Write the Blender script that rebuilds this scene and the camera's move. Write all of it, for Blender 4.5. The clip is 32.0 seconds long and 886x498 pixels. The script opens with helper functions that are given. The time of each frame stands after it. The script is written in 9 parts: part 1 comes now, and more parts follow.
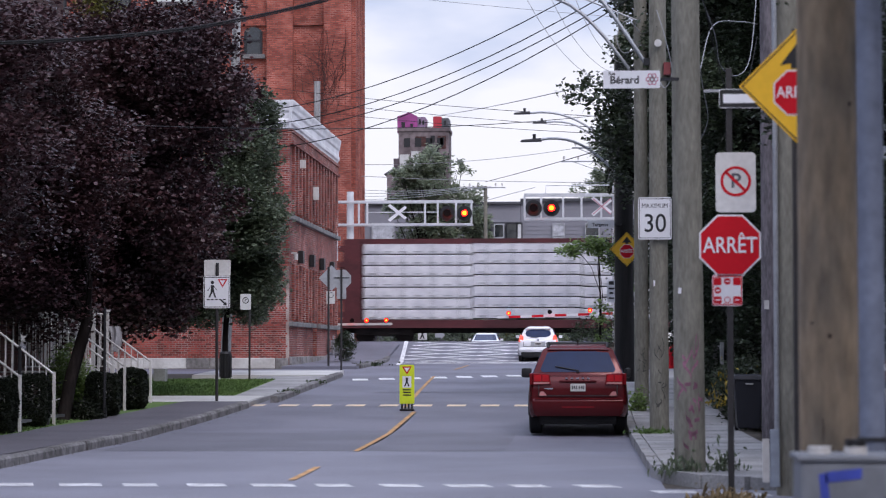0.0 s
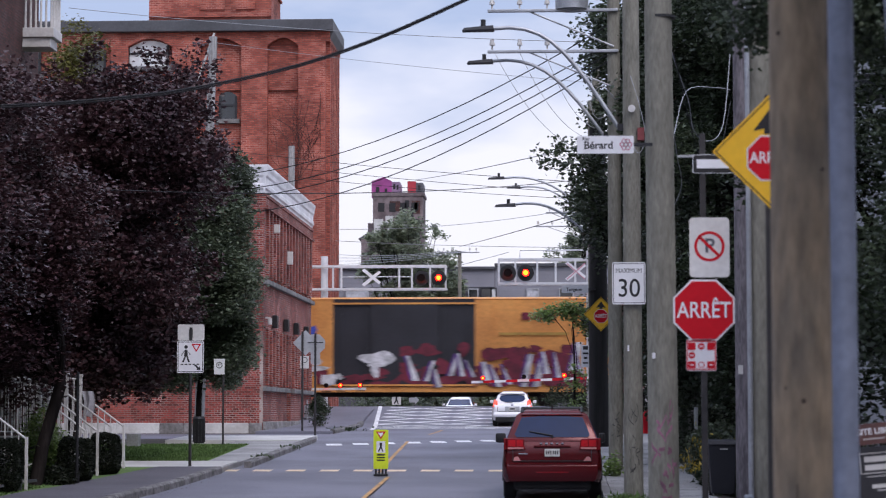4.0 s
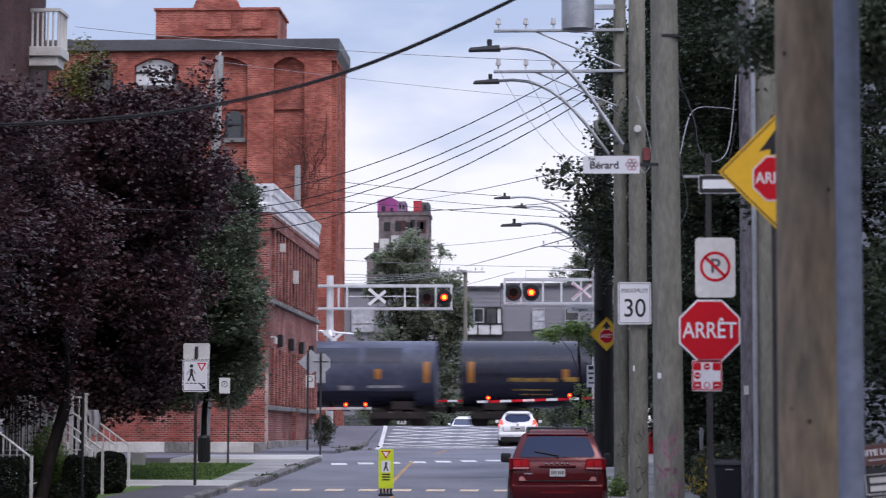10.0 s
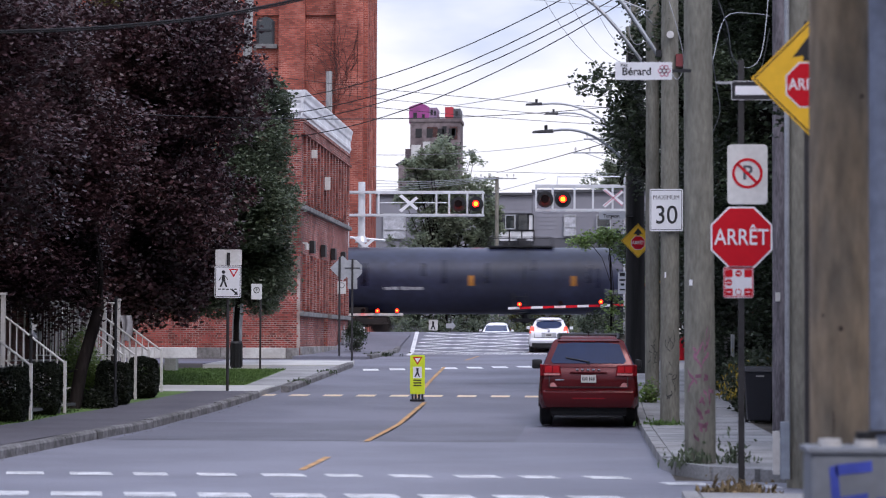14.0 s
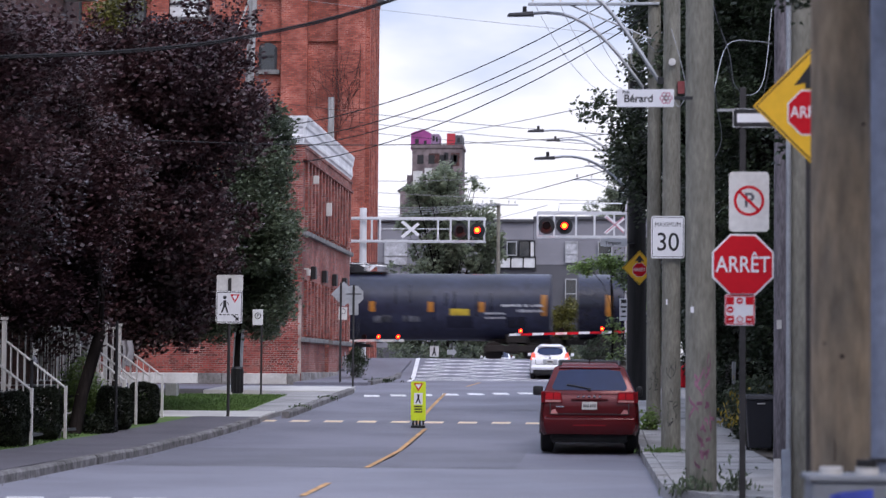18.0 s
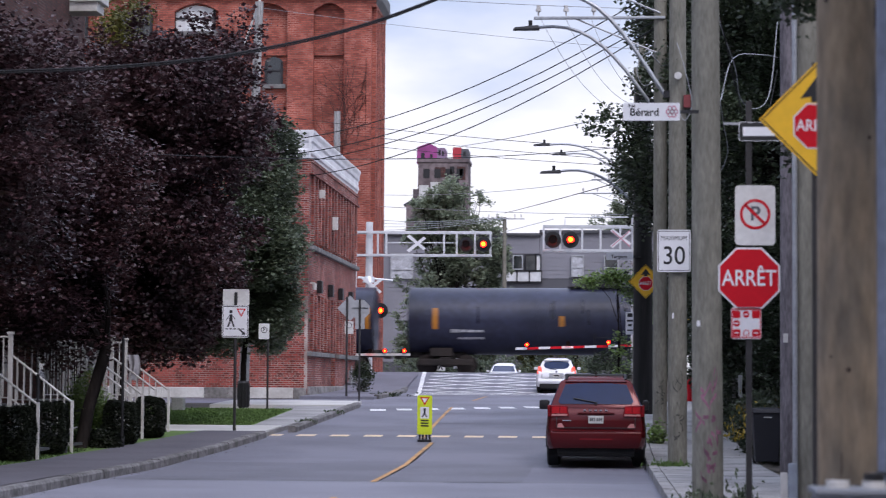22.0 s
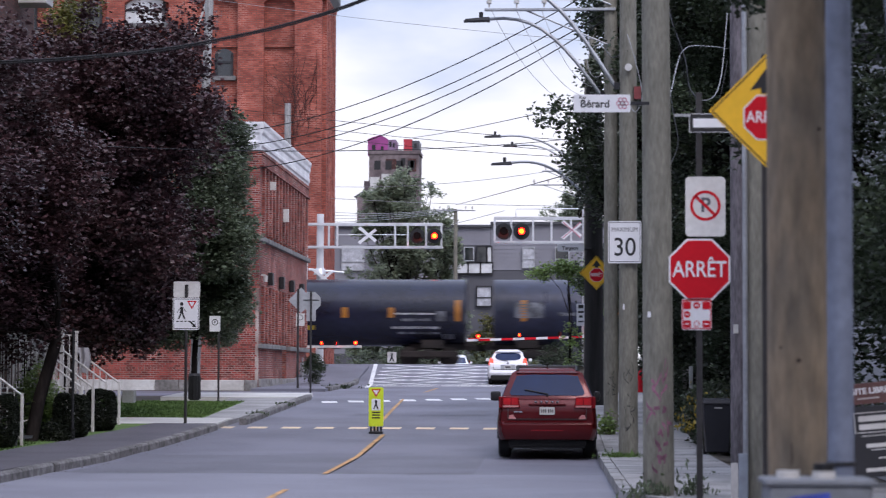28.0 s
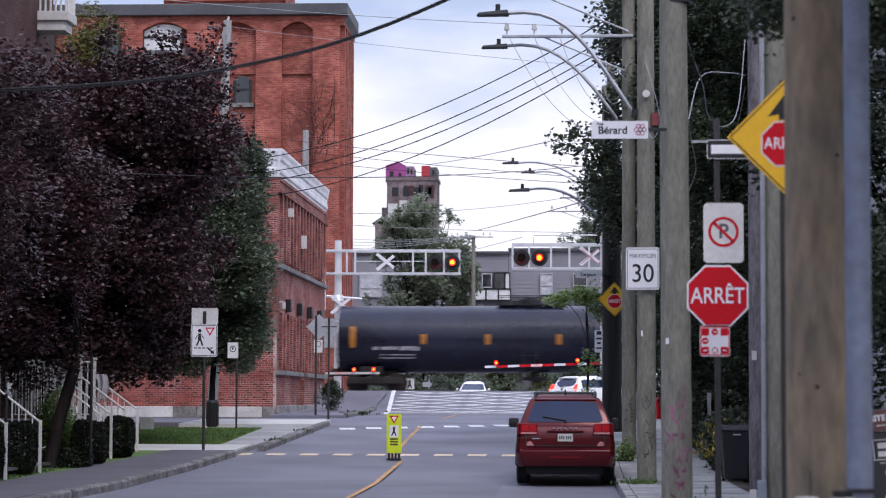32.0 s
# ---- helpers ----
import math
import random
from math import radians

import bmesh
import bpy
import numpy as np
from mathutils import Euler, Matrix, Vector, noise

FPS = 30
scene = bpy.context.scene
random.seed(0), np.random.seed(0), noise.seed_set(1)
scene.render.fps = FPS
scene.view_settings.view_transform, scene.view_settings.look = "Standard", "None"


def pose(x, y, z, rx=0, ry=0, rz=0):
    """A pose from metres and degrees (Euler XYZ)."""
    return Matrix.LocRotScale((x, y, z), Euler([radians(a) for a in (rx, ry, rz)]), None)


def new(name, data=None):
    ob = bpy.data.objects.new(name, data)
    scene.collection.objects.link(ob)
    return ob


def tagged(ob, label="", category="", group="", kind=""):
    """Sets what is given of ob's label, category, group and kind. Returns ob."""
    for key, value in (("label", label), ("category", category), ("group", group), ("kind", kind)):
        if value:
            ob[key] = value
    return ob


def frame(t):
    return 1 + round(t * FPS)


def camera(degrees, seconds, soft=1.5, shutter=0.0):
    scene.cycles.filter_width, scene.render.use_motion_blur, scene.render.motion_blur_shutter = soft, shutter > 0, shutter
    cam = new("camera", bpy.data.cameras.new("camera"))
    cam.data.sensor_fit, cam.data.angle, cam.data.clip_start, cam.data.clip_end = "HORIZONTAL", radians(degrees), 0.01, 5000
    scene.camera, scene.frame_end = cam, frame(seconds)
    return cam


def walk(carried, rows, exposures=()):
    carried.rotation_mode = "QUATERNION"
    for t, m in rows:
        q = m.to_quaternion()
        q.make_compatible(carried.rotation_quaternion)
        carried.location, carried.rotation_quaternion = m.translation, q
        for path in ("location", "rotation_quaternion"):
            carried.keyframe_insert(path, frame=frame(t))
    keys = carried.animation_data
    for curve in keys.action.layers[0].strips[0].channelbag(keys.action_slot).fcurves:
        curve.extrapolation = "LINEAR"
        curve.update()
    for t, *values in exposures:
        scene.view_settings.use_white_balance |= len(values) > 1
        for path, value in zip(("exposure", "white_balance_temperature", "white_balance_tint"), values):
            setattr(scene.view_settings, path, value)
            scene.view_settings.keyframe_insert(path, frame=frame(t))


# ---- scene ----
EYE = 1.57
cam = camera(22.0, 32.0, soft=1.1, shutter=0.9)
cam.data.dof.use_dof, cam.data.dof.focus_distance, cam.data.dof.aperture_fstop = True, 75.0, 3.4
walk(cam, [
    (0, pose(0, 0, EYE, 92.558, 0.045, 3.459)), (0.5, pose(0, 0, EYE, 92.495, 0.051, 3.642)),
    (1, pose(0, 0, EYE, 93.098, -0.161, 3.629)), (1.5, pose(0, 0, EYE, 93.686, -0.215, 3.424)),
    (2, pose(0, 0, EYE, 94.146, -0.349, 3.099)), (2.5, pose(0, 0, EYE, 94.293, -0.164, 3.061)),
    (2.8, pose(0, 0, EYE, 94.170, 0.299, 3.098)), (3, pose(0, 0, EYE, 94.137, -0.032, 3.121)),
    (3.5, pose(0, 0, EYE, 94.198, -0.001, 2.982)), (5.5, pose(0, 0, EYE, 94.028, -0.067, 2.324)),
    (6, pose(0, 0, EYE, 93.967, 0.079, 2.354)), (6.5, pose(0, 0, EYE, 93.915, 0.007, 1.922)),
    (7, pose(0, 0, EYE, 93.808, 0.348, 1.699)), (7.5, pose(0, 0, EYE, 93.574, 0.233, 2.421)),
    (8, pose(0, 0, EYE, 93.886, 0.270, 2.774)), (8.5, pose(0, 0, EYE, 93.941, -0.005, 2.460)),
    (9, pose(0, 0, EYE, 93.670, 0.109, 2.245)), (9.5, pose(0, 0, EYE, 94.182, 0.001, 2.439)),
    (10, pose(0, 0, EYE, 94.676, -0.125, 2.941)), (10.5, pose(0, 0, EYE, 94.057, -0.100, 3.239)),
    (11, pose(0, 0, EYE, 93.102, 0.039, 2.351)), (11.1, pose(0, 0, EYE, 92.980, 0.268, 2.268)),
    (11.2, pose(0, 0, EYE, 92.815, 0.200, 2.421)), (11.5, pose(0, 0, EYE, 92.518, 0.176, 2.411)),
    (12, pose(0, 0, EYE, 92.467, 0.026, 3.400)), (12.5, pose(0, 0, EYE, 93.402, -0.128, 3.754)),
    (13, pose(0, 0, EYE, 93.120, -0.259, 3.935)), (13.5, pose(0, 0, EYE, 92.283, -0.283, 3.764)),
    (15.5, pose(0, 0, EYE, 92.535, -0.075, 3.612)), (16, pose(0, 0, EYE, 92.169, -0.035, 3.370)),
    (16.5, pose(0, 0, EYE, 91.992, -0.223, 3.501)), (17, pose(0, 0, EYE, 92.299, -0.261, 3.839)),
    (17.5, pose(0, 0, EYE, 92.524, -0.390, 3.990)), (18, pose(0, 0, EYE, 92.983, -0.455, 3.753)),
    (18.5, pose(0, 0, EYE, 93.229, -0.383, 3.506)), (19, pose(0, 0, EYE, 93.070, -0.275, 3.247)),
    (19.5, pose(0, 0, EYE, 93.559, -0.343, 3.090)), (20, pose(0, 0, EYE, 93.865, -0.181, 3.119)),
    (20.5, pose(0, 0, EYE, 93.898, -0.361, 3.278)), (21, pose(0, 0, EYE, 93.840, -0.343, 4.146)),
    (21.5, pose(0, 0, EYE, 93.693, -0.412, 4.217)), (22, pose(0, 0, EYE, 93.332, -0.383, 3.911)),
    (22.5, pose(0, 0, EYE, 93.558, -0.408, 3.518)), (23, pose(0, 0, EYE, 93.634, -0.472, 3.232)),
    (23.5, pose(0, 0, EYE, 93.420, -0.305, 3.604)), (24, pose(0, 0, EYE, 92.886, 0.019, 3.465)),
    (24.5, pose(0, 0, EYE, 93.107, 0.039, 3.131)), (25, pose(0, 0, EYE, 93.274, 0.159, 3.127)),
    (25.5, pose(0, 0, EYE, 93.165, 0.186, 3.179)), (27.5, pose(0, 0, EYE, 93.047, -0.239, 2.477)),
    (28, pose(0, 0, EYE, 93.132, -0.202, 2.690)), (28.5, pose(0, 0, EYE, 93.126, -0.313, 3.229)),
    (29, pose(0, 0, EYE, 93.289, -0.302, 3.580)), (29.5, pose(0, 0, EYE, 93.384, -0.368, 3.557)),
    (30, pose(0, 0, EYE, 93.454, -0.397, 3.341)), (30.5, pose(0, 0, EYE, 93.484, -0.255, 3.144)),
    (31, pose(0, 0, EYE, 93.627, -0.166, 3.111)), (31.5, pose(0, 0, EYE, 93.880, -0.130, 3.100)),
    (32, pose(0, 0, EYE, 93.797, -0.190, 3.141)),
], exposures=[(0.0, 0.50, 6350, 21), (7.0, 0.49, 6350, 21), (12.5, 0.57, 6350, 21), (16.0, 0.65, 6350, 21), (22.0, 0.61, 6350, 21), (32.0, 0.62, 6350, 21)])

# ---- light: a high overcast sky in the late afternoon ----
world = bpy.data.worlds.new("overcast_sky")
scene.world = world
world.use_nodes = True
wn, wl = world.node_tree.nodes, world.node_tree.links
sky = wn.new("ShaderNodeTexSky")
sky.sky_type, sky.sun_disc = "NISHITA", False
sky.sun_elevation, sky.sun_rotation = radians(48), radians(155)
sky.air_density, sky.dust_density = 1.2, 2.0
tc = wn.new("ShaderNodeTexCoord")
mp = wn.new("ShaderNodeMapping")
mp.inputs["Scale"].default_value = (6.0, 2.0, 16.0)
cl = wn.new("ShaderNodeTexNoise")
cl.inputs["Scale"].default_value, cl.inputs["Detail"].default_value = 1.2, 5.0
cr = wn.new("ShaderNodeValToRGB")
cr.color_ramp.elements[0].position, cr.color_ramp.elements[0].color = 0.30, (4.2, 5.35, 7.2, 1)
cr.color_ramp.elements[1].position, cr.color_ramp.elements[1].color = 0.62, (8.75, 9.15, 9.6, 1)
# brighter towards the horizon, blue-grey cloud higher up
sz, lift, both = wn.new("ShaderNodeSeparateXYZ"), wn.new("ShaderNodeMapRange"), wn.new("ShaderNodeMath")
lift.inputs["From Min"].default_value, lift.inputs["From Max"].default_value = 0.03, 0.20
lift.inputs["To Min"].default_value, lift.inputs["To Max"].default_value = 0.26, -0.10
both.operation = "ADD"
wl.new(tc.outputs["Generated"], sz.inputs[0])
wl.new(sz.outputs[2], lift.inputs[0])
wl.new(lift.outputs[0], both.inputs[1])
mx = wn.new("ShaderNodeMixRGB")
mx.inputs[0].default_value = 0.88
bg = wn["Background"]
bg.inputs["Strength"].default_value = 0.085
wl.new(tc.outputs["Generated"], mp.inputs[0])
wl.new(mp.outputs[0], cl.inputs["Vector"])
wl.new(cl.outputs[0], both.inputs[0])
wl.new(both.outputs[0], cr.inputs[0])
wl.new(sky.outputs[0], mx.inputs[1])
wl.new(cr.outputs[0], mx.inputs[2])
wl.new(mx.outputs[0], bg.inputs[0])
# an overcast sky is brightest overhead
zen = wn.new("ShaderNodeMapRange")
zen.inputs["From Min"].default_value, zen.inputs["From Max"].default_value = 0.24, 0.9
zen.inputs["To Min"].default_value, zen.inputs["To Max"].default_value = 0.080, 0.150
wl.new(sz.outputs[2], zen.inputs[0])
wl.new(zen.outputs[0], bg.inputs["Strength"])

sun = new("sun", bpy.data.lights.new("sun", "SUN"))
sun.data.energy, sun.data.angle, sun.data.color = 0.9, radians(25), (1.0, 0.96, 0.9)
sun.matrix_world = Euler((radians(42), 0, radians(25))).to_matrix().to_4x4()


# ---- materials ----
def material(name, color, rough=0.7, metal=0.0, vary=0.15, grain=40.0, stain=1.2, bump=0.15, second=None, streak=None, random_tint=0.0, emit=None):
    m = bpy.data.materials.new(name)
    m.use_nodes = True
    n, l = m.node_tree.nodes, m.node_tree.links
    b = n["Principled BSDF"]
    b.inputs["Roughness"].default_value, b.inputs["Metallic"].default_value = rough, metal
    co = n.new("ShaderNodeTexCoord")
    src = co.outputs["Object"]
    if streak:
        ma = n.new("ShaderNodeMapping")
        ma.inputs["Scale"].default_value = streak
        l.new(src, ma.inputs[0])
        src = ma.outputs[0]
    fine, broad = n.new("ShaderNodeTexNoise"), n.new("ShaderNodeTexNoise")
    fine.inputs["Scale"].default_value, fine.inputs["Detail"].default_value = grain, 4.0
    broad.inputs["Scale"].default_value, broad.inputs["Detail"].default_value = stain, 5.0
    l.new(src, fine.inputs["Vector"])
    l.new(src, broad.inputs["Vector"])
    c = color
    d = second or tuple(v * (1 - 2.2 * vary) for v in c)
    ramp = n.new("ShaderNodeValToRGB")
    ramp.color_ramp.elements[0].position, ramp.color_ramp.elements[0].color = 0.36, (*d, 1)
    ramp.color_ramp.elements[1].position, ramp.color_ramp.elements[1].color = 0.62, (*c, 1)
    l.new(broad.outputs[0], ramp.inputs[0])
    mul = n.new("ShaderNodeMixRGB")
    mul.blend_type = "MULTIPLY"
    mul.inputs[0].default_value = 1.0
    r2 = n.new("ShaderNodeMapRange")
    r2.inputs["From Min"].default_value, r2.inputs["From Max"].default_value = 0.3, 0.7
    r2.inputs["To Min"].default_value, r2.inputs["To Max"].default_value = 1 - vary, 1 + vary
    l.new(fine.outputs[0], r2.inputs[0])
    l.new(ramp.outputs[0], mul.inputs[1])
    l.new(r2.outputs[0], mul.inputs[2])
    out = mul.outputs[0]
    if random_tint:
        info, geo = n.new("ShaderNodeObjectInfo"), n.new("ShaderNodeNewGeometry")
        add = n.new("ShaderNodeMath")
        add.operation = "ADD"
        fr = n.new("ShaderNodeMath")
        fr.operation = "FRACT"
        l.new(info.outputs["Random"], add.inputs[0])
        l.new(geo.outputs["Random Per Island"], add.inputs[1])
        l.new(add.outputs[0], fr.inputs[0])
        rr = n.new("ShaderNodeMapRange")
        rr.inputs["To Min"].default_value, rr.inputs["To Max"].default_value = 1 - random_tint, 1 + random_tint
        l.new(fr.outputs[0], rr.inputs[0])
        m2 = n.new("ShaderNodeMixRGB")
        m2.blend_type = "MULTIPLY"
        m2.inputs[0].default_value = 1.0
        l.new(out, m2.inputs[1])
        l.new(rr.outputs[0], m2.inputs[2])
        out = m2.outputs[0]
    l.new(out, b.inputs["Base Color"])
    if bump:
        bp = n.new("ShaderNodeBump")
        bp.inputs["Strength"].default_value, bp.inputs["Distance"].default_value = bump, 0.01
        l.new(fine.outputs[0], bp.inputs["Height"])
        l.new(bp.outputs[0], b.inputs["Normal"])
    if emit:
        b.inputs["Emission Color"].default_value = (*emit[:3], 1)
        b.inputs["Emission Strength"].default_value = emit[3]
    return m


def leaf_material(name, color, dark, trans=0.35):
    m = material(name, color, 0.36, 0, 0.2, 6.0, 0.5, 0, second=dark, random_tint=0.42)
    b = m.node_tree.nodes["Principled BSDF"]
    n, l = m.node_tree.nodes, m.node_tree.links
    t = n.new("ShaderNodeBsdfTranslucent")
    mixs = n.new("ShaderNodeMixShader")
    mixs.inputs[0].default_value = trans
    l.new(b.inputs["Base Color"].links[0].from_socket, t.inputs[0])
    l.new(b.outputs[0], mixs.inputs[1])
    l.new(t.outputs[0], mixs.inputs[2])
    l.new(mixs.outputs[0], n["Material Output"].inputs[0])
    return m


def brick_material(name, a, b2, mortar, scale=1.0, dirt=0.35):
    m = bpy.data.materials.new(name)
    m.use_nodes = True
    n, l = m.node_tree.nodes, m.node_tree.links
    b = n["Principled BSDF"]
    b.inputs["Roughness"].default_value = 0.85
    co = n.new("ShaderNodeTexCoord")
    sp, cb = n.new("ShaderNodeSeparateXYZ"), n.new("ShaderNodeCombineXYZ")
    ad = n.new("ShaderNodeMath")
    ad.operation = "ADD"
    l.new(co.outputs["Object"], sp.inputs[0])
    l.new(sp.outputs[0], ad.inputs[0])
    l.new(sp.outputs[1], ad.inputs[1])
    l.new(ad.outputs[0], cb.inputs[0])
    l.new(sp.outputs[2], cb.inputs[1])
    br = n.new("ShaderNodeTexBrick")
    br.inputs["Scale"].default_value = 1.0
    br.inputs["Brick Width"].default_value, br.inputs["Row Height"].default_value = 0.21 * scale, 0.072 * scale
    br.inputs["Mortar Size"].default_value, br.inputs["Bias"].default_value = 0.010 * scale, 0.0
    br.inputs["Color1"].default_value, br.inputs["Color2"].default_value, br.inputs["Mortar"].default_value = (*a, 1), (*b2, 1), (*mortar, 1)
    l.new(cb.outputs[0], br.inputs["Vector"])
    # joints repointed in places, sooty in others
    pn, pr = n.new("ShaderNodeTexNoise"), n.new("ShaderNodeValToRGB")
    pn.inputs["Scale"].default_value, pn.inputs["Detail"].default_value = 0.9, 6.0
    pr.color_ramp.elements[0].position, pr.color_ramp.elements[0].color = 0.46, (*[v * 0.42 for v in mortar], 1)
    pr.color_ramp.elements[1].position, pr.color_ramp.elements[1].color = 0.60, (*[min(1, v * 1.2) for v in mortar], 1)
    l.new(co.outputs["Object"], pn.inputs["Vector"])
    l.new(pn.outputs[0], pr.inputs[0])
    l.new(pr.outputs[0], br.inputs["Mortar"])
    ns = n.new("ShaderNodeTexNoise")
    ns.inputs["Scale"].default_value, ns.inputs["Detail"].default_value, ns.inputs["Roughness"].default_value = 0.55, 7.0, 0.65
    l.new(co.outputs["Object"], ns.inputs["Vector"])
    rp = n.new("ShaderNodeMapRange")
    rp.inputs["From Min"].default_value, rp.inputs["From Max"].default_value = 0.35, 0.62
    rp.inputs["To Min"].default_value, rp.inputs["To Max"].default_value = 1 - dirt, 1.08
    l.new(ns.outputs[0], rp.inputs[0])
    mu = n.new("ShaderNodeMixRGB")
    mu.blend_type = "MULTIPLY"
    mu.inputs[0].default_value = 1.0
    l.new(br.outputs[0], mu.inputs[1])
    l.new(rp.outputs[0], mu.inputs[2])
    l.new(mu.outputs[0], b.inputs["Base Color"])
    bp = n.new("ShaderNodeBump")
    bp.inputs["Strength"].default_value, bp.inputs["Distance"].default_value, bp.invert = 0.6, 0.012, True
    l.new(br.outputs["Fac"], bp.inputs["Height"])
    l.new(bp.outputs[0], b.inputs["Normal"])
    return m


def glow(name, rgb, strength):
    return material(name, rgb, 0.3, 0, 0.02, 20, 2, 0, emit=(*rgb, strength))


def glass(name, tint=(0.02, 0.025, 0.03), rough=0.06):
    m = material(name, tint, rough, 0, 0.1, 3, 0.6, 0)
    m.node_tree.nodes["Principled BSDF"].inputs["Specular IOR Level"].default_value = 0.8
    return m


ASPHALT = material("asphalt", (0.182, 0.181, 0.222), 0.68, 0, 0.16, 160, 0.30, 0.35, second=(0.129, 0.128, 0.158))
ASPHALT_DARK = material("darker_asphalt", (0.150, 0.149, 0.180), 0.68, 0, 0.16, 160, 0.5, 0.35, second=(0.122, 0.121, 0.146))
ASPHALT_PALE = material("worn_asphalt", (0.220, 0.220, 0.262), 0.68, 0, 0.14, 150, 0.35, 0.3, second=(0.172, 0.172, 0.206))
# darker copy of the road asphalt, the trees' shade mixed into its colour
FOOTWAY = material("tree_shaded_asphalt", (0.112, 0.106, 0.124), 0.8, 0, 0.16, 120, 0.7, 0.35, second=(0.088, 0.083, 0.098))
CONCRETE = material("concrete", (0.34, 0.335, 0.335), 0.85, 0, 0.2, 30, 0.9, 0.35, second=(0.22, 0.215, 0.215))
CONCRETE_NEW = material("pale_concrete", (0.60, 0.595, 0.58), 0.9, 0, 0.08, 60, 0.9, 0.2, second=(0.51, 0.505, 0.49))
KERB = material("kerb_concrete", (0.205, 0.198, 0.20), 0.9, 0, 0.42, 11, 2.4, 0.9, second=(0.10, 0.095, 0.092))
STONE = material("foundation_stone", (0.30, 0.285, 0.28), 0.9, 0, 0.3, 9, 1.4, 0.6, second=(0.17, 0.16, 0.155))
LIMESTONE = material("grey_limestone", (0.23, 0.225, 0.22), 0.9, 0, 0.2, 14, 2.0, 0.4)
SOIL = material("soil", (0.09, 0.075, 0.06), 0.95, 0, 0.25, 20, 1.0, 0.5)
GRASS = material("grass", (0.092, 0.160, 0.040), 0.9, 0, 0.25, 60, 1.0, 0.5, second=(0.068, 0.122, 0.031), random_tint=0.35)
DRYGRASS = material("dry_weeds", (0.26, 0.19, 0.10), 0.9, 0, 0.3, 30, 2.0, 0.2, random_tint=0.4)
LITTER = material("brown_leaf_grit", (0.17, 0.145, 0.115), 0.95, 0, 0.3, 30, 2.0, 0.1, random_tint=0.5)
WHITE_MARK = material("white_road_paint", (0.84, 0.84, 0.85), 0.8, 0, 0.15, 30, 3.0, 0.2, second=(0.60, 0.60, 0.61))
YELLOW_MARK = material("yellow_road_paint", (0.64, 0.35, 0.14), 0.8, 0, 0.2, 30, 2.0, 0.2, second=(0.36, 0.22, 0.10))
WORN_MARK = material("worn_road_paint", (0.70, 0.70, 0.71), 0.8, 0, 0.2, 30, 4.0, 0.2, second=(0.40, 0.40, 0.41))
PEACH_MARK = material("faded_orange_paint", (0.84, 0.64, 0.45), 0.8, 0, 0.15, 30, 2.5, 0.2, second=(0.66, 0.54, 0.40))
BRICK = brick_material("red_brick", (0.145, 0.025, 0.022), (0.40, 0.092, 0.066), (0.40, 0.29, 0.26), 1.12)
BRICK_MILL = brick_material("orange_red_brick", (0.27, 0.052, 0.036), (0.50, 0.130, 0.085), (0.42, 0.20, 0.16), 1.3, 0.34)
MORTAR = material("lime_mortar", (0.50, 0.42, 0.38), 0.95, 0, 0.2, 20, 0.9, 0.2, second=(0.22, 0.15, 0.13))
BRICK_PIECE = material("single_red_brick", (0.33, 0.070, 0.052), 0.85, 0, 0.2, 30, 0.8, 0.2, second=(0.23, 0.044, 0.036), random_tint=0.5)
BRICK_DARK = brick_material("brown_brick", (0.055, 0.017, 0.015), (0.120, 0.036, 0.029), (0.11, 0.080, 0.074))
WOOD = material("weathered_pole_wood", (0.235, 0.225, 0.185), 0.9, 0, 0.20, 12, 2.4, 0.3, second=(0.165, 0.158, 0.130), streak=(2.6, 2.6, 0.7))
WOOD_PALE = material("bleached_pole_wood", (0.40, 0.40, 0.40), 0.9, 0, 0.3, 14, 1.5, 0.5, second=(0.24, 0.235, 0.23), streak=(5, 5, 0.35))
WOOD_BROWN = material("brown_pole_wood", (0.265, 0.200, 0.132), 0.9, 0, 0.26, 10, 2.6, 0.5, second=(0.158, 0.132, 0.100), streak=(1.6, 1.6, 0.55))
WOOD_PURPLE = material("purplish_pole_wood", (0.185, 0.165, 0.180), 0.9, 0, 0.3, 11, 2.2, 0.4, second=(0.10, 0.088, 0.10), streak=(3.0, 3.0, 0.7))
WOOD_DARK = material("creosoted_pole_wood", (0.020, 0.018, 0.018), 0.9, 0, 0.25, 14, 1.5, 0.5, streak=(5, 5, 0.35))
GALV = material("galvanised_steel", (0.42, 0.44, 0.47), 0.5, 0.6, 0.12, 30, 2.0, 0.1)
BLUE_STEEL = material("blue_grey_painted_steel", (0.190, 0.220, 0.295), 0.55, 0.1, 0.16, 14, 2.0, 0.15, second=(0.135, 0.157, 0.210))
SILVER = material("aluminium_paint", (0.74, 0.75, 0.77), 0.45, 0.4, 0.06, 20, 2.0, 0.05)
DARK_STEEL = material("dark_steel", (0.03, 0.03, 0.034), 0.55, 0.3, 0.15, 20, 2.0, 0.1)
POST = material("brown_grey_post", (0.048, 0.045, 0.046), 0.6, 0.4, 0.15, 20, 2.0, 0.1)
RUSTY = material("rusty_dark_iron", (0.036, 0.028, 0.025), 0.85, 0.2, 0.3, 14, 1.5, 0.3, second=(0.02, 0.017, 0.016))
BLACK = material("black_plastic", (0.012, 0.012, 0.014), 0.5, 0, 0.1, 20, 2, 0.05)
RUBBER = material("tyre_rubber", (0.014, 0.014, 0.015), 0.85, 0, 0.15, 40, 3, 0.2)
WHITE = material("white_enamel", (0.80, 0.80, 0.82), 0.45, 0, 0.03, 20, 2, 0.02)
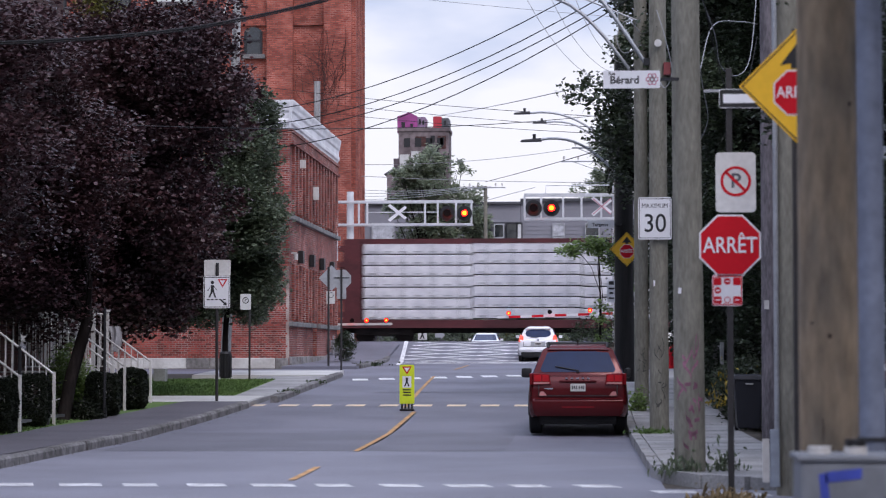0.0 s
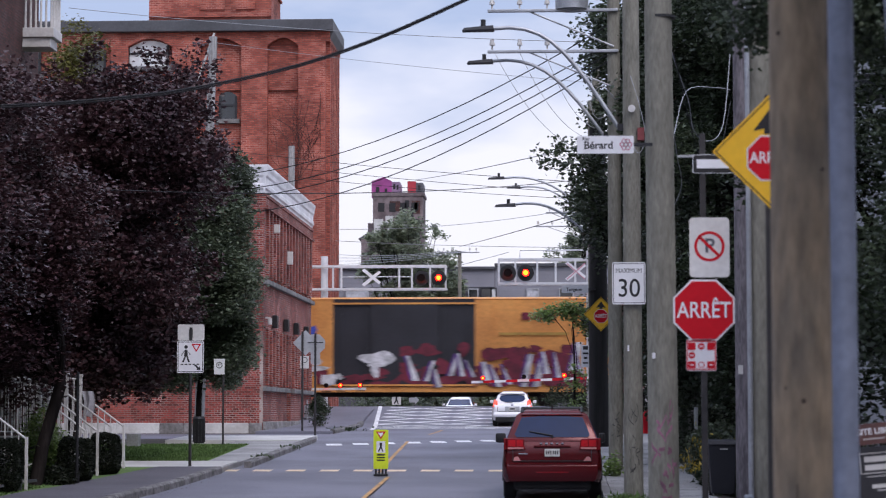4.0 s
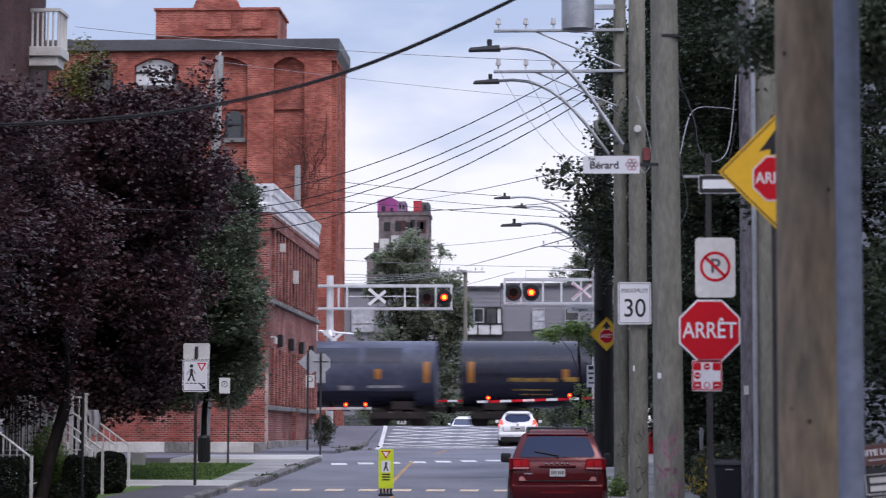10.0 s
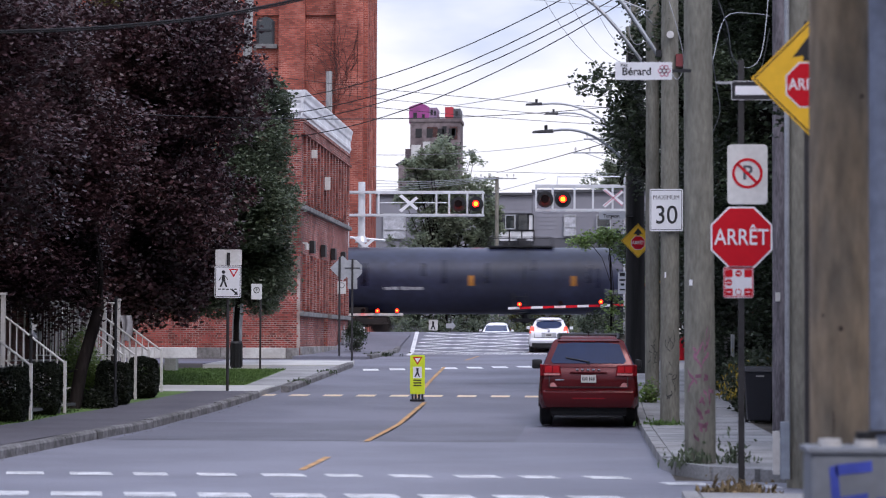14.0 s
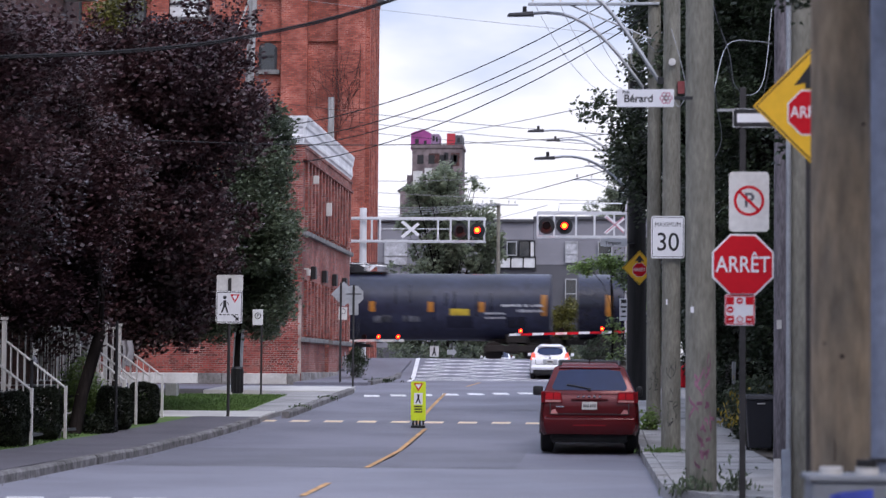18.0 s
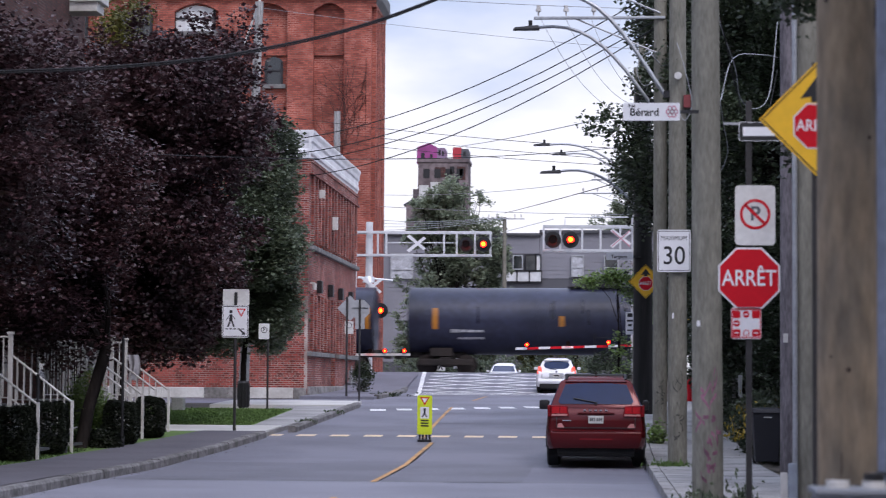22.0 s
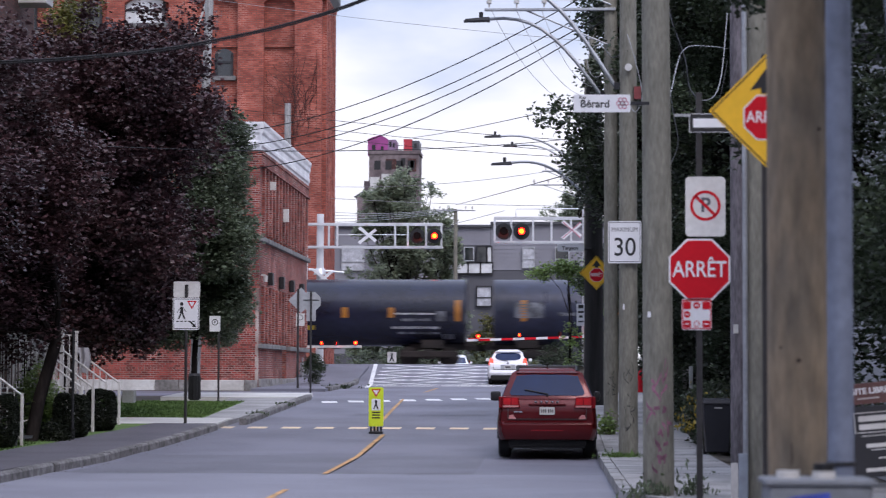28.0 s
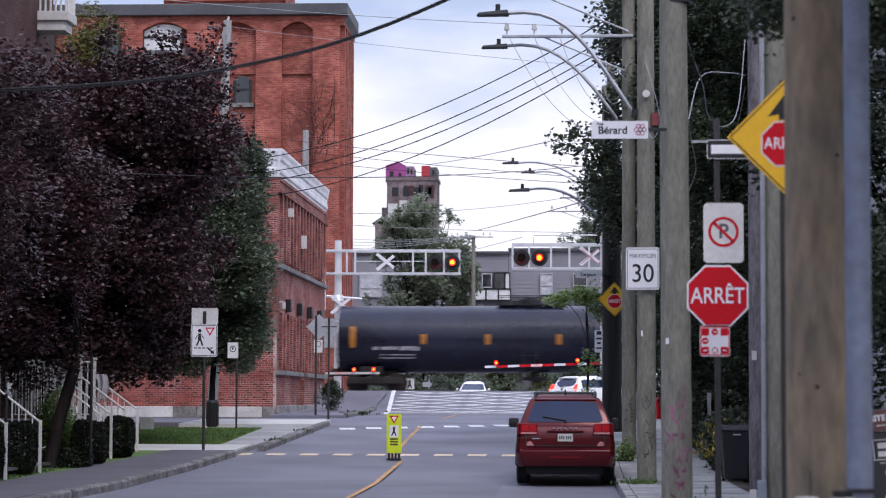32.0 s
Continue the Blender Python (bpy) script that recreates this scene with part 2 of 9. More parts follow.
OFFWHITE = material("off_white_paint", (0.66, 0.65, 0.63), 0.7, 0, 0.08, 15, 1.2, 0.1, second=(0.5, 0.48, 0.46))
SIGN_BACK = material("bare_aluminium", (0.45, 0.46, 0.48), 0.5, 0.35, 0.08, 10, 3, 0.02)
SIGN_RED = material("sign_red", (0.60, 0.012, 0.022), 0.6, 0, 0.04, 20, 2, 0.02)
SIGN_RED.node_tree.nodes["Principled BSDF"].inputs["Specular IOR Level"].default_value = 0.15
SIGN_YELLOW = material("sign_yellow", (0.88, 0.50, 0.018), 0.6, 0, 0.04, 20, 2, 0.02)
NEON = material("fluorescent_yellow_green", (0.68, 0.80, 0.02), 0.5, 0, 0.05, 20, 2, 0.02)
INK = material("black_ink", (0.015, 0.015, 0.017), 0.5, 0, 0.05, 20, 2, 0)
LOGO_PINK = material("faded_pink_print", (0.6, 0.2, 0.28), 0.5, 0, 0.05, 20, 2, 0)
CORNICE = material("silvery_sheet_metal", (0.76, 0.76, 0.78), 0.5, 0.1, 0.08, 8, 1.2, 0.1, second=(0.62, 0.62, 0.64))
ROOF_DARK = material("dark_roof_metal", (0.085, 0.088, 0.098), 0.6, 0.1, 0.12, 10, 1.0, 0.1)
GREY_CLAD = material("grey_clapboard", (0.245, 0.243, 0.275), 0.7, 0, 0.05, 20, 0.6, 0.05)
GREY_DARK = material("dark_grey_clapboard", (0.10, 0.10, 0.115), 0.7, 0, 0.05, 20, 0.6, 0.05)
WINDOW = glass("window_glass")
# near-white base colour stands in for bright sky mirrored in the panes
WINDOW_SKY = glass("painted_sky_glass", (0.72, 0.73, 0.74), 0.12)
CLOTH = material("grey_cotton", (0.42, 0.41, 0.43), 0.9, 0, 0.1, 30, 3, 0.1)
CURTAIN = material("pale_curtain", (0.55, 0.56, 0.6), 0.8, 0, 0.15, 8, 3, 0)
CAR_RED = material("dark_red_car_paint", (0.10, 0.005, 0.007), 0.22, 0.25, 0.03, 60, 2, 0)
CAR_WHITE = material("white_car_paint", (0.86, 0.86, 0.88), 0.2, 0, 0.02, 60, 2, 0)
# dark tinted glass; its blue is painted in for the sky it would reflect
CAR_GLASS = glass("sky_tinted_car_glass", (0.008, 0.020, 0.075), 0.05)
CAR_GLASS.node_tree.nodes["Principled BSDF"].inputs["Specular IOR Level"].default_value = 0.45
TAIL = material("tail_lamp_red", (0.20, 0.004, 0.008), 0.2, 0, 0.05, 20, 2, 0)
TAIL_PINK = material("pale_reflector", (0.6, 0.25, 0.24), 0.3, 0, 0.05, 20, 2, 0)
TAIL_ON = glow("lit_tail_lamp", (0.9, 0.06, 0.02), 0.45)
LAMP_RED = glow("lit_red_lamp", (1.0, 0.012, 0.006), 4.5)
LAMP_AMBER = glow("lit_amber_lamp", (1.0, 0.19, 0.004), 4.5)
LAMP_DARK = material("unlit_red_lens", (0.008, 0.003, 0.003), 0.45, 0, 0.05, 20, 2, 0)
LAMP_DARK.node_tree.nodes["Principled BSDF"].inputs["Specular IOR Level"].default_value = 0.12
CHROME = material("chrome", (0.7, 0.7, 0.72), 0.12, 0.95, 0.02, 20, 2, 0)
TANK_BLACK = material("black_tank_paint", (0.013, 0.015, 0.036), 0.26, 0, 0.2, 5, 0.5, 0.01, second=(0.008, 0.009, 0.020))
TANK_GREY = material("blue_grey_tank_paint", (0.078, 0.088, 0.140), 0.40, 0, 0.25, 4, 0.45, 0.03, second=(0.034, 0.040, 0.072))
TANK_DIRTY = material("dusty_black_tank_paint", (0.028, 0.032, 0.064), 0.34, 0, 0.25, 4, 0.4, 0.015, second=(0.013, 0.015, 0.031))
for _m in (TANK_BLACK, TANK_DIRTY):
    _m.node_tree.nodes["Principled BSDF"].inputs["Specular IOR Level"].default_value = 0.36
for m in (TANK_BLACK, TANK_GREY, TANK_DIRTY):
    m.node_tree.nodes["Principled BSDF"].inputs["Specular IOR Level"].default_value = 0.5
BOX_BROWN = material("oxide_brown_car_paint", (0.19, 0.040, 0.040), 0.6, 0, 0.2, 8, 0.8, 0.1, second=(0.14, 0.032, 0.034))
BOX_YELLOW = material("faded_yellow_car_paint", (0.66, 0.29, 0.07), 0.6, 0, 0.15, 8, 0.7, 0.1, second=(0.52, 0.21, 0.05))
BOX_BLACK = material("black_car_paint", (0.018, 0.018, 0.024), 0.55, 0, 0.15, 8, 0.7, 0.1)
DOOR_RED = material("worn_oxide_red_paint", (0.23, 0.042, 0.043), 0.6, 0, 0.2, 8, 0.8, 0.1, second=(0.18, 0.036, 0.038))
FLAT_RED = material("maroon_car_paint", (0.10, 0.018, 0.022), 0.6, 0, 0.2, 8, 0.8, 0.1)
WRAP = material("white_lumber_wrap", (0.74, 0.74, 0.77), 0.45, 0, 0.08, 12, 2.0, 0.3, second=(0.6, 0.6, 0.64))
REFLECT = material("orange_reflector", (0.46, 0.18, 0.02), 0.4, 0, 0.1, 10, 2, 0)
STENCIL = material("white_stencil_paint", (0.52, 0.53, 0.55), 0.6, 0, 0.15, 10, 2, 0)
FADED = material("faded_grey_stencil", (0.20, 0.21, 0.235), 0.6, 0, 0.35, 6, 2, 0)
G_PINK_PALE = material("pale_pink_spray_paint", (0.66, 0.27, 0.30), 0.6, 0, 0.2, 8, 2, 0)
YELLOW_LBL = material("yellow_stencil_paint", (0.55, 0.40, 0.03), 0.6, 0, 0.15, 10, 2, 0)
GOLD_LBL = material("gold_stencil_paint", (0.42, 0.25, 0.05), 0.6, 0, 0.15, 10, 2, 0)
G_TEAL = material("teal_spray_paint", (0.10, 0.42, 0.40), 0.6, 0, 0.2, 8, 2, 0)
G_PINK = material("pink_spray_paint", (0.62, 0.11, 0.15), 0.6, 0, 0.2, 8, 2, 0)
G_ORANGE = material("orange_spray_paint", (0.65, 0.25, 0.06), 0.6, 0, 0.2, 8, 2, 0)
G_WINE = material("wine_spray_paint", (0.16, 0.012, 0.03), 0.6, 0, 0.2, 8, 2, 0)
G_VIOLET = material("violet_spray_paint", (0.10, 0.035, 0.20), 0.6, 0, 0.2, 8, 2, 0)
G_WHITE = material("white_spray_paint", (0.6, 0.6, 0.62), 0.6, 0, 0.2, 8, 2, 0)
G_BLUE = material("blue_spray_paint", (0.05, 0.08, 0.45), 0.6, 0, 0.15, 8, 2, 0)
TOWER_PINK = material("magenta_paint", (0.50, 0.10, 0.36), 0.8, 0, 0.2, 0.6, 0.12, 0)
TOWER_RED = material("scarlet_paint", (0.55, 0.05, 0.07), 0.8, 0, 0.2, 0.6, 0.12, 0)
TOWER_LILAC = material("faded_lilac_paint", (0.40, 0.27, 0.42), 0.8, 0, 0.2, 0.6, 0.12, 0)
TOWER_WALL = material("weathered_silo_concrete", (0.20, 0.16, 0.165), 0.9, 0, 0.35, 0.9, 0.15, 0, second=(0.10, 0.075, 0.08))
STEM = material("dry_climbing_stem", (0.085, 0.035, 0.030), 0.9)
BARK = material("bark", (0.026, 0.021, 0.020), 0.95, 0, 0.3, 12, 2.0, 0.6, streak=(2, 2, 0.5))
BARK.node_tree.nodes["Principled BSDF"].inputs["Specular IOR Level"].default_value = 0.08
LEAF_PURPLE = leaf_material("purple_leaves", (0.074, 0.035, 0.037), (0.040, 0.020, 0.025), 0.18)
LEAF_PURPLE.node_tree.nodes["Principled BSDF"].inputs["Roughness"].default_value = 0.38
LEAF_PURPLE.node_tree.nodes["Principled BSDF"].inputs["Specular IOR Level"].default_value = 0.42
LEAF_GREEN = leaf_material("green_leaves", (0.135, 0.168, 0.105), (0.070, 0.092, 0.058), 0.38)
LEAF_DARK = leaf_material("dark_green_leaves", (0.050, 0.068, 0.037), (0.026, 0.038, 0.023), 0.25)
LEAF_DARK.node_tree.nodes["Principled BSDF"].inputs["Specular IOR Level"].default_value = 0.22
LEAF_MID = leaf_material("mid_green_leaves", (0.062, 0.084, 0.046), (0.030, 0.044, 0.027), 0.28)
LEAF_LIGHT = leaf_material("light_green_leaves", (0.24, 0.34, 0.11), (0.14, 0.21, 0.065), 0.45)
LEAF_HEDGE = leaf_material("hedge_leaves", (0.022, 0.026, 0.016), (0.010, 0.014, 0.010), 0.15)
LEAF_HEDGE.node_tree.nodes["Principled BSDF"].inputs["Specular IOR Level"].default_value = 0.12
# leaf colour lifted towards grey: the haze of distance is put into it
LEAF_FAR = leaf_material("haze_paled_leaves", (0.29, 0.33, 0.23), (0.19, 0.225, 0.16), 0.62)
LEAF_OLIVE = leaf_material("yellowing_leaves", (0.16, 0.15, 0.035), (0.08, 0.085, 0.025), 0.35)
FLOWER = leaf_material("goldenrod_flowers", (0.42, 0.30, 0.03), (0.22, 0.17, 0.03), 0.3)
CABLE = material("black_cable", (0.012, 0.012, 0.014), 0.7, 0, 0.05, 20, 2, 0)
CABLE_PALE = material("weathered_cable", (0.34, 0.35, 0.37), 0.6, 0.2, 0.05, 20, 2, 0)
BROWN_BOARD = material("brown_sign_board", (0.115, 0.05, 0.045), 0.6, 0, 0.05, 20, 2, 0)
CHARCOAL = material("charcoal_sign_board", (0.022, 0.022, 0.027), 0.6, 0, 0.05, 20, 2, 0)
BIN_BLUE = material("dark_blue_bin_plastic", (0.012, 0.013, 0.021), 0.55, 0, 0.08, 20, 2, 0.02)
UTIL_PALE = material("pale_utility_paint", (0.32, 0.36, 0.42), 0.6, 0.1, 0.1, 12, 2, 0.1)
UTIL_GREY = material("grey_utility_box_paint", (0.20, 0.215, 0.24), 0.6, 0.1, 0.1, 12, 2, 0.1)


# ---- mesh building ----
class Geo:
    def __init__(self):
        self.v, self.f = [], []

    def add(self, vs, fs):
        k = len(self.v)
        self.v += [tuple(p) for p in vs]
        self.f += [tuple(i + k for i in q) for q in fs]
        return self

    def box(self, x0, x1, y0, y1, z0, z1):
        vs = [(x, y, z) for z in (z0, z1) for y in (y0, y1) for x in (x0, x1)]
        return self.add(vs, [(0, 2, 3, 1), (4, 5, 7, 6), (0, 1, 5, 4), (2, 6, 7, 3), (0, 4, 6, 2), (1, 3, 7, 5)])

    def tube(self, p0, p1, r0, r1=None, n=10):
        r1 = r0 if r1 is None else r1
        a, b = Vector(p0), Vector(p1)
        d = (b - a).normalized()
        u = d.cross(Vector((0, 0, 1)) if abs(d.z) < 0.9 else Vector((1, 0, 0))).normalized()
        w = d.cross(u)
        vs = []
        for c, r in ((a, r0), (b, r1)):
            vs += [c + (u * math.cos(t) + w * math.sin(t)) * r for t in (2 * math.pi * i / n for i in range(n))]
        fs = [(i, (i + 1) % n, n + (i + 1) % n, n + i) for i in range(n)] + [tuple(range(n))[::-1], tuple(range(n, 2 * n))]
        return self.add(vs, fs)

    def pipe(self, pts, r, n=6):
        ps = [Vector(p) for p in pts]
        rings = []
        for i, p in enumerate(ps):
            d = (ps[min(i + 1, len(ps) - 1)] - ps[max(i - 1, 0)]).normalized()
            u = d.cross(Vector((0, 0, 1)) if abs(d.z) < 0.95 else Vector((0, 1, 0))).normalized()
            w = d.cross(u)
            rings.append([p + (u * math.cos(t) + w * math.sin(t)) * r for t in (2 * math.pi * k / n for k in range(n))])
        return self.loft(rings)

    def prism(self, pts, a, b, axis="y"):
        """Extrude a polygon of (u, w) along an axis: y: (x, z); x: (y, z); z: (x, y)."""
        n = len(pts)
        put = {"y": lambda u, w, s: (u, s, w), "x": lambda u, w, s: (s, u, w), "z": lambda u, w, s: (u, w, s)}[axis]
        vs = [put(u, w, a) for u, w in pts] + [put(u, w, b) for u, w in pts]
        fs = [(i, (i + 1) % n, n + (i + 1) % n, n + i) for i in range(n)] + [tuple(range(n))[::-1], tuple(range(n, 2 * n))]
        return self.add(vs, fs)

    def loft(self, rings, caps=True):
        n = len(rings[0])
        vs = [p for r in rings for p in r]
        fs = [(k * n + i, k * n + (i + 1) % n, (k + 1) * n + (i + 1) % n, (k + 1) * n + i) for k in range(len(rings) - 1) for i in range(n)]
        if caps:
            fs += [tuple(range(n))[::-1], tuple(range((len(rings) - 1) * n, len(rings) * n))]
        return self.add(vs, fs)


def mesh_of(name, g, mat, bevel=0.0, smooth=False):
    me = bpy.data.meshes.new(name)
    me.from_pydata(g.v, [], g.f)
    bm = bmesh.new()
    bm.from_mesh(me)
    bmesh.ops.recalc_face_normals(bm, faces=bm.faces)
    if bevel:
        bmesh.ops.bevel(bm, geom=[e for e in bm.edges if e.calc_face_angle(0) > 0.6], offset=bevel, segments=2, affect="EDGES", profile=0.6)
    if smooth:
        for f in bm.faces:
            f.smooth = True
        for e in bm.edges:
            e.smooth = e.calc_face_angle(0) < 0.7
    bm.to_mesh(me)
    bm.free()
    for m in mat if isinstance(mat, (list, tuple)) else [mat]:
        me.materials.append(m)
    return me


def part(name, g, mat, parent, label="", bevel=0.0, smooth=False, at=None):
    ob = new(name, mesh_of(name, g, mat, bevel, smooth))
    ob.parent = parent
    if at is not None:
        ob.matrix_basis = at
    return tagged(ob, label)


def thing(name, label, category, group="", kind="", at=None):
    ob = new(name)
    ob.empty_display_size = 0.2
    if at is not None:
        ob.matrix_basis = at
    return tagged(ob, label, category, group, kind)


def solo(name, g, mat, label="", category="", group="", kind="", bevel=0.0, smooth=False, at=None):
    ob = new(name, mesh_of(name, g, mat, bevel, smooth))
    if at is not None:
        ob.matrix_basis = at
    return tagged(ob, label, category, group, kind)


def lettering(name, text, size, mat, parent, at, label="", wide=1.0, tall=1.0, weight=0.022):
    """Flat letters with a little depth, in the local x-z plane, centred, facing -y."""
    cu = bpy.data.curves.new(name, "FONT")
    cu.body, cu.size, cu.align_x, cu.align_y, cu.extrude, cu.offset = text, size, "CENTER", "CENTER", 0.001, size * weight
    tmp = bpy.data.objects.new(name, cu)
    scene.collection.objects.link(tmp)
    me = bpy.data.meshes.new_from_object(tmp.evaluated_get(bpy.context.evaluated_depsgraph_get()))
    bpy.data.objects.remove(tmp)
    me.transform(Matrix.Diagonal((wide, tall, 1.0, 1.0)))
    me.transform(Euler((radians(90), 0, 0)).to_matrix().to_4x4())
    me.materials.clear()
    me.materials.append(mat)
    ob = new(name, me)
    ob.parent = parent
    ob.matrix_basis = at
    return tagged(ob, label)


def leaf_mesh(name, centres, size, mat, seed, flat=0.5, lie=None):
    """A folded leaf of four points at each centre; lie: how far the blades turn their faces up."""
    rng = np.random.default_rng(seed)
    n = len(centres)
    a = rng.normal(size=(n, 3))
    a /= np.linalg.norm(a, axis=1)[:, None]
    a[:, 2] *= flat
    b = np.cross(a, rng.normal(size=(n, 3)))
    if lie is not None:
        face = rng.normal(size=(n, 3)) + np.array([0, 0, lie])
        b = np.cross(a, face)
    b /= np.linalg.norm(b, axis=1)[:, None] + 1e-9
    s = (size * rng.uniform(0.6, 1.35, n))[:, None]
    up = np.cross(a, b) * s * 0.18
    v = np.empty((n, 4, 3))
    v[:, 0], v[:, 1], v[:, 2], v[:, 3] = centres - a * s * 0.6, centres + b * s * 0.36 + up, centres + a * s * 0.6, centres - b * s * 0.36 + up
    me = bpy.data.meshes.new(name)
    me.vertices.add(n * 4)
    me.vertices.foreach_set("co", v.reshape(-1))
    me.loops.add(n * 6)
    base = np.arange(n)[:, None] * 4
    me.loops.foreach_set("vertex_index", (base + np.array([0, 1, 2, 0, 2, 3])).reshape(-1).astype(np.int32))
    me.polygons.add(n * 2)
    me.polygons.foreach_set("loop_start", np.arange(0, n * 6, 3, dtype=np.int32))
    me.polygons.foreach_set("loop_total", np.full(n * 2, 3, dtype=np.int32))
    me.update(calc_edges=True)
    me.materials.append(mat)
    return me


def clump_points(lobes, n, seed, shell=0.55, spray=1.0):
    """Points in and on ellipsoid lobes (x, y, z, rx, ry, rz), gathered in small sprays with gaps."""
    rng = np.random.default_rng(seed)
    L = np.array(lobes, float)
    vol = (L[:, 3] * L[:, 4] * L[:, 5]) ** 0.75
    sprays = max(20, n // 26)
    pick = rng.choice(len(L), sprays, p=vol / vol.sum())
    d = rng.normal(size=(sprays, 3))
    d /= np.linalg.norm(d, axis=1)[:, None]
    r = rng.uniform(shell ** 3, 1.12, sprays) ** (1 / 3)
    c = L[pick, :3] + d * r[:, None] * L[pick, 3:]
    k = rng.integers(0, sprays, n)
    spread = spray * (0.10 + 0.075 * L[pick, 3:].mean(axis=1))
    return c[k] + rng.normal(size=(n, 3)) * spread[k][:, None] * np.array([1, 1, 0.8])


def crown_in(outline, n, r, depth, seed):
    """Lobes spread inside the outline of a crown (x, z), deeper in its middle."""
    rng = random.Random(seed)
    xs, zs = [p[0] for p in outline], [p[1] for p in outline]
    xc, zc, hx, hz = (min(xs) + max(xs)) / 2, (min(zs) + max(zs)) / 2, (max(xs) - min(xs)) / 2, (max(zs) - min(zs)) / 2
    edges = list(zip(outline, outline[1:] + outline[:1]))
    out = []
    while len(out) < n:
        x, z = rng.uniform(min(xs), max(xs)), rng.uniform(min(zs), max(zs))
        if sum((a[1] > z) != (b[1] > z) and x < (b[0] - a[0]) * (z - a[1]) / (b[1] - a[1]) + a[0] for a, b in edges) % 2 == 0:
            continue
        gap = 9.0
        for a, b in edges:
            d = Vector((b[0] - a[0], b[1] - a[1]))
            t = max(0.0, min(1.0, ((x - a[0]) * d.x + (z - a[1]) * d.y) / d.length_squared))
            gap = min(gap, math.hypot(x - a[0] - d.x * t, z - a[1] - d.y * t))
        s = min(r * rng.uniform(0.7, 1.25), gap * 1.05)
        if s < 0.28 * r:
            continue
        k = math.sqrt(max(0.05, 1 - ((x - xc) / hx) ** 2 * 0.8)) * math.sqrt(max(0.05, 1 - ((z - zc) / hz) ** 2 * 0.8))
        out.append((x, rng.uniform(-depth, depth) * k, z, s, s, s * rng.uniform(0.65, 0.95)))
    return out


def tree(name, label, at, trunk, lobes, leaves, size, mat, seed, group="", bark=None, fork=None, shell=0.55, lie=2.0):
    """trunk: list of (x, y, z, radius); lobes in the tree's own space."""
    t = thing(name, label, "tree", group, at=at)
    g = Geo()
    for stem in ([trunk] if not fork else [trunk, *fork]):
        for p, q in zip(stem[:-1], stem[1:]):
            g.tube(p[:3], q[:3], p[3], q[3], 9)
    top = trunk[-2]
    rng = random.Random(seed)
    for lb in lobes:
        e = (lb[0] * 0.9, lb[1] * 0.9, lb[2] - lb[5] * 0.2)
        s = trunk[-1] if rng.random() < 0.5 else top
        mid = [(s[i] + e[i]) / 2 + rng.uniform(-0.2, 0.2) for i in range(3)]
        g.tube(s[:3], mid, s[3] * 0.55, s[3] * 0.35, 6)
        g.tube(mid, e, s[3] * 0.35, 0.015, 6)
    part("trunk", g, bark or BARK, t, smooth=True)
    me = leaf_mesh("crown", clump_points(lobes, leaves, seed, shell), size, mat, seed, lie=lie)
    ob = new("crown", me)
    ob.parent = t
    return t


# ---- the lie of the land ----
STATIONS = [(-200, 0.0), (40, 0.0), (44, 0.06), (51.3, 0.34), (70, 0.81), (86, 1.03), (91, 1.12), (100, 1.98), (102.5, 1.9), (105.5, 1.9), (108, 1.86), (118, 1.35), (140, 1.1), (400, 1.0), (3000, 1.0)]


def land(y):
    for (a, za), (b, zb) in zip(STATIONS[:-1], STATIONS[1:]):
        if a <= y <= b:
            return za + (zb - za) * (y - a) / (b - a)
    return 1.0


def strip(x0, x1, y0, y1, lift, step=2.0, g=None, thick=0.0):
    """A sheet over the land between two lines along the street."""
    g = g or Geo()
    ys = sorted({y0, y1, *[s[0] for s in STATIONS if y0 < s[0] < y1], *[y0 + step * i for i in range(1, int((y1 - y0) / step) + 1) if y0 + step * i < y1]})
    f = (lambda v, y: v(y)) if callable(x0) else (lambda v, y: v)
    rows = [(f(x0, y), f(x1, y), y, land(y) + lift) for y in ys]
    vs, fs = [], []
    for a, b, y, z in rows:
        vs += [(a, y, z), (b, y, z)] + ([(a, y, z - thick), (b, y, z - thick)] if thick else [])
    k = 4 if thick else 2
    for i in range(len(rows) - 1):
        o, p = i * k, (i + 1) * k
        fs.append((o, o + 1, p + 1, p))
        if thick:
            fs += [(o + 2, p + 2, p + 3, o + 3), (o, p, p + 2, o + 2), (o + 1, o + 3, p + 3, p + 1)]
    if thick:
        e = (len(rows) - 1) * k
        fs += [(0, 2, 3, 1), (e, e + 1, e + 3, e + 2)]
    return g.add(vs, fs)


g = Geo()
ys = [s[0] for s in STATIONS]
xs = [-1500, -200, -40, 40, 200, 1500]
g.add([(x, y, land(y) - 0.012) for y in ys for x in xs], [(j * 6 + i, j * 6 + i + 1, j * 6 + i + 7, j * 6 + i + 6) for j in range(len(ys) - 1) for i in range(5)])
solo("ground", g, SOIL, "bare soil and verges along the street", "ground", kind="structure")

g = strip(-7.8, 0.95, -30, 118, 0.0)
strip(-13.0, -7.8, 86, 118, 0.0, g=g)
strip(-40, -7.8, 72, 79, 0.0, g=g)
strip(0.95, 40, 72, 79, 0.0, g=g)
strip(-12, 2, 118, 400, 0.0, 20, g=g)
solo("road", g, ASPHALT, "grey asphalt street with patches and seams", "road", kind="structure")
g = strip(-40, 40, 13, 21.2, 0.004)
strip(-7.8, 0.95, 21.2, 35.6, 0.004, g=g)
strip(0.95, 40, 21.2, 26.0, 0.004, g=g)
solo("road_patch", g, ASPHALT_PALE, "paler worn asphalt at the side street", "road", kind="structure")
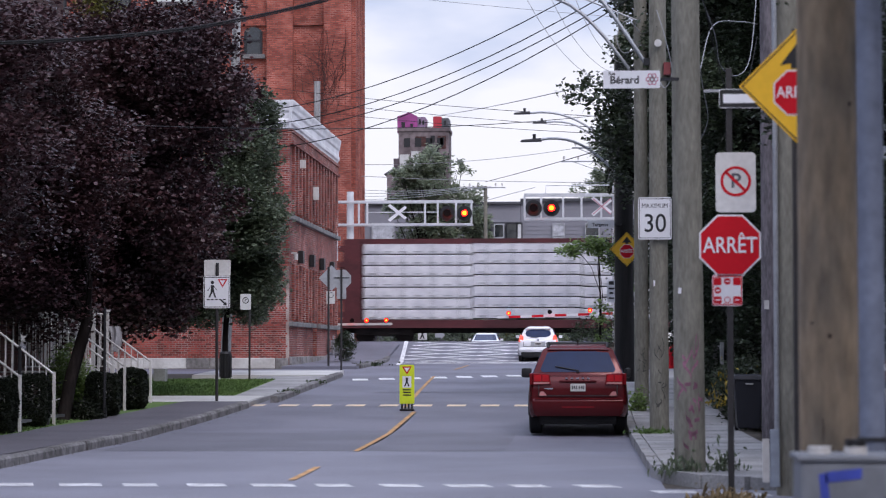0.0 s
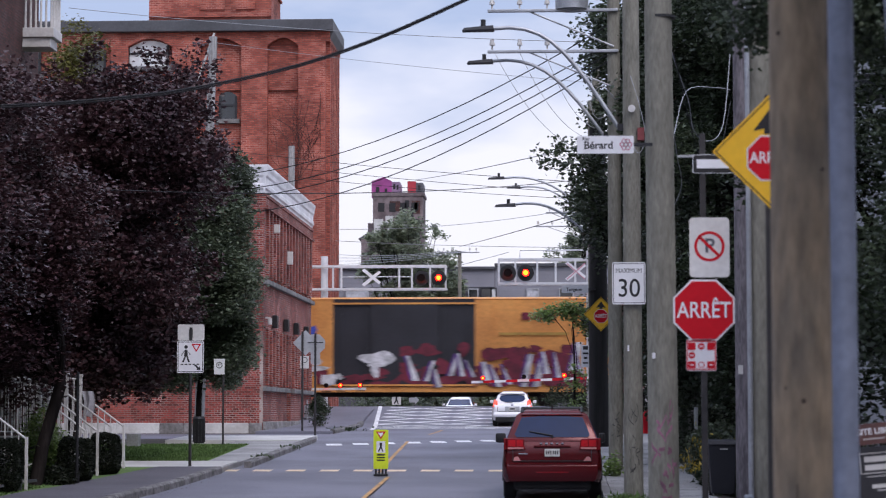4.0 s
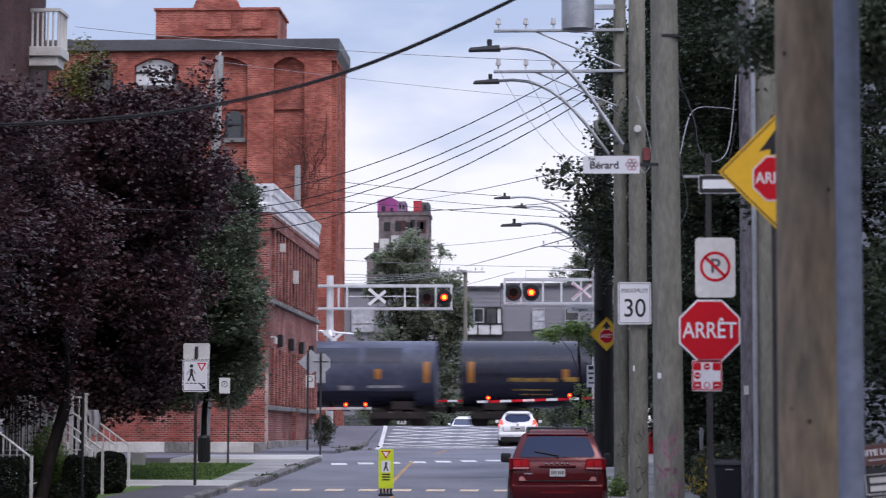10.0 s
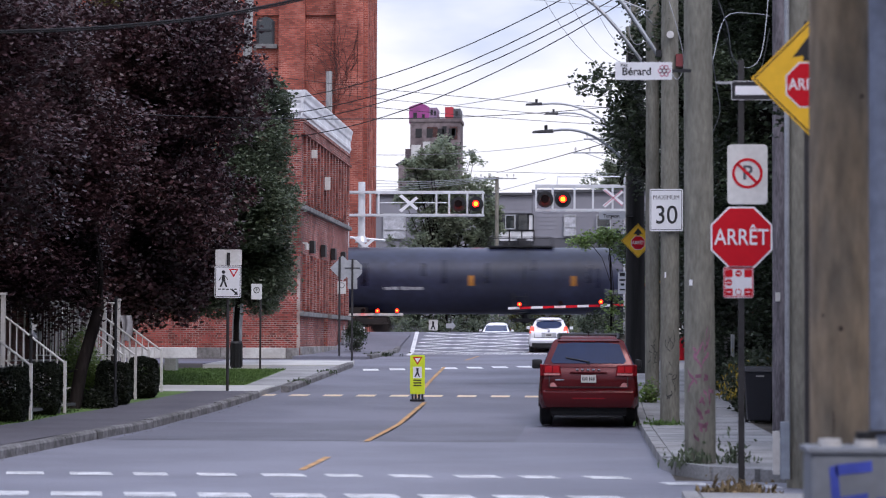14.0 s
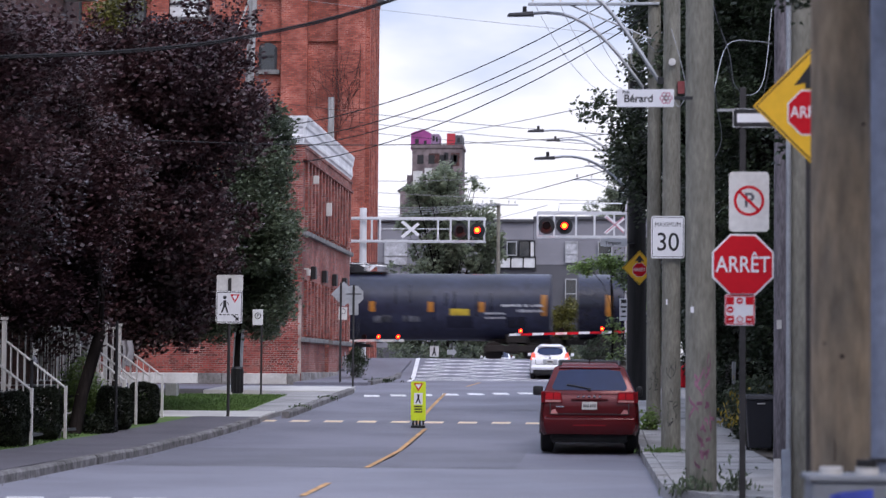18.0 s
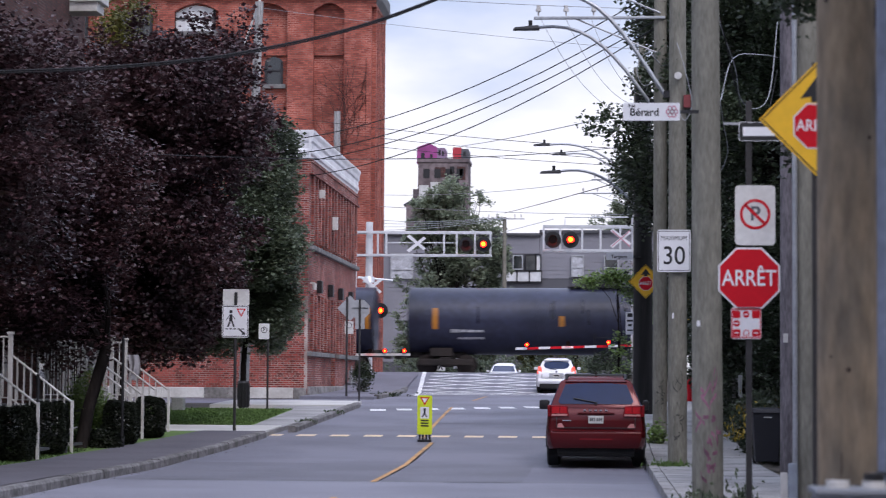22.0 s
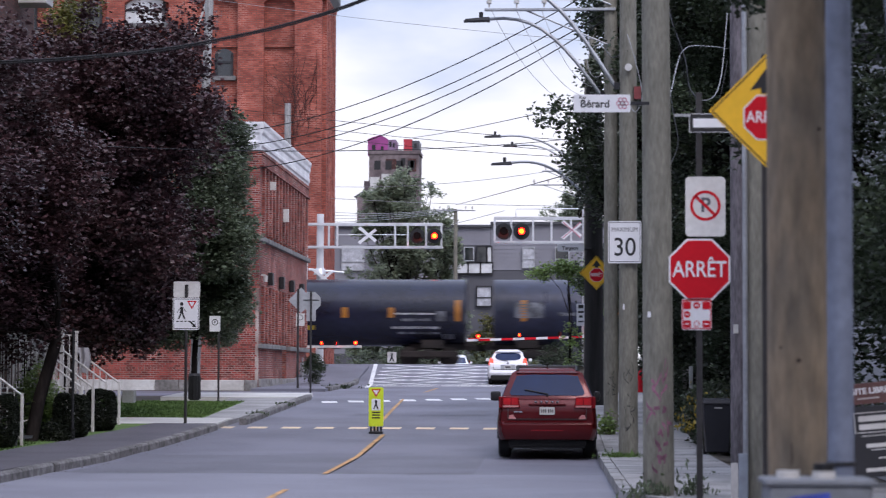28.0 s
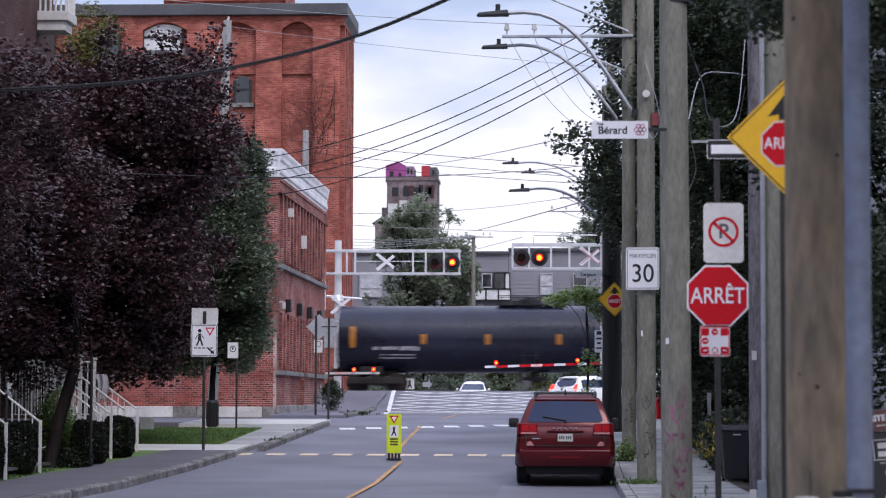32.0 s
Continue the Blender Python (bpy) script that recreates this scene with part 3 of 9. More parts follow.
solo("road_patch", strip(-7.6, -1.2, 35.65, 42.5, 0.003), ASPHALT_DARK, "darker stretch of asphalt past the side street", "road", kind="structure")


# ---- pavements and kerbs ----
TAR = material("tar_seam", (0.145, 0.145, 0.158), 0.6, 0, 0.2, 30, 2, 0.1)


def kerb_run(x0, x1, y0, y1, step, name="kerb", mat=None):
    """Kerb stones laid end to end along a line, on the land."""
    k = tagged(new(name), "worn grey concrete kerb with chipped edges", "kerb", kind="structure")
    n = max(1, round(math.hypot(x1 - x0, y1 - y0) / step))
    rng = random.Random(int(abs(x0 * 31 + y0 * 7)))
    for i in range(n):
        a, b = i / n, (i + 0.985) / n
        xa, ya, xb, yb = x0 + (x1 - x0) * a, y0 + (y1 - y0) * a, x0 + (x1 - x0) * b, y0 + (y1 - y0) * b
        d = Vector((xb - xa, yb - ya, 0)).normalized()
        w = Vector((d.y, -d.x, 0)) * 0.09
        h = 0.15 + rng.uniform(-0.012, 0.006)
        rings = []
        for (x, y) in ((xa, ya), (xb, yb)):
            z = land(y)
            c = Vector((x, y, z))
            s = Vector((rng.uniform(-0.006, 0.006), 0, 0))
            rings.append([c - w + s + Vector((0, 0, -0.1)), c + w + s + Vector((0, 0, -0.1)), c + w * 0.95 + s + Vector((0, 0, h * 0.75)), c + w * 0.6 + s + Vector((0, 0, h)), c - w + s + Vector((0, 0, h))])
        part("kerb_stone", Geo().loft(rings), mat or KERB, k)
    return k


solo("pavement_left", strip(lambda y: -9.9 + max(0.0, y - 42.5) * 0.13, lambda y: -8.05 + max(0.0, y - 43.0) * 0.08, 22.0, 50.6, 0.135, thick=0.2), FOOTWAY, "asphalt footway beside the kerb", "pavement", kind="structure")
solo("pavement_corner", strip(-9.4, -7.4, 50.6, 70, 0.10, thick=0.2), CONCRETE, "grey footway past the lawn", "pavement", kind="structure")
solo("pavement_mill", strip(-10.4, -7.8, 79, 98, 0.10, thick=0.2), ASPHALT, "asphalt footway along the brick building", "pavement", kind="structure")
CORNER = [(2.6, 25.82), (1.9, 25.92), (1.44, 26.42), (1.08, 27.35), (0.95, 28.5), (0.95, 31.0)]


def corner_edge(y):
    """The rounded edge of the footway at the street corner."""
    for (xa, ya), (xb, yb) in zip(CORNER[:-1], CORNER[1:]):
        if ya <= y <= yb:
            return xa + (xb - xa) * (y - ya) / (yb - ya) + 0.09
    return CORNER[-1][0] + 0.09


g = strip(corner_edge, lambda y: 9.0, 25.83, 31.0, 0.13, step=0.25, thick=0.2)
strip(1.04, 2.85, 31.0, 72, 0.13, g=g, thick=0.2)
solo("pavement_right", g, CONCRETE, "cracked concrete footway under the poles", "pavement", kind="structure")
# a second, paler pour and the joints of the slabs
for y in (33.4, 35.8, 38.3, 40.9, 43.4, 46.0, 48.7, 51.5, 54.4):
    solo("pavement_joint", Geo().box(1.06, 2.84, y, y + 0.03, land(y) + 0.128, land(y) + 0.133), TAR, "dark joint between footway slabs", "joint", kind="structure")
solo("pavement_near", strip(1.04, 5.0, -5, 22.1, 0.13, thick=0.2), CONCRETE, "concrete footway at the street corner", "pavement", kind="structure")
solo("path_slab", strip(-12.0, -7.45, 50.7, 53.4, 0.125, thick=0.15), CONCRETE_NEW, "pale new concrete path crossing the verge", "path", kind="structure")
solo("path_slab", strip(-11.5, -7.45, 67.0, 71.5, 0.125, thick=0.15), CONCRETE_NEW, "pale new concrete slab at the corner", "path", kind="structure")
for xa, ya, xb, yb in ((-7.73, 22.0, -7.90, 38), (-7.90, 38, -7.92, 43), (-7.92, 43, -7.65, 46.5), (-7.65, 46.5, -7.45, 50.4)):
    kerb_run(xa, xb, ya, yb, 2.4)
kerb_run(-7.1, -7.3, 52.6, 69.0, 0.9)
kerb_run(-7.8, -7.8, 80, 92, 1.2)
kerb_run(0.95, 0.95, 31.0, 71, 1.2, mat=CONCRETE)
for (xa, ya), (xb, yb) in zip(CORNER[:-1], CORNER[1:]):
    kerb_run(xa, xb, ya, yb, 1.3, mat=CONCRETE)
kerb_run(9.0, 2.6, 25.7, 25.82, 1.6, mat=CONCRETE)
kerb_run(0.95, 0.95, 2, 22.0, 1.2, mat=CONCRETE)

# ---- road markings ----
MARKS = tagged(new("road_marking"), "worn painted road markings on asphalt", "road marking", kind="structure")


def mark(x0, x1, y0, y1, mat, name="dash", skew=0.0):
    g = Geo()
    za, zb = land(y0) + 0.009, land(y1) + 0.009
    g.add([(x0, y0, za), (x1, y0, za), (x1 + skew, y1, zb), (x0 + skew, y1, zb)], [(0, 1, 2, 3)])
    part(name, g, mat, MARKS)


for i in range(11):
    x = -7.55 + 0.757 * i
    mark(x, x + 0.40 + 0.05 * (i % 3), 26.2, 26.75, WORN_MARK, "dash", -0.14)
    mark(x - 0.15, x + 0.38, 22.7, 23.3, WORN_MARK, "dash", -0.14)
for x in (0.85, 1.60):
    mark(x, x + 0.48, 25.2 - 0.5 * (x - 0.85), 25.65 - 0.5 * (x - 0.85), WORN_MARK, "dash", -0.10)
for i in range(9):
    mark(-7.55 + 0.757 * i, -7.55 + 0.757 * i + 0.42, 50.9, 51.6, PEACH_MARK)
for i in range(10):
    x = -6.6 + 0.735 * i
    mark(x, x + 0.46, 66.2 + 0.72 * (x + 6.1), 67.6 + 0.72 * (x + 6.1), WHITE_MARK, "dash", -0.16)
for i, (xa, ya, xb, yb) in enumerate([(-3.50, 27.5, -3.54, 30.6), (-3.50, 35.4, -3.55, 42), (-3.55, 42, -3.58, 49.0), (-3.9, 50.5, -4.2, 60), (-4.2, 60, -4.45, 69), (-4.3, 78, -4.2, 85)]):
    g = Geo()
    g.add([(xa - 0.045, ya, land(ya) + 0.013), (xa + 0.045, ya, land(ya) + 0.013), (xb + 0.045, yb, land(yb) + 0.013), (xb - 0.045, yb, land(yb) + 0.013)], [(0, 1, 2, 3)])
    part("centre_line", g, YELLOW_MARK, MARKS)


for x0, x1, y, w in ((-7.7, 0.8, 35.7, 0.10), (-5.2, -1.0, 58.0, 0.16), (-6.8, -2.0, 64.5, 0.14)):
    g = Geo()
    n = 10
    rng = random.Random(int(y * 10))
    vs = []
    for i in range(n + 1):
        x = x0 + (x1 - x0) * i / n
        yy = y + rng.uniform(-0.08, 0.08)
        vs += [(x, yy - w * rng.uniform(0.3, 0.6), land(yy) + 0.011), (x, yy + w * rng.uniform(0.3, 0.6), land(yy) + 0.011)]
    part("tar_seam", g.add(vs, [(2 * i, 2 * i + 2, 2 * i + 3, 2 * i + 1) for i in range(n)]), TAR, MARKS, "dark tar seam in the asphalt")


def painted_line(p, q, w, mat, name):
    """A painted line over the land, cut at its bends."""
    cuts = sorted({0.0, 1.0, *[(s[0] - p[1]) / (q[1] - p[1]) for s in STATIONS if min(p[1], q[1]) < s[0] < max(p[1], q[1])]}) if abs(q[1] - p[1]) > 0.01 else [0.0, 1.0]
    d = Vector((q[0] - p[0], q[1] - p[1], 0)).normalized()
    n = Vector((-d.y, d.x, 0)) * w / 2
    vs = []
    for t in cuts:
        c = Vector((p[0] + (q[0] - p[0]) * t, p[1] + (q[1] - p[1]) * t, 0))
        for e in (c - n, c + n):
            vs.append((e.x, e.y, land(e.y) + 0.010))
    part(name, Geo().add(vs, [(2 * i, 2 * i + 1, 2 * i + 3, 2 * i + 2) for i in range(len(cuts) - 1)]), mat, MARKS)


painted_line((-6.9, 85.8), (-7.65, 100), 0.17, WHITE_MARK, "edge_line")
for i in range(-6, 17):
    # a lattice of slanting lines between the edge line and the far lane
    for slope in (0.52, -0.52):
        y0 = 87.6 + 1.5 * i
        ends = []
        for x in (-7.2, 0.8):
            ends.append((x, y0 + slope * (x + 7.2)))
        (xa, ya), (xb, yb) = ends
        ta, tb = 0.0, 1.0
        for lim, sign in ((87.6, 1), (99.6, -1)):
            da, db = sign * (ya - lim), sign * (yb - lim)
            if da < 0 and db < 0:
                ta, tb = 1.0, 0.0
            elif da < 0:
                ta = max(ta, da / (da - db))
            elif db < 0:
                tb = min(tb, da / (da - db))
        if tb - ta > 0.05:
            painted_line((xa + (xb - xa) * ta, ya + (yb - ya) * ta), (xa + (xb - xa) * tb, ya + (yb - ya) * tb), 0.21, WHITE_MARK, "hatch_line")

# ---- the low brick building ----
def wall_with_holes(u0, u1, z0, z1, holes, a, b, axis, g=None):
    """A wall plate with rectangular openings, u along the wall, between a and b across it."""
    g = g or Geo()
    us = sorted({u0, u1, *[h[0] for h in holes], *[h[1] for h in holes]})
    zs = sorted({z0, z1, *[h[2] for h in holes], *[h[3] for h in holes]})
    for i in range(len(us) - 1):
        run = None
        for j in range(len(zs) - 1):
            cu, cz = (us[i] + us[i + 1]) / 2, (zs[j] + zs[j + 1]) / 2
            solid = not any(h[0] < cu < h[1] and h[2] < cz < h[3] for h in holes)
            if solid:
                run = [zs[j], zs[j + 1]] if run is None else [run[0], zs[j + 1]]
            if run and (not solid or j == len(zs) - 2):
                if axis == "x":
                    g.box(us[i], us[i + 1], a, b, run[0], run[1])
                else:
                    g.box(a, b, us[i], us[i + 1], run[0], run[1])
                run = None
    return g


def low_building():
    b = thing("brick_building", "long two-storey red brick works with silvery cornice and stone base", "building")
    X, Y0, Y1 = -10.4, 81.0, 97.0
    ups, lows = [], []
    n = 14
    pitch = (Y1 - Y0 - 1.6) / n
    for i in range(n):
        y = Y0 + 1.1 + pitch * i
        ups.append((y, y + pitch * 0.52, 6.5, 8.5))
        if i not in (6, 7):
            lows.append((y, y + pitch * 0.52, 2.6, 4.6))
    door = (Y0 + 1.1 + pitch * 6, Y0 + 1.1 + pitch * 7.2, 1.15, 4.7)
    part("side_wall", wall_with_holes(Y0, Y1, 0.8, 9.9, ups + lows + [door], X - 0.45, X, "y"), BRICK, b)
    g = Geo().box(-40, X - 0.45, Y0, Y0 + 0.45, 0.8, 9.7)
    fw = part("front_wall", g, BRICK, b)
    # the front wall's lower courses, laid brick by brick on a bed of mortar
    part("mortar_bed", Geo().box(-17.3, X - 0.002, Y0 - 0.004, Y0 - 0.0005, 1.32, 4.60), MORTAR, fw)
    shapes = []
    for w in (0.197, 0.094):
        g = Geo()
        g.loft([[(0, -0.004, 0), (w, -0.004, 0), (w, -0.004, 0.058), (0, -0.004, 0.058)], [(0.001, -0.012, 0.001), (w - 0.001, -0.012, 0.001), (w - 0.001, -0.013, 0.057), (0.001, -0.013, 0.057)]])
        shapes.append((w, g, mesh_of("brick", g, BRICK_PIECE)))
    rng = random.Random(77)
    rest = Geo()
    for row in range(43):
        x, z = -17.28, 1.325 + 0.076 * row
        k = 1 if row % 2 else 0
        while x < X - 0.11:
            w, g, me = shapes[1 if (row % 6 == 5 or x > X - 0.22 or (k and x < -17.2)) else 0]
            if x > -13.55 and row < 22 and rng.random() < 0.98:
                ob = new("brick", me)
                ob.parent = fw
                ob.matrix_basis = pose(x, Y0 + rng.uniform(-0.003, 0.003), z)
            else:
                d = rng.uniform(-0.003, 0.003)
                rest.add([(x + p[0], Y0 + p[1] + d, z + p[2]) for p in g.v], g.f)
            x += w + 0.018
    tagged(part("brickwork", rest, BRICK_PIECE, fw), kind="stuff")
    part("back_wall", Geo().box(-40, X - 0.45, Y1 - 0.45, Y1, 0.8, 9.7).box(-40, -39.5, Y0 + 0.45, Y1 - 0.45, 0.8, 9.7), BRICK, b)
    part("roof", Geo().box(-39.5, X - 0.45, Y0 + 0.45, Y1 - 0.45, 9.2, 9.35), ROOF_DARK, b)
    for u0, u1, z0, z1 in ups + lows:
        w = part("window", Geo().box(X - 0.36, X - 0.34, u0, u1, z0, z1), WINDOW, b)
        fr = Geo()
        fr.box(X - 0.34, X - 0.28, u0, u0 + 0.05, z0, z1).box(X - 0.34, X - 0.28, u1 - 0.05, u1, z0, z1)
        fr.box(X - 0.34, X - 0.28, u0 + 0.05, u1 - 0.05, (z0 + z1) / 2 - 0.03, (z0 + z1) / 2 + 0.03)
        part("window_frame", fr, DARK_STEEL, w)
    part("door", Geo().box(X - 0.36, X - 0.3, door[0], door[1], 1.15, 3.6), material("dark_red_door", (0.12, 0.02, 0.02), 0.6), b, "dark red street door")
    part("door_light", Geo().box(X - 0.36, X - 0.32, door[0], door[1], 3.65, 4.7), WINDOW, b)
    # brick piers between the bays and courses across them
    for i in range(n + 1):
        y = Y0 + 1.1 + pitch * (i - 0.48)
        part("pier", Geo().box(X + 0.003, X + 0.10, y + 0.06, y + pitch * 0.42, 6.6, 9.0), BRICK, b)
        if i not in (7,):
            part("pier", Geo().box(X + 0.003, X + 0.10, y + 0.06, y + pitch * 0.42, 2.68, 4.7), BRICK, b)
    part("string_course", Geo().box(X, X + 0.16, Y0 - 0.1, Y1 + 0.05, 6.28, 6.45), LIMESTONE, b, "rough grey limestone sill course", 0.03)
    part("string_course", Geo().box(X, X + 0.16, Y0 - 0.1, door[0] - 0.1, 2.45, 2.62), LIMESTONE, b, "rough grey limestone sill course", 0.03)
    part("string_course", Geo().box(X, X + 0.16, door[1] + 0.1, Y1 + 0.05, 2.45, 2.62), LIMESTONE, b, "rough grey limestone sill course", 0.03)
    part("brick_band", Geo().box(X, X + 0.14, Y0, Y1, 9.0, 9.1).box(X, X + 0.06, Y0, Y1, 9.1, 9.42).box(X, X + 0.10, Y0, Y1, 9.42, 9.54), BRICK, b)
    prof = [(0.0, 9.55), (0.04, 9.55), (0.05, 9.66), (0.10, 9.72), (0.105, 9.84), (0.075, 9.90), (0.075, 10.10), (0.12, 10.18), (0.13, 10.32), (0.17, 10.46), (0.17, 10.56), (0.0, 10.56)]
    part("cornice", Geo().prism([(X + u, w) for u, w in prof], Y0 - 0.17, Y1 + 0.02, "y"), CORNICE, b, "pressed sheet-metal cornice")
    part("cornice", Geo().prism([(Y0 - u, w) for u, w in prof], -40, X - 0.002, "x"), CORNICE, b, "pressed sheet-metal cornice")
    for y in (83.4, 86.9, 90.3, 93.9):
        part("shutter_box", Geo().box(X + 0.02, X + 0.20, y, y + 0.5, 4.80, 5.26), BLACK, b, "black awning box", 0.02)
    # foundation blocks
    rng = random.Random(4)
    y = Y0
    while y < Y1:
        w = rng.uniform(0.6, 1.2)
        part("foundation_block", Geo().box(X, X + rng.uniform(0.08, 0.16), y + 0.01, min(Y1, y + w), 0.8, 1.36), STONE, b, bevel=0.03)
        y += w
    for x0, x1, m in ((-17.6, -14.1, OFFWHITE), (-14.1, -12.6, STONE), (-12.6, -10.9, OFFWHITE), (-10.9, -10.42, STONE), (-27, -17.6, STONE)):
        while x0 < x1 - 0.1:
            w = min(1.75 if m is OFFWHITE else rng.uniform(0.5, 0.9), x1 - x0)
            part("foundation_block", Geo().box(x0 + 0.01, x0 + w, Y0 - rng.uniform(0.06, 0.12), Y0, 0.75, 1.32), m, b, "whitewashed foundation block" if m is OFFWHITE else "", bevel=0.025)
            x0 += w
    part("gas_meter", Geo().box(X + 0.16, X + 0.5, 93.0, 93.5, 1.5, 2.0).tube((X + 0.3, 93.2, 1.0), (X + 0.3, 93.2, 1.5), 0.03).tube((X + 0.3, 92.8, 1.0), (X + 0.3, 92.8, 2.2), 0.03), GALV, b)
    part("security_camera", Geo().box(X + 0.02, X + 0.2, 81.4, 81.46, 5.06, 5.11).tube((X + 0.18, 81.43, 4.84), (X + 0.18, 81.43, 5.06), 0.075, 0.085, 12), OFFWHITE, b, smooth=True)
    part("wall_lamp", Geo().box(X + 0.1, X + 0.3, 87.4, 87.6, 7.4, 7.9), OFFWHITE, b)
    part("wall_lamp", Geo().box(X + 0.1, X + 0.3, 83.2, 83.35, 8.3, 8.6), OFFWHITE, b)
    return b


low_building()


def mill():
    b = thing("mill_building", "tall old orange-red brick mill with arched recesses", "building")
    X, Y0, Y1, Z = -11.75, 116.0, 121.6, 21.36
    panels = [(-36.5, -33.2), (-32.4, -29.6), (-28.9, -26.1), (-25.3, -22.9), (-22.0, -19.7), (-18.25, -16.1), (-14.75, -13.15)]

    def arch(x0, x1, z0, z1, rise=0.32):
        n = 8
        pts = [(x0, z0), (x1, z0)]
        for i in range(n + 1):
            t = i / n
            pts.append((x1 + (x0 - x1) * t, z1 + rise * math.sin(math.pi * t)))
        return pts

    # core wall, then a face with the recesses left open
    part("wall", Geo().box(-45, X, Y0 + 0.36, Y1, 0.5, Z), BRICK_MILL, b)
    xs = [-45] + [v for p in panels for v in p] + [X]
    for i in range(0, len(xs), 2):
        part("pilaster", Geo().box(xs[i], xs[i + 1], Y0, Y0 + 0.36, 0.5, 20.62), BRICK_MILL, b)
    face = Geo().box(-45, X, Y0, Y0 + 0.36, 21.2, Z)
    for x0, x1 in panels:
        n = 8
        for i in range(n):
            a, c = x0 + (x1 - x0) * i / n, x0 + (x1 - x0) * (i + 1) / n
            za, zc = 20.62 + 0.42 * math.sin(math.pi * i / n), 20.62 + 0.42 * math.sin(math.pi * (i + 1) / n)
            face.prism([(a, za), (c, zc), (c, 21.2), (a, 21.2)], Y0, Y0 + 0.36, "y")
    for i in range(0, len(xs), 2):
        face.box(xs[i], xs[i + 1], Y0, Y0 + 0.36, 20.62, 21.2)
    part("arched_frieze", face, BRICK_MILL, b)
    for x0, x1 in panels:
        part("arch_ring", Geo().loft([[(x0 + (x1 - x0) * t, Y0 - 0.05, 20.64 + 0.42 * math.sin(math.pi * t)), (x0 + (x1 - x0) * t, Y0 - 0.002, 20.64 + 0.42 * math.sin(math.pi * t)), (x0 + (x1 - x0) * t, Y0 - 0.002, 20.84 + 0.42 * math.sin(math.pi * t)), (x0 + (x1 - x0) * t, Y0 - 0.05, 20.84 + 0.42 * math.sin(math.pi * t))] for t in [i / 10 for i in range(11)]]), BRICK_MILL, b)
        part("band", Geo().box(x0, x1, Y0 + 0.22, Y0 + 0.36, 18.35, 18.55), BRICK_MILL, b)
    wins = [(-22.1, -19.9, 19.62, 21.0, WINDOW_SKY), (-17.3, -16.35, 16.85, 18.3, WINDOW), (-17.45, -16.15, 12.2, 14.2, WINDOW), (-21.6, -20.1, 14.6, 16.6, WINDOW), (-25.0, -23.2, 14.6, 16.6, WINDOW), (-25.0, -23.2, 19.25, 20.75, WINDOW), (-28.4, -26.6, 19.25, 20.75, WINDOW)]
    for x0, x1, z0, z1, m in wins:
        w = part("window", Geo().prism(arch(x0, x1, z0, z1 - 0.25, 0.25), Y0 + 0.31, Y0 + 0.355, "y"), m, b)
        part("window_frame", Geo().box(x0, x1, Y0 + 0.24, Y0 + 0.31, (z0 + z1) / 2 - 0.05, (z0 + z1) / 2 + 0.05).box(x0, x0 + 0.12, Y0 + 0.22, Y0 + 0.31, z0, z1 - 0.25).box(x1 - 0.12, x1, Y0 + 0.22, Y0 + 0.31, z0, z1 - 0.25), DARK_STEEL, w)
        part("window_sill", Geo().box(x0 - 0.15, x1 + 0.15, Y0 + 0.05, Y0 + 0.34, z0 - 0.22, z0), LIMESTONE, w)
    for i in range(6):
        y = Y0 + 0.5 + i * 0.9
        part("pier", Geo().box(X, X + 0.22, y, y + 0.42, 0.5, 20.85), BRICK_MILL, b)
    part("side_frieze", Geo().box(X, X + 0.24, Y0, Y1, 20.85, Z), BRICK_MILL, b)
    part("roof", Geo().box(-45.3, X + 0.42, Y0 - 0.35, Y1 + 0.3, Z, 21.95), ROOF_DARK, b, "dark metal fascia and roof", 0.05)
    part("eave_bracket", Geo().prism([(X + 0.24, 21.0), (X + 0.42, 21.36), (X + 0.24, 21.36)], Y0, Y1, "y"), ROOF_DARK, b)
    p = part("penthouse", Geo().box(-21.2, -14.75, 117.5, 121.4, 21.95, 23.8).prism([(-19.3, 23.8), (-16.7, 23.8), (-16.9, 24.3), (-17.4, 24.6), (-18.0, 24.7), (-18.6, 24.6), (-19.1, 24.3)], 117.5, 118.0, "y").box(-21.3, -14.65, 117.4, 121.5, 23.8, 23.92), BRICK_MILL, b)
    part("band", Geo().box(-21.15, -14.75, 117.35, 117.5, 22.4, 22.6).box(-18.5, -17.2, 117.4, 117.5, 22.8, 23.6).box(-16.6, -15.6, 117.4, 117.5, 22.8, 23.6), BRICK_MILL, p)
    # bare climbing stems on the end panel
    rng = random.Random(88)
    g = Geo()
    for k in range(34):
        x, z, h = rng.uniform(-13.5, -12.3), rng.uniform(13.4, 15.5), rng.uniform(-0.6, 0.6)
        pts = [(x, Y0 - 0.03, z)]
        for j in range(9):
            h += rng.uniform(-0.5, 0.5)
            x, z = min(max(x + 0.30 * math.sin(h), -14.6), -12.0), z + 0.34 * math.cos(h)
            pts.append((x, Y0 - 0.03, z))
        g.pipe(pts, 0.011, 4)
    tagged(part("climbing_stem", g, STEM, b, "leafless dark climbing stems on the brick"), "leafless dark climbing stems on the brick", kind="stuff")
    return b


mill()


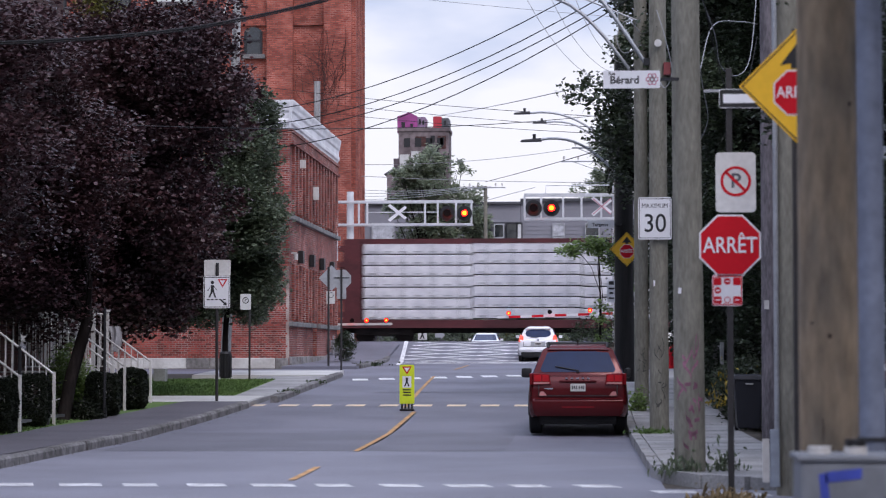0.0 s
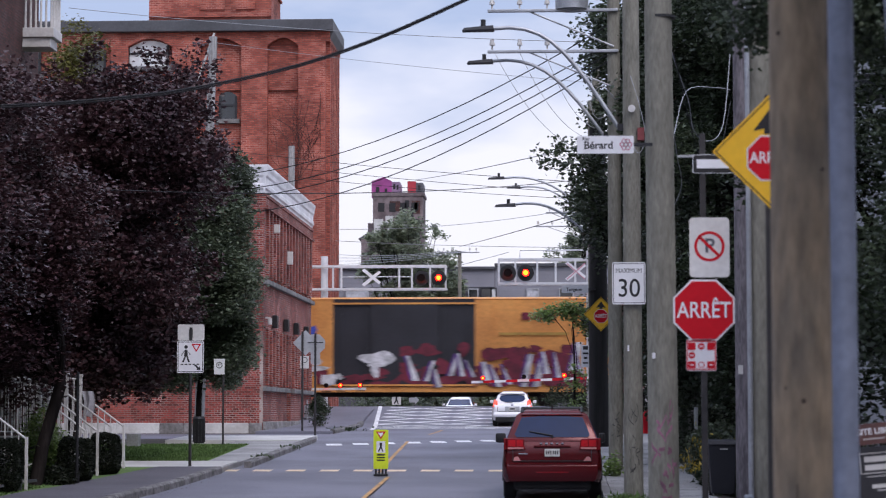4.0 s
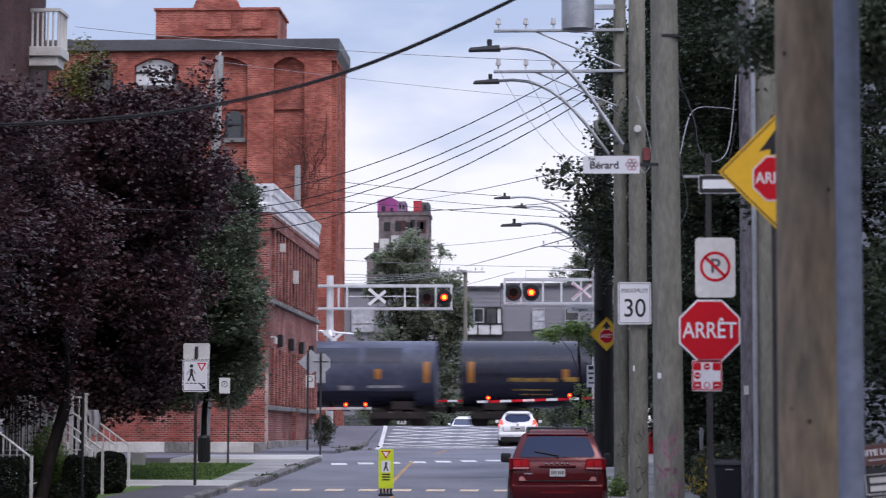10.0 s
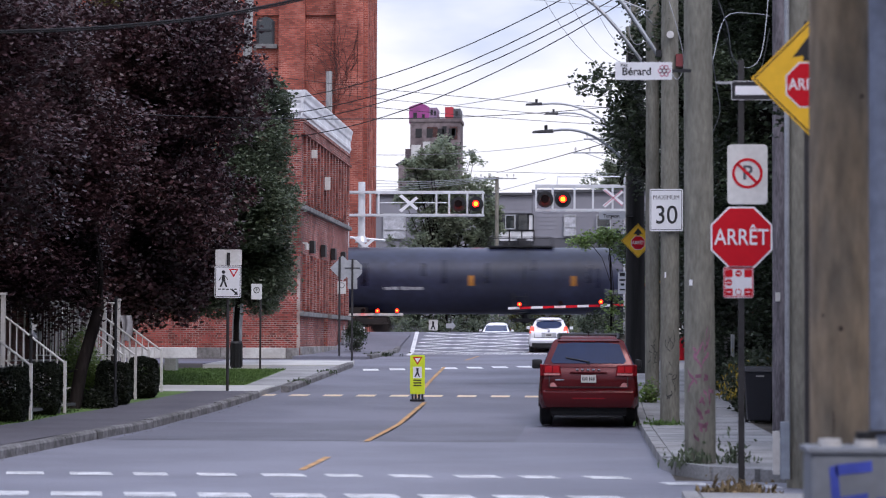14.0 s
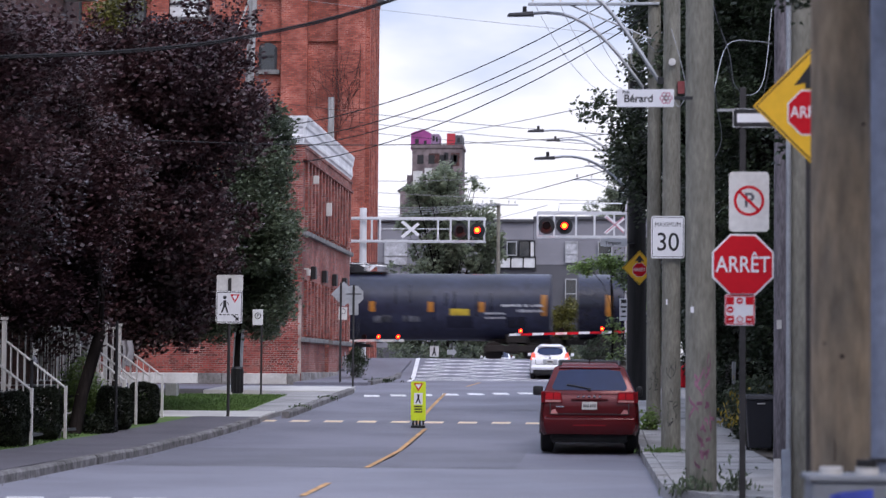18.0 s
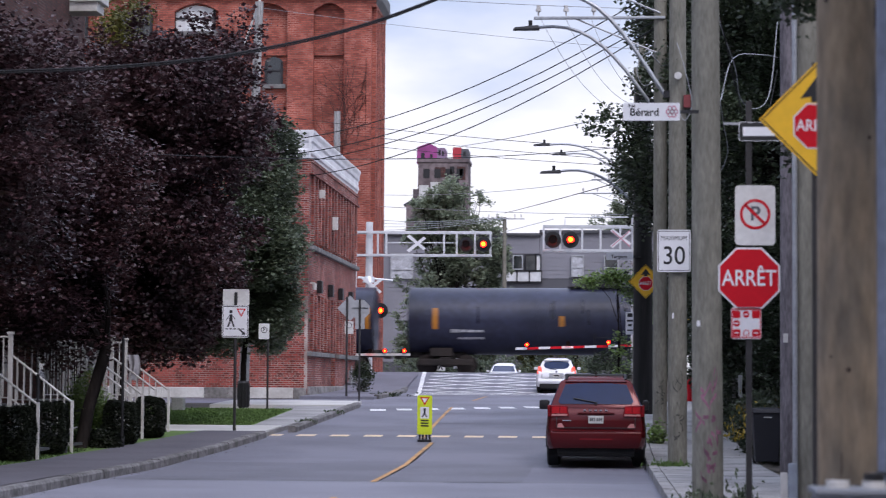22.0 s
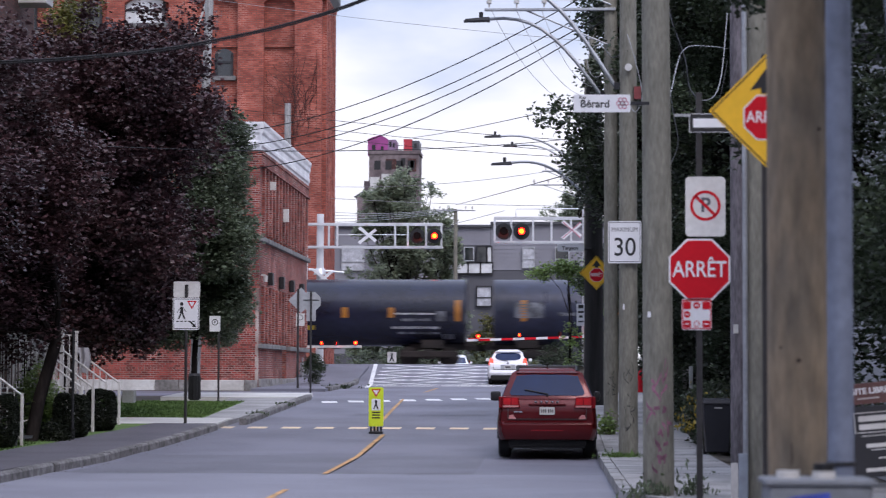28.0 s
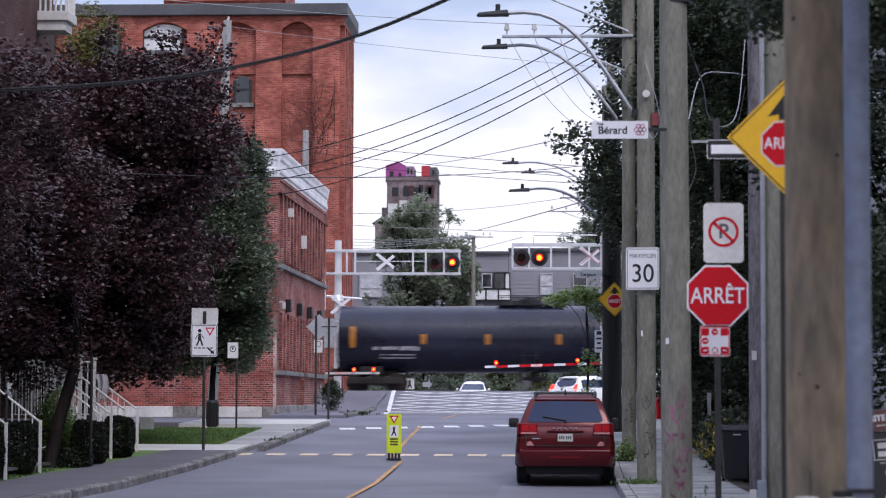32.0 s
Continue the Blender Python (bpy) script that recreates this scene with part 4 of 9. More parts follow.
def row_house(y0, y1, x, h, label):
    b = thing("row_house", label, "house", "row houses")
    part("wall", Geo().box(x - 9, x, y0, y1, 0.0, h), BRICK_DARK, b)
    part("cornice", Geo().box(x - 9, x + 0.5, y0, y1 + 0.35, h, h + 0.55).box(x - 9, x + 0.35, y0, y1 + 0.2, h - 0.25, h), OFFWHITE, b, "white wooden cornice", 0.03)
    for z in (1.6, 4.6, 7.6):
        for k in range(3):
            y = y0 + 1.0 + k * (y1 - y0 - 2.2) / 2.4
            if z > 7 and k == 2 and y1 > 50:
                continue
            w = part("window", Geo().box(x - 0.02, x + 0.03, y, y + 0.9, z, z + 1.6), WINDOW, b)
            part("window_frame", Geo().box(x + 0.03, x + 0.08, y - 0.06, y, z - 0.06, z + 1.66).box(x + 0.03, x + 0.08, y + 0.9, y + 0.96, z - 0.06, z + 1.66).box(x + 0.03, x + 0.08, y, y + 0.9, z + 0.77, z + 0.83), OFFWHITE, w)
    return b


row_house(24, 34, -14.2, 9.6, "brown brick row house behind the trees")
row_house(34.05, 44, -14.2, 10.2, "brown brick row house with white windows")
b = row_house(44.05, 55.6, -13.2, 12.9, "brown brick row house with a white upper balcony")
part("wall", Geo().box(-22.0, -13.35, 55.605, 58.0, 0.0, 12.9), BRICK_DARK, b)
bal = part("balcony", Geo().box(-13.34, -12.42, 55.62, 56.6, 10.98, 11.22).box(-13.34, -12.52, 55.70, 56.5, 10.74, 10.98), OFFWHITE, b, "white-painted balcony with balusters", 0.02)
part("handrail", Geo().box(-13.33, -12.43, 55.64, 55.74, 12.1, 12.18), OFFWHITE, bal)
part("handrail", Geo().box(-12.53, -12.43, 55.74, 56.58, 12.1, 12.18), OFFWHITE, bal)
for i in range(7):
    part("baluster", Geo().tube((-13.28 + 0.13 * i, 55.69, 11.22), (-13.28 + 0.13 * i, 55.69, 12.1), 0.03, 0.024, 8), OFFWHITE, bal)
for i in range(5):
    part("baluster", Geo().tube((-12.48, 55.85 + 0.17 * i, 11.22), (-12.48, 55.85 + 0.17 * i, 12.1), 0.03, 0.024, 8), OFFWHITE, bal)


def grey_flats():
    b = thing("grey_apartment_block", "grey clapboard apartment block with white-framed windows", "building")
    Y = 165.0
    part("wall", Geo().box(-18, 6, Y + 0.3, Y + 12, 0.5, 12.2), GREY_DARK, b)
    for x0, x1, z0, z1, m in ((-4.3, 6, 9.1, 12.4, GREY_CLAD), (-18, -4.35, 10.9, 12.2, GREY_CLAD), (-18, -7.0, 3.0, 10.85, GREY_CLAD)):
        z = z0
        while z < z1 - 0.05:
            part("clapboard", Geo().prism([(Y + 0.3, z), (Y + 0.26, z), (Y + 0.28, z + 0.3), (Y + 0.3, z + 0.3)], x0, x1, "x"), m, b)
            z += 0.3
    part("roof_edge", Geo().box(-18.1, -4.3, Y, Y + 12, 12.2, 12.35).box(-4.35, 6.1, Y, Y + 12, 12.4, 12.6), ROOF_DARK, b)
    for x0, x1, z0, z1, m in ((-6.92, -6.53, 9.72, 10.72, WINDOW), (-6.2, -5.6, 9.8, 10.7, WINDOW), (-5.29, -4.62, 9.69, 10.75, WINDOW), (-4.58, -4.28, 9.69, 10.75, WINDOW_SKY), (-6.8, -6.0, 8.87, 9.58, WINDOW_SKY), (-5.92, -5.1, 8.87, 9.58, WINDOW_SKY), (-5.02, -4.22, 8.87, 9.58, WINDOW_SKY), (-5.3, -4.3, 6.5, 7.86, CURTAIN), (-1.95, -1.2, 9.3, 10.7, CURTAIN), (-1.95, -1.25, 6.4, 8.0, WINDOW), (-15.1, -13.6, 9.1, 10.8, CURTAIN), (0.4, 1.3, 9.3, 10.7, WINDOW), (-12.5, -11.5, 5.5, 7.5, WINDOW)):
        w = part("window", Geo().box(x0, x1, Y + 0.12, Y + 0.19, z0, z1), m, b)
        fr = Geo()
        for a, c, d, e in ((x0 - 0.08, x0, z0 - 0.08, z1 + 0.08), (x1, x1 + 0.08, z0 - 0.08, z1 + 0.08), (x0, x1, z0 - 0.08, z0), (x0, x1, z1, z1 + 0.08), *(((x0, x1, z0 + 0.55, z0 + 0.62),) if z1 - z0 > 1.2 else ())):
            fr.box(a, c, Y + 0.06, Y + 0.19, d, e)
        part("window_frame", fr, DARK_STEEL if -7 < x0 < -4.2 and x0 != -6.2 else SIGN_BACK, w)
    return b


grey_flats()


def malt_tower():
    b = thing("silo_tower", "derelict concrete silo tower with pink-painted penthouse", "tower")
    d = 430.0
    part("shaft", Geo().box(-34.4, -24.9, d, d + 9, 0, 43.2), TOWER_WALL, b, "graffiti-stained concrete shaft")
    part("parapet", Geo().box(-34.6, -24.7, d - 0.2, d + 9.2, 43.2, 43.85), TOWER_WALL, b)
    part("penthouse", Geo().box(-34.7, -30.9, d + 0.5, d + 8, 43.0, 46.1).prism([(-34.7, 46.1), (-30.9, 46.1), (-32.4, 46.9)], d + 0.5, d + 8, "y"), TOWER_PINK, b, "magenta-painted hut")
    part("penthouse", Geo().box(-30.88, -29.4, d + 1, d + 8, 43.9, 46.0), TOWER_LILAC, b, "faded lilac-painted hut")
    part("penthouse", Geo().box(-27.9, -26.3, d + 1, d + 8, 43.9, 46.1), TOWER_RED, b, "red-painted hut")
    part("penthouse", Geo().box(-26.28, -24.95, d + 1, d + 8, 43.9, 45.8), GREY_DARK, b, "dark roof hut")
    for x0, x1, z0, z1 in ((-33.9, -33.2, 44.0, 45.0), (-32.2, -31.7, 43.7, 44.7), (-30.6, -30.2, 44.6, 45.6), (-29.95, -29.6, 44.5, 45.4), (-25.9, -25.4, 44.4, 45.3)):
        part("window", Geo().box(x0, x1, d + 0.4 if x0 < -31 else d + 0.9, d + 0.49 if x0 < -31 else d + 0.99, z0, z1), BLACK, b)
    part("annex", Geo().box(-36.8, -34.3, d + 2, d + 9, 0, 35.2), TOWER_WALL, b)
    part("annex", Geo().box(-35.6, -34.41, d + 3, d + 8, 35.2, 38.3), TOWER_WALL, b)
    part("annex_roof", Geo().prism([(-37.4, 35.2), (-34.41, 35.2), (-35.2, 36.6)], d + 1.9, d + 9, "y"), GREY_DARK, b)
    rng = random.Random(2)
    for k in range(9):
        x, z = rng.uniform(-33.8, -26.2), rng.uniform(33, 41)
        w = part("window", Geo().box(x, x + 0.8, d - 0.1, d - 0.01, z, z + 1.4), BLACK, b)
    for k in range(4):
        part("window", Geo().box(-33.4 + 2.1 * k, -32.2 + 2.1 * k, d - 0.1, d - 0.01, 40.2, 41.9), BLACK, b)
    for x0, x1, z0, z1, m in ((-34.2, -32.4, 33.5, 38.8, CONCRETE_NEW), (-32.0, -30.6, 36.5, 39.4, CONCRETE_NEW), (-28.8, -27.0, 37.2, 39.5, CONCRETE), (-27.0, -25.4, 39.8, 42.3, BRICK_DARK), (-31.2, -29.2, 40.3, 42.2, BRICK_DARK)):
        part("graffiti", Geo().box(x0, x1, d - 0.06, d - 0.01, z0, z1), m, b, "large faded painted panel")
    return b


malt_tower()

# ---- trees and hedges ----
def lobed(seed, n, rx, ry, z0, z1, rr, cx=0.0, cy=0.0):
    rng = random.Random(seed)
    out = []
    for i in range(n):
        t = rng.random()
        z = z0 + (z1 - z0) * t
        k = math.sin(math.pi * (0.12 + 0.80 * t)) ** 0.7
        a = rng.uniform(0, 2 * math.pi)
        r = math.sqrt(rng.random())
        s = rr * rng.uniform(0.7, 1.25)
        out.append((cx + rx * k * r * math.cos(a), cy + ry * k * r * math.sin(a), z, s, s, s * rng.uniform(0.65, 0.95)))
    return out


tree("purple_tree", "dark purple-leaved street tree with leaning trunk", pose(-12.15, 53.5, 0.5),
     [(-0.42, 0, 0, 0.17), (-0.30, 0.1, 1.0, 0.15), (0.0, 0.1, 2.1, 0.14), (0.4, 0, 3.8, 0.12)],
     crown_in([(-1.25, 9.03), (0.34, 9.29), (1.01, 9.23), (1.54, 9.40), (2.27, 9.19), (3.02, 9.29), (3.47, 9.51), (3.86, 9.53), (4.00, 8.90), (4.16, 7.97), (4.30, 7.15), (4.22, 6.24), (4.03, 5.31), (3.95, 4.39), (3.59, 3.46), (3.26, 2.66), (3.06, 1.93), (2.70, 1.49), (2.07, 1.36), (1.14, 1.18), (0.08, 1.18), (-1.25, 1.47)], 150, 0.85, 2.6, 11) + [(-0.4 + 0.14 * i, -3.6 + 0.2 * i, 3.4 + 0.9 * (i % 5) + 0.2 * math.sin(3 * i), 0.75, 0.8, 0.6) for i in range(16)] + [(0.3 + 0.2 * i, 0.5 * math.sin(7 * i), 9.25 + 0.28 * math.sin(5.3 * i), 0.14, 0.14, 0.5) for i in range(20)], 150000, 0.122, LEAF_PURPLE, 11, shell=0.6, lie=0.7)
tree("purple_tree", "dark purple-leaved tree close to the house stairs", pose(-10.25, 44.75, 0.17),
     [(0, 0, 0, 0.14), (0.12, 0.05, 0.8, 0.13), (0.45, 0.1, 2.0, 0.12), (0.3, 0, 3.6, 0.10)],
     lobed(12, 56, 2.1, 1.9, 2.5, 7.7, 0.8, -1.2), 72000, 0.108, LEAF_PURPLE, 12, shell=0.2, lie=2.4)
tree("purple_tree", "dark purple-leaved tree over the front stairs", pose(-11.3, 36.3, 0.12),
     [(0, 0, 0, 0.15), (0.1, 0.05, 1.0, 0.14), (0.2, 0.1, 2.2, 0.12), (0.1, 0, 3.6, 0.10)],
     lobed(22, 56, 2.4, 2.4, 2.9, 7.8, 0.8, 0.1), 68000, 0.10, LEAF_PURPLE, 22, shell=0.2, lie=2.4)
# added out of view, so that its crown darkens the road by the kerb
tree("purple_tree", "unseen purple-leaved tree added to shade the road's left side", pose(-10.9, 27.6, 0.1),
     [(0, 0, 0, 0.15), (0.1, 0.05, 1.0, 0.14), (0.2, 0.1, 2.2, 0.12), (0.1, 0, 3.6, 0.10)],
     lobed(26, 50, 1.9, 2.4, 2.9, 7.6, 0.8, 0.0), 30000, 0.13, LEAF_PURPLE, 26, shell=0.2, lie=2.4)
tree("green_tree", "leafy green street tree beside the brick building", pose(-10.6, 67.5, 0.85),
     [(0, 0, 0, 0.10), (0, 0.1, 1.2, 0.085), (0.1, 0, 2.4, 0.075), (0, 0, 4.2, 0.06)],
     crown_in([(-0.1, 7.9), (0.5, 8.6), (1.25, 8.95), (1.55, 8.0), (1.50, 6.91), (1.50, 6.08), (1.75, 4.74), (1.92, 3.40), (1.80, 2.06), (1.25, 1.39), (0.56, 1.52), (-0.28, 1.31), (-1.12, 1.45), (-2.2, 1.75), (-3.0, 2.3), (-2.9, 3.60), (-1.8, 5.2), (-0.61, 5.94)], 100, 0.70, 2.0, 13), 90000, 0.125, LEAF_GREEN, 13)
tree("yellowing_tree", "yellow-green tree behind the purple crowns", pose(-14.0, 66.0, 0.7),
     [(0, 0, 0, 0.2), (0, 0, 4, 0.15), (0, 0, 8, 0.1)], lobed(14, 20, 1.7, 1.6, 7.5, 11.8, 0.7, 0.3), 16000, 0.11, LEAF_OLIVE, 14)
tree("broad_tree", "dense dark green tree leaning over the footway", pose(2.75, 58.0, 0.6),
     [(0, 0, 0, 0.25), (-0.2, 0, 3, 0.22), (-0.6, 0, 6, 0.16)],
     [(-2.3, 0, 7.5, 0.75, 1.0, 0.45), (-1.7, 0.2, 6.6, 0.8, 1.2, 0.6), (-1.3, 0, 8.7, 0.7, 1.2, 0.7), (-1.2, 0, 10.6, 0.9, 1.2, 0.9), (-1.1, 0, 5.5, 0.8, 1.2, 0.7)] + lobed(15, 50, 2.6, 3.0, 4.4, 13.5, 0.9, 1.1), 95000, 0.125, LEAF_MID, 15, lie=1.0)
tree("broad_tree", "dark green tree filling the garden", pose(5.6, 47.0, 0.3),
     [(0, 0, 0, 0.25), (0, 0, 3, 0.22), (0, 0, 6, 0.16)], lobed(16, 60, 3.2, 3.0, 1.2, 11.5, 1.0, -0.2), 110000, 0.11, LEAF_DARK, 16)
tree("broad_tree", "dark green tree over the corner garden", pose(5.3, 30.0, 0.1),
     [(0, 0, 0, 0.2), (0, 0, 2, 0.18), (0, 0, 4, 0.14)], lobed(17, 60, 2.5, 2.6, 1.0, 8.5, 0.85, 0.3), 90000, 0.095, LEAF_DARK, 17)
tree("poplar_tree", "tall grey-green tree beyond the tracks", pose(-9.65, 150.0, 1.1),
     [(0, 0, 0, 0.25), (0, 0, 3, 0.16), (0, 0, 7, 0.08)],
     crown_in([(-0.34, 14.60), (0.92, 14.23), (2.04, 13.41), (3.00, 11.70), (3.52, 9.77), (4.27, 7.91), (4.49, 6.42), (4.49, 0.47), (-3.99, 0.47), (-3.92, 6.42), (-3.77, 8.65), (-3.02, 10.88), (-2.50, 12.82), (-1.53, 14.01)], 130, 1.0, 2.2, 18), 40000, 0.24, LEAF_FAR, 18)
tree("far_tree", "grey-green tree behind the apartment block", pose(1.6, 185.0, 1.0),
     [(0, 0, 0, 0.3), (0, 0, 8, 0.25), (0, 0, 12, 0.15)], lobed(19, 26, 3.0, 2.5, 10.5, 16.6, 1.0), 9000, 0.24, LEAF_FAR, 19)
tree("sapling", "slender light green sapling beside the footway", pose(0.58, 74.0, 0.85),
     [(0, 0, 0, 0.045), (0.05, 0, 1.4, 0.035), (0.05, 0, 2.6, 0.028), (0.0, 0, 3.8, 0.02)],
     [(-0.75, 0, 4.00, 0.50, 0.4, 0.14), (-0.30, 0.1, 4.16, 0.50, 0.4, 0.18), (0.15, 0, 4.05, 0.45, 0.4, 0.22), (0.55, 0, 3.72, 0.45, 0.35, 0.24), (0.95, 0, 3.35, 0.40, 0.3, 0.28), (1.12, 0, 2.85, 0.28, 0.3, 0.24), (0.16, 0, 2.3, 0.20, 0.2, 0.40), (0.08, 0, 1.4, 0.20, 0.2, 0.50)], 3000, 0.12, LEAF_LIGHT, 20)
tree("street_tree", "yellowing green tree beside the road beyond the tracks", pose(0.9, 127.0, 1.1),
     [(0, 0, 0, 0.10), (0, 0, 1.4, 0.09), (0.1, 0, 2.8, 0.06)], lobed(24, 22, 1.5, 1.3, 1.3, 5.0, 0.6), 8000, 0.16, LEAF_GREEN, 24, lie=1.0)

tree("street_tree", "yellowing tree before the apartment block", pose(-4.65, 161.0, 1.05),
     [(0, 0, 0, 0.10), (0, 0, 1.4, 0.09), (0.1, 0, 2.8, 0.06)], lobed(25, 22, 1.1, 1.0, 1.2, 4.6, 0.6), 6000, 0.18, LEAF_OLIVE, 25, lie=1.0)
tree("street_tree", "yellowing tree at the end of the apartment block", pose(-1.7, 160.0, 1.05),
     [(0, 0, 0, 0.10), (0, 0, 1.4, 0.09), (0.1, 0, 2.8, 0.06)], lobed(27, 26, 1.4, 1.0, 1.2, 5.0, 0.65), 7000, 0.18, LEAF_OLIVE, 27, lie=1.0)


def hedge(name, label, at, lobes, n, size, mat, seed):
    me = leaf_mesh(name, clump_points(lobes, n, seed, 0.3, 0.7), size, mat, seed)
    ob = new(name, me)
    ob.matrix_basis = at
    return tagged(ob, label, "shrub")


def box_hedge(x, y, w, d, h, seed):
    """A clipped block: leaves packed close to the faces of a rounded box."""
    rng = np.random.default_rng(seed)
    n = 11000
    p = rng.uniform(-1, 1, (n, 3))
    ax = rng.integers(0, 3, n)
    p[np.arange(n), ax] = np.sign(p[np.arange(n), ax]) * rng.uniform(0.75, 1.03, n)
    p /= np.maximum(1.0, np.linalg.norm(p, axis=1) / 1.27)[:, None]
    p *= 1 + 0.05 * np.sin(3.1 * p[:, [1, 2, 0]] + seed)
    p = p * np.array([w / 2, d / 2, h / 2]) + np.array([0, 0, h / 2 + 0.03])
    ob = new("hedge_block", leaf_mesh("hedge_block", p, 0.045, LEAF_HEDGE, seed))
    ob.matrix_basis = pose(x, y, land(y) + 0.1)
    tagged(ob, "clipped dark hedge block by the stair railing", "shrub", "clipped hedges")


for i, (x, y, w, d, h) in enumerate([(-9.55, 48.2, 0.60, 0.9, 0.84), (-9.68, 45.9, 0.64, 0.9, 0.86), (-10.36, 42.3, 0.76, 0.75, 0.98), (-10.30, 39.7, 0.66, 0.8, 0.95), (-10.6, 38.6, 0.5, 0.8, 0.8)]):
    box_hedge(x, y, w, d, h, 40 + i)
hedge("shrub", "light green shrub behind the trunk", pose(-10.50, 46.35, 0.25), [(0, 0, 0.85, 0.34, 0.3, 0.62), (0.12, 0.1, 0.5, 0.30, 0.3, 0.45)], 5200, 0.055, LEAF_LIGHT, 50)
hedge("shrub", "low dark plants round the tree's foot", pose(-10.0, 45.05, 0.17), [(0, 0, 0.16, 0.40, 0.3, 0.2), (0.3, -0.1, 0.12, 0.25, 0.25, 0.15)], 2200, 0.06, LEAF_HEDGE, 57)
hedge("shrub", "rounded dark green shrub at the foot of the wall", pose(-9.15, 88.0, land(88.0) + 0.1), [(0, 0, 0.55, 0.36, 0.4, 0.52), (0.04, 0, 0.85, 0.28, 0.3, 0.36)], 2600, 0.075, LEAF_MID, 51)
hedge("shrub", "wild green shrubs along the garden edge", pose(4.5, 37.0, 0.1), [(0, 0, 0.8, 0.7, 1.5, 0.9), (0.3, 3, 1.0, 0.8, 1.5, 1.0), (0.2, 7, 1.2, 0.9, 1.8, 1.2)], 14000, 0.075, LEAF_GREEN, 52)
for k, (x, y, h, w, n, m, lab) in enumerate(((3.35, 44.6, 0.75, 0.55, 7000, LEAF_DARK, "dark wild shrub at the footway's edge"), (3.45, 48.2, 0.95, 0.65, 9000, LEAF_GREEN, "wild green shrub at the footway's edge"), (3.4, 52.4, 1.05, 0.65, 9000, LEAF_DARK, "dark wild shrub at the footway's edge"), (3.5, 57.0, 1.2, 0.75, 9000, LEAF_GREEN, "wild green shrub at the footway's edge"), (3.55, 62.5, 1.3, 0.8, 8000, LEAF_DARK, "dark wild shrub at the footway's edge"))):
    hedge("shrub", lab, pose(x, y, land(y) + 0.02), [(0, 0, h * 0.55, w, 1.3, h * 0.6), (0.1, 1.2, h * 0.75, w * 0.8, 1.0, h * 0.5), (0.2, -1.1, h * 0.6, w * 0.8, 0.9, h * 0.55)], n, 0.085, m, 153 + k)
hedge("shrub", "light shrub with pale flowers by the car", pose(1.17, 47.5, 0.25), [(0, 0, 0.24, 0.13, 0.3, 0.22)], 420, 0.08, LEAF_LIGHT, 53)
hedge("shrub", "low greenery beyond the level crossing", pose(-6, 133.0, 1.0), [(x, 0, 1.0, 1.6, 1.5, 1.2) for x in (-5, -2.5, 0, 2.5, 5, 8, 10.5)], 9000, 0.14, LEAF_GREEN, 54)
hedge("shrub", "bushes beside the crossing gate", pose(0.3, 98.0, 1.3), [(0, 0, 0.7, 0.8, 0.8, 0.9), (1.2, 0, 0.9, 0.9, 0.8, 1.0), (2.4, 0.3, 1.3, 1.0, 0.8, 1.3)], 6000, 0.09, LEAF_DARK, 55)

g = strip(lambda y: -14.0, lambda y: -8.2 - 0.04 * (y - 53.4), 53.4, 64.2, 0.108, thick=0.15)
strip(lambda y: -14.2, lambda y: -9.905 + max(0.0, y - 42.5) * 0.13, 24, 50.6, 0.12, g=g, thick=0.15)
solo("lawn", g, GRASS, "mown green lawn beside the footway", "lawn", kind="structure")
rng = np.random.default_rng(5)
n = 26000
pts = np.column_stack([rng.uniform(-13.5, -8.65, n), rng.uniform(53.5, 64.1, n), np.zeros(n)])
pts[: n // 3, 0], pts[: n // 3, 1] = rng.uniform(-11.5, -9.95, n // 3), rng.uniform(30, 50.5, n // 3)
pts[n // 3:, 0] = -8.22 - 0.04 * (pts[n // 3:, 1] - 53.4) - rng.uniform(0, 4.6, n - n // 3)
pts[:, 2] = [land(y) + 0.11 for y in pts[:, 1]]
ob = new("grass_blades", leaf_mesh("grass_blades", pts, 0.05, GRASS, 6, 1.6))
tagged(ob, "short mown grass blades on the lawn", "grass", kind="stuff")


# ---- poles ----
def pole(name, label, x, y, r0, r1, h, mat, group="utility poles", lean=(0, 0)):
    p = thing(name, label, "utility pole", group, at=pose(x, y, land(y) + 0.1))
    part("shaft", Geo().loft([[(r * math.cos(a) + lean[0] * z / h, r * math.sin(a) + lean[1] * z / h, z) for a in (2 * math.pi * i / 20 for i in range(20))] for z, r in [(-0.1 + (h + 0.1) * k / 8, r0 + (r1 - r0) * k / 8) for k in range(9)]]), mat, p, smooth=True)
    return p


P_NEAR = pole("utility_pole", "thick brown wooden utility pole with knots", 1.40, 13.0, 0.172, 0.165, 11, WOOD_BROWN)
P_MID = pole("utility_pole", "grey weathered wooden pole with pink spray marks", 1.30, 27.5, 0.188, 0.146, 12, WOOD, lean=(-0.06, 0))
P_TWO = pole("utility_pole", "grey wooden pole with sprayed scrawl and speed sign", 1.38, 40.5, 0.172, 0.132, 14, WOOD)
P_THREE = pole("utility_pole", "grey wooden pole carrying street lamp arms", 1.31, 49.5, 0.157, 0.125, 15, WOOD)
pole("utility_pole", "black creosoted wooden pole with warning sign", 1.18, 62.0, 0.27, 0.22, 9.0, WOOD_DARK)
P_BACK = pole("utility_pole", "slim grey pole beside the garden", 3.15, 38.0, 0.17, 0.15, 12, WOOD_PURPLE)
P_BACK2 = pole("utility_pole", "pale grey wooden pole behind the near pole", 2.28, 25.0, 0.165, 0.15, 12, WOOD)
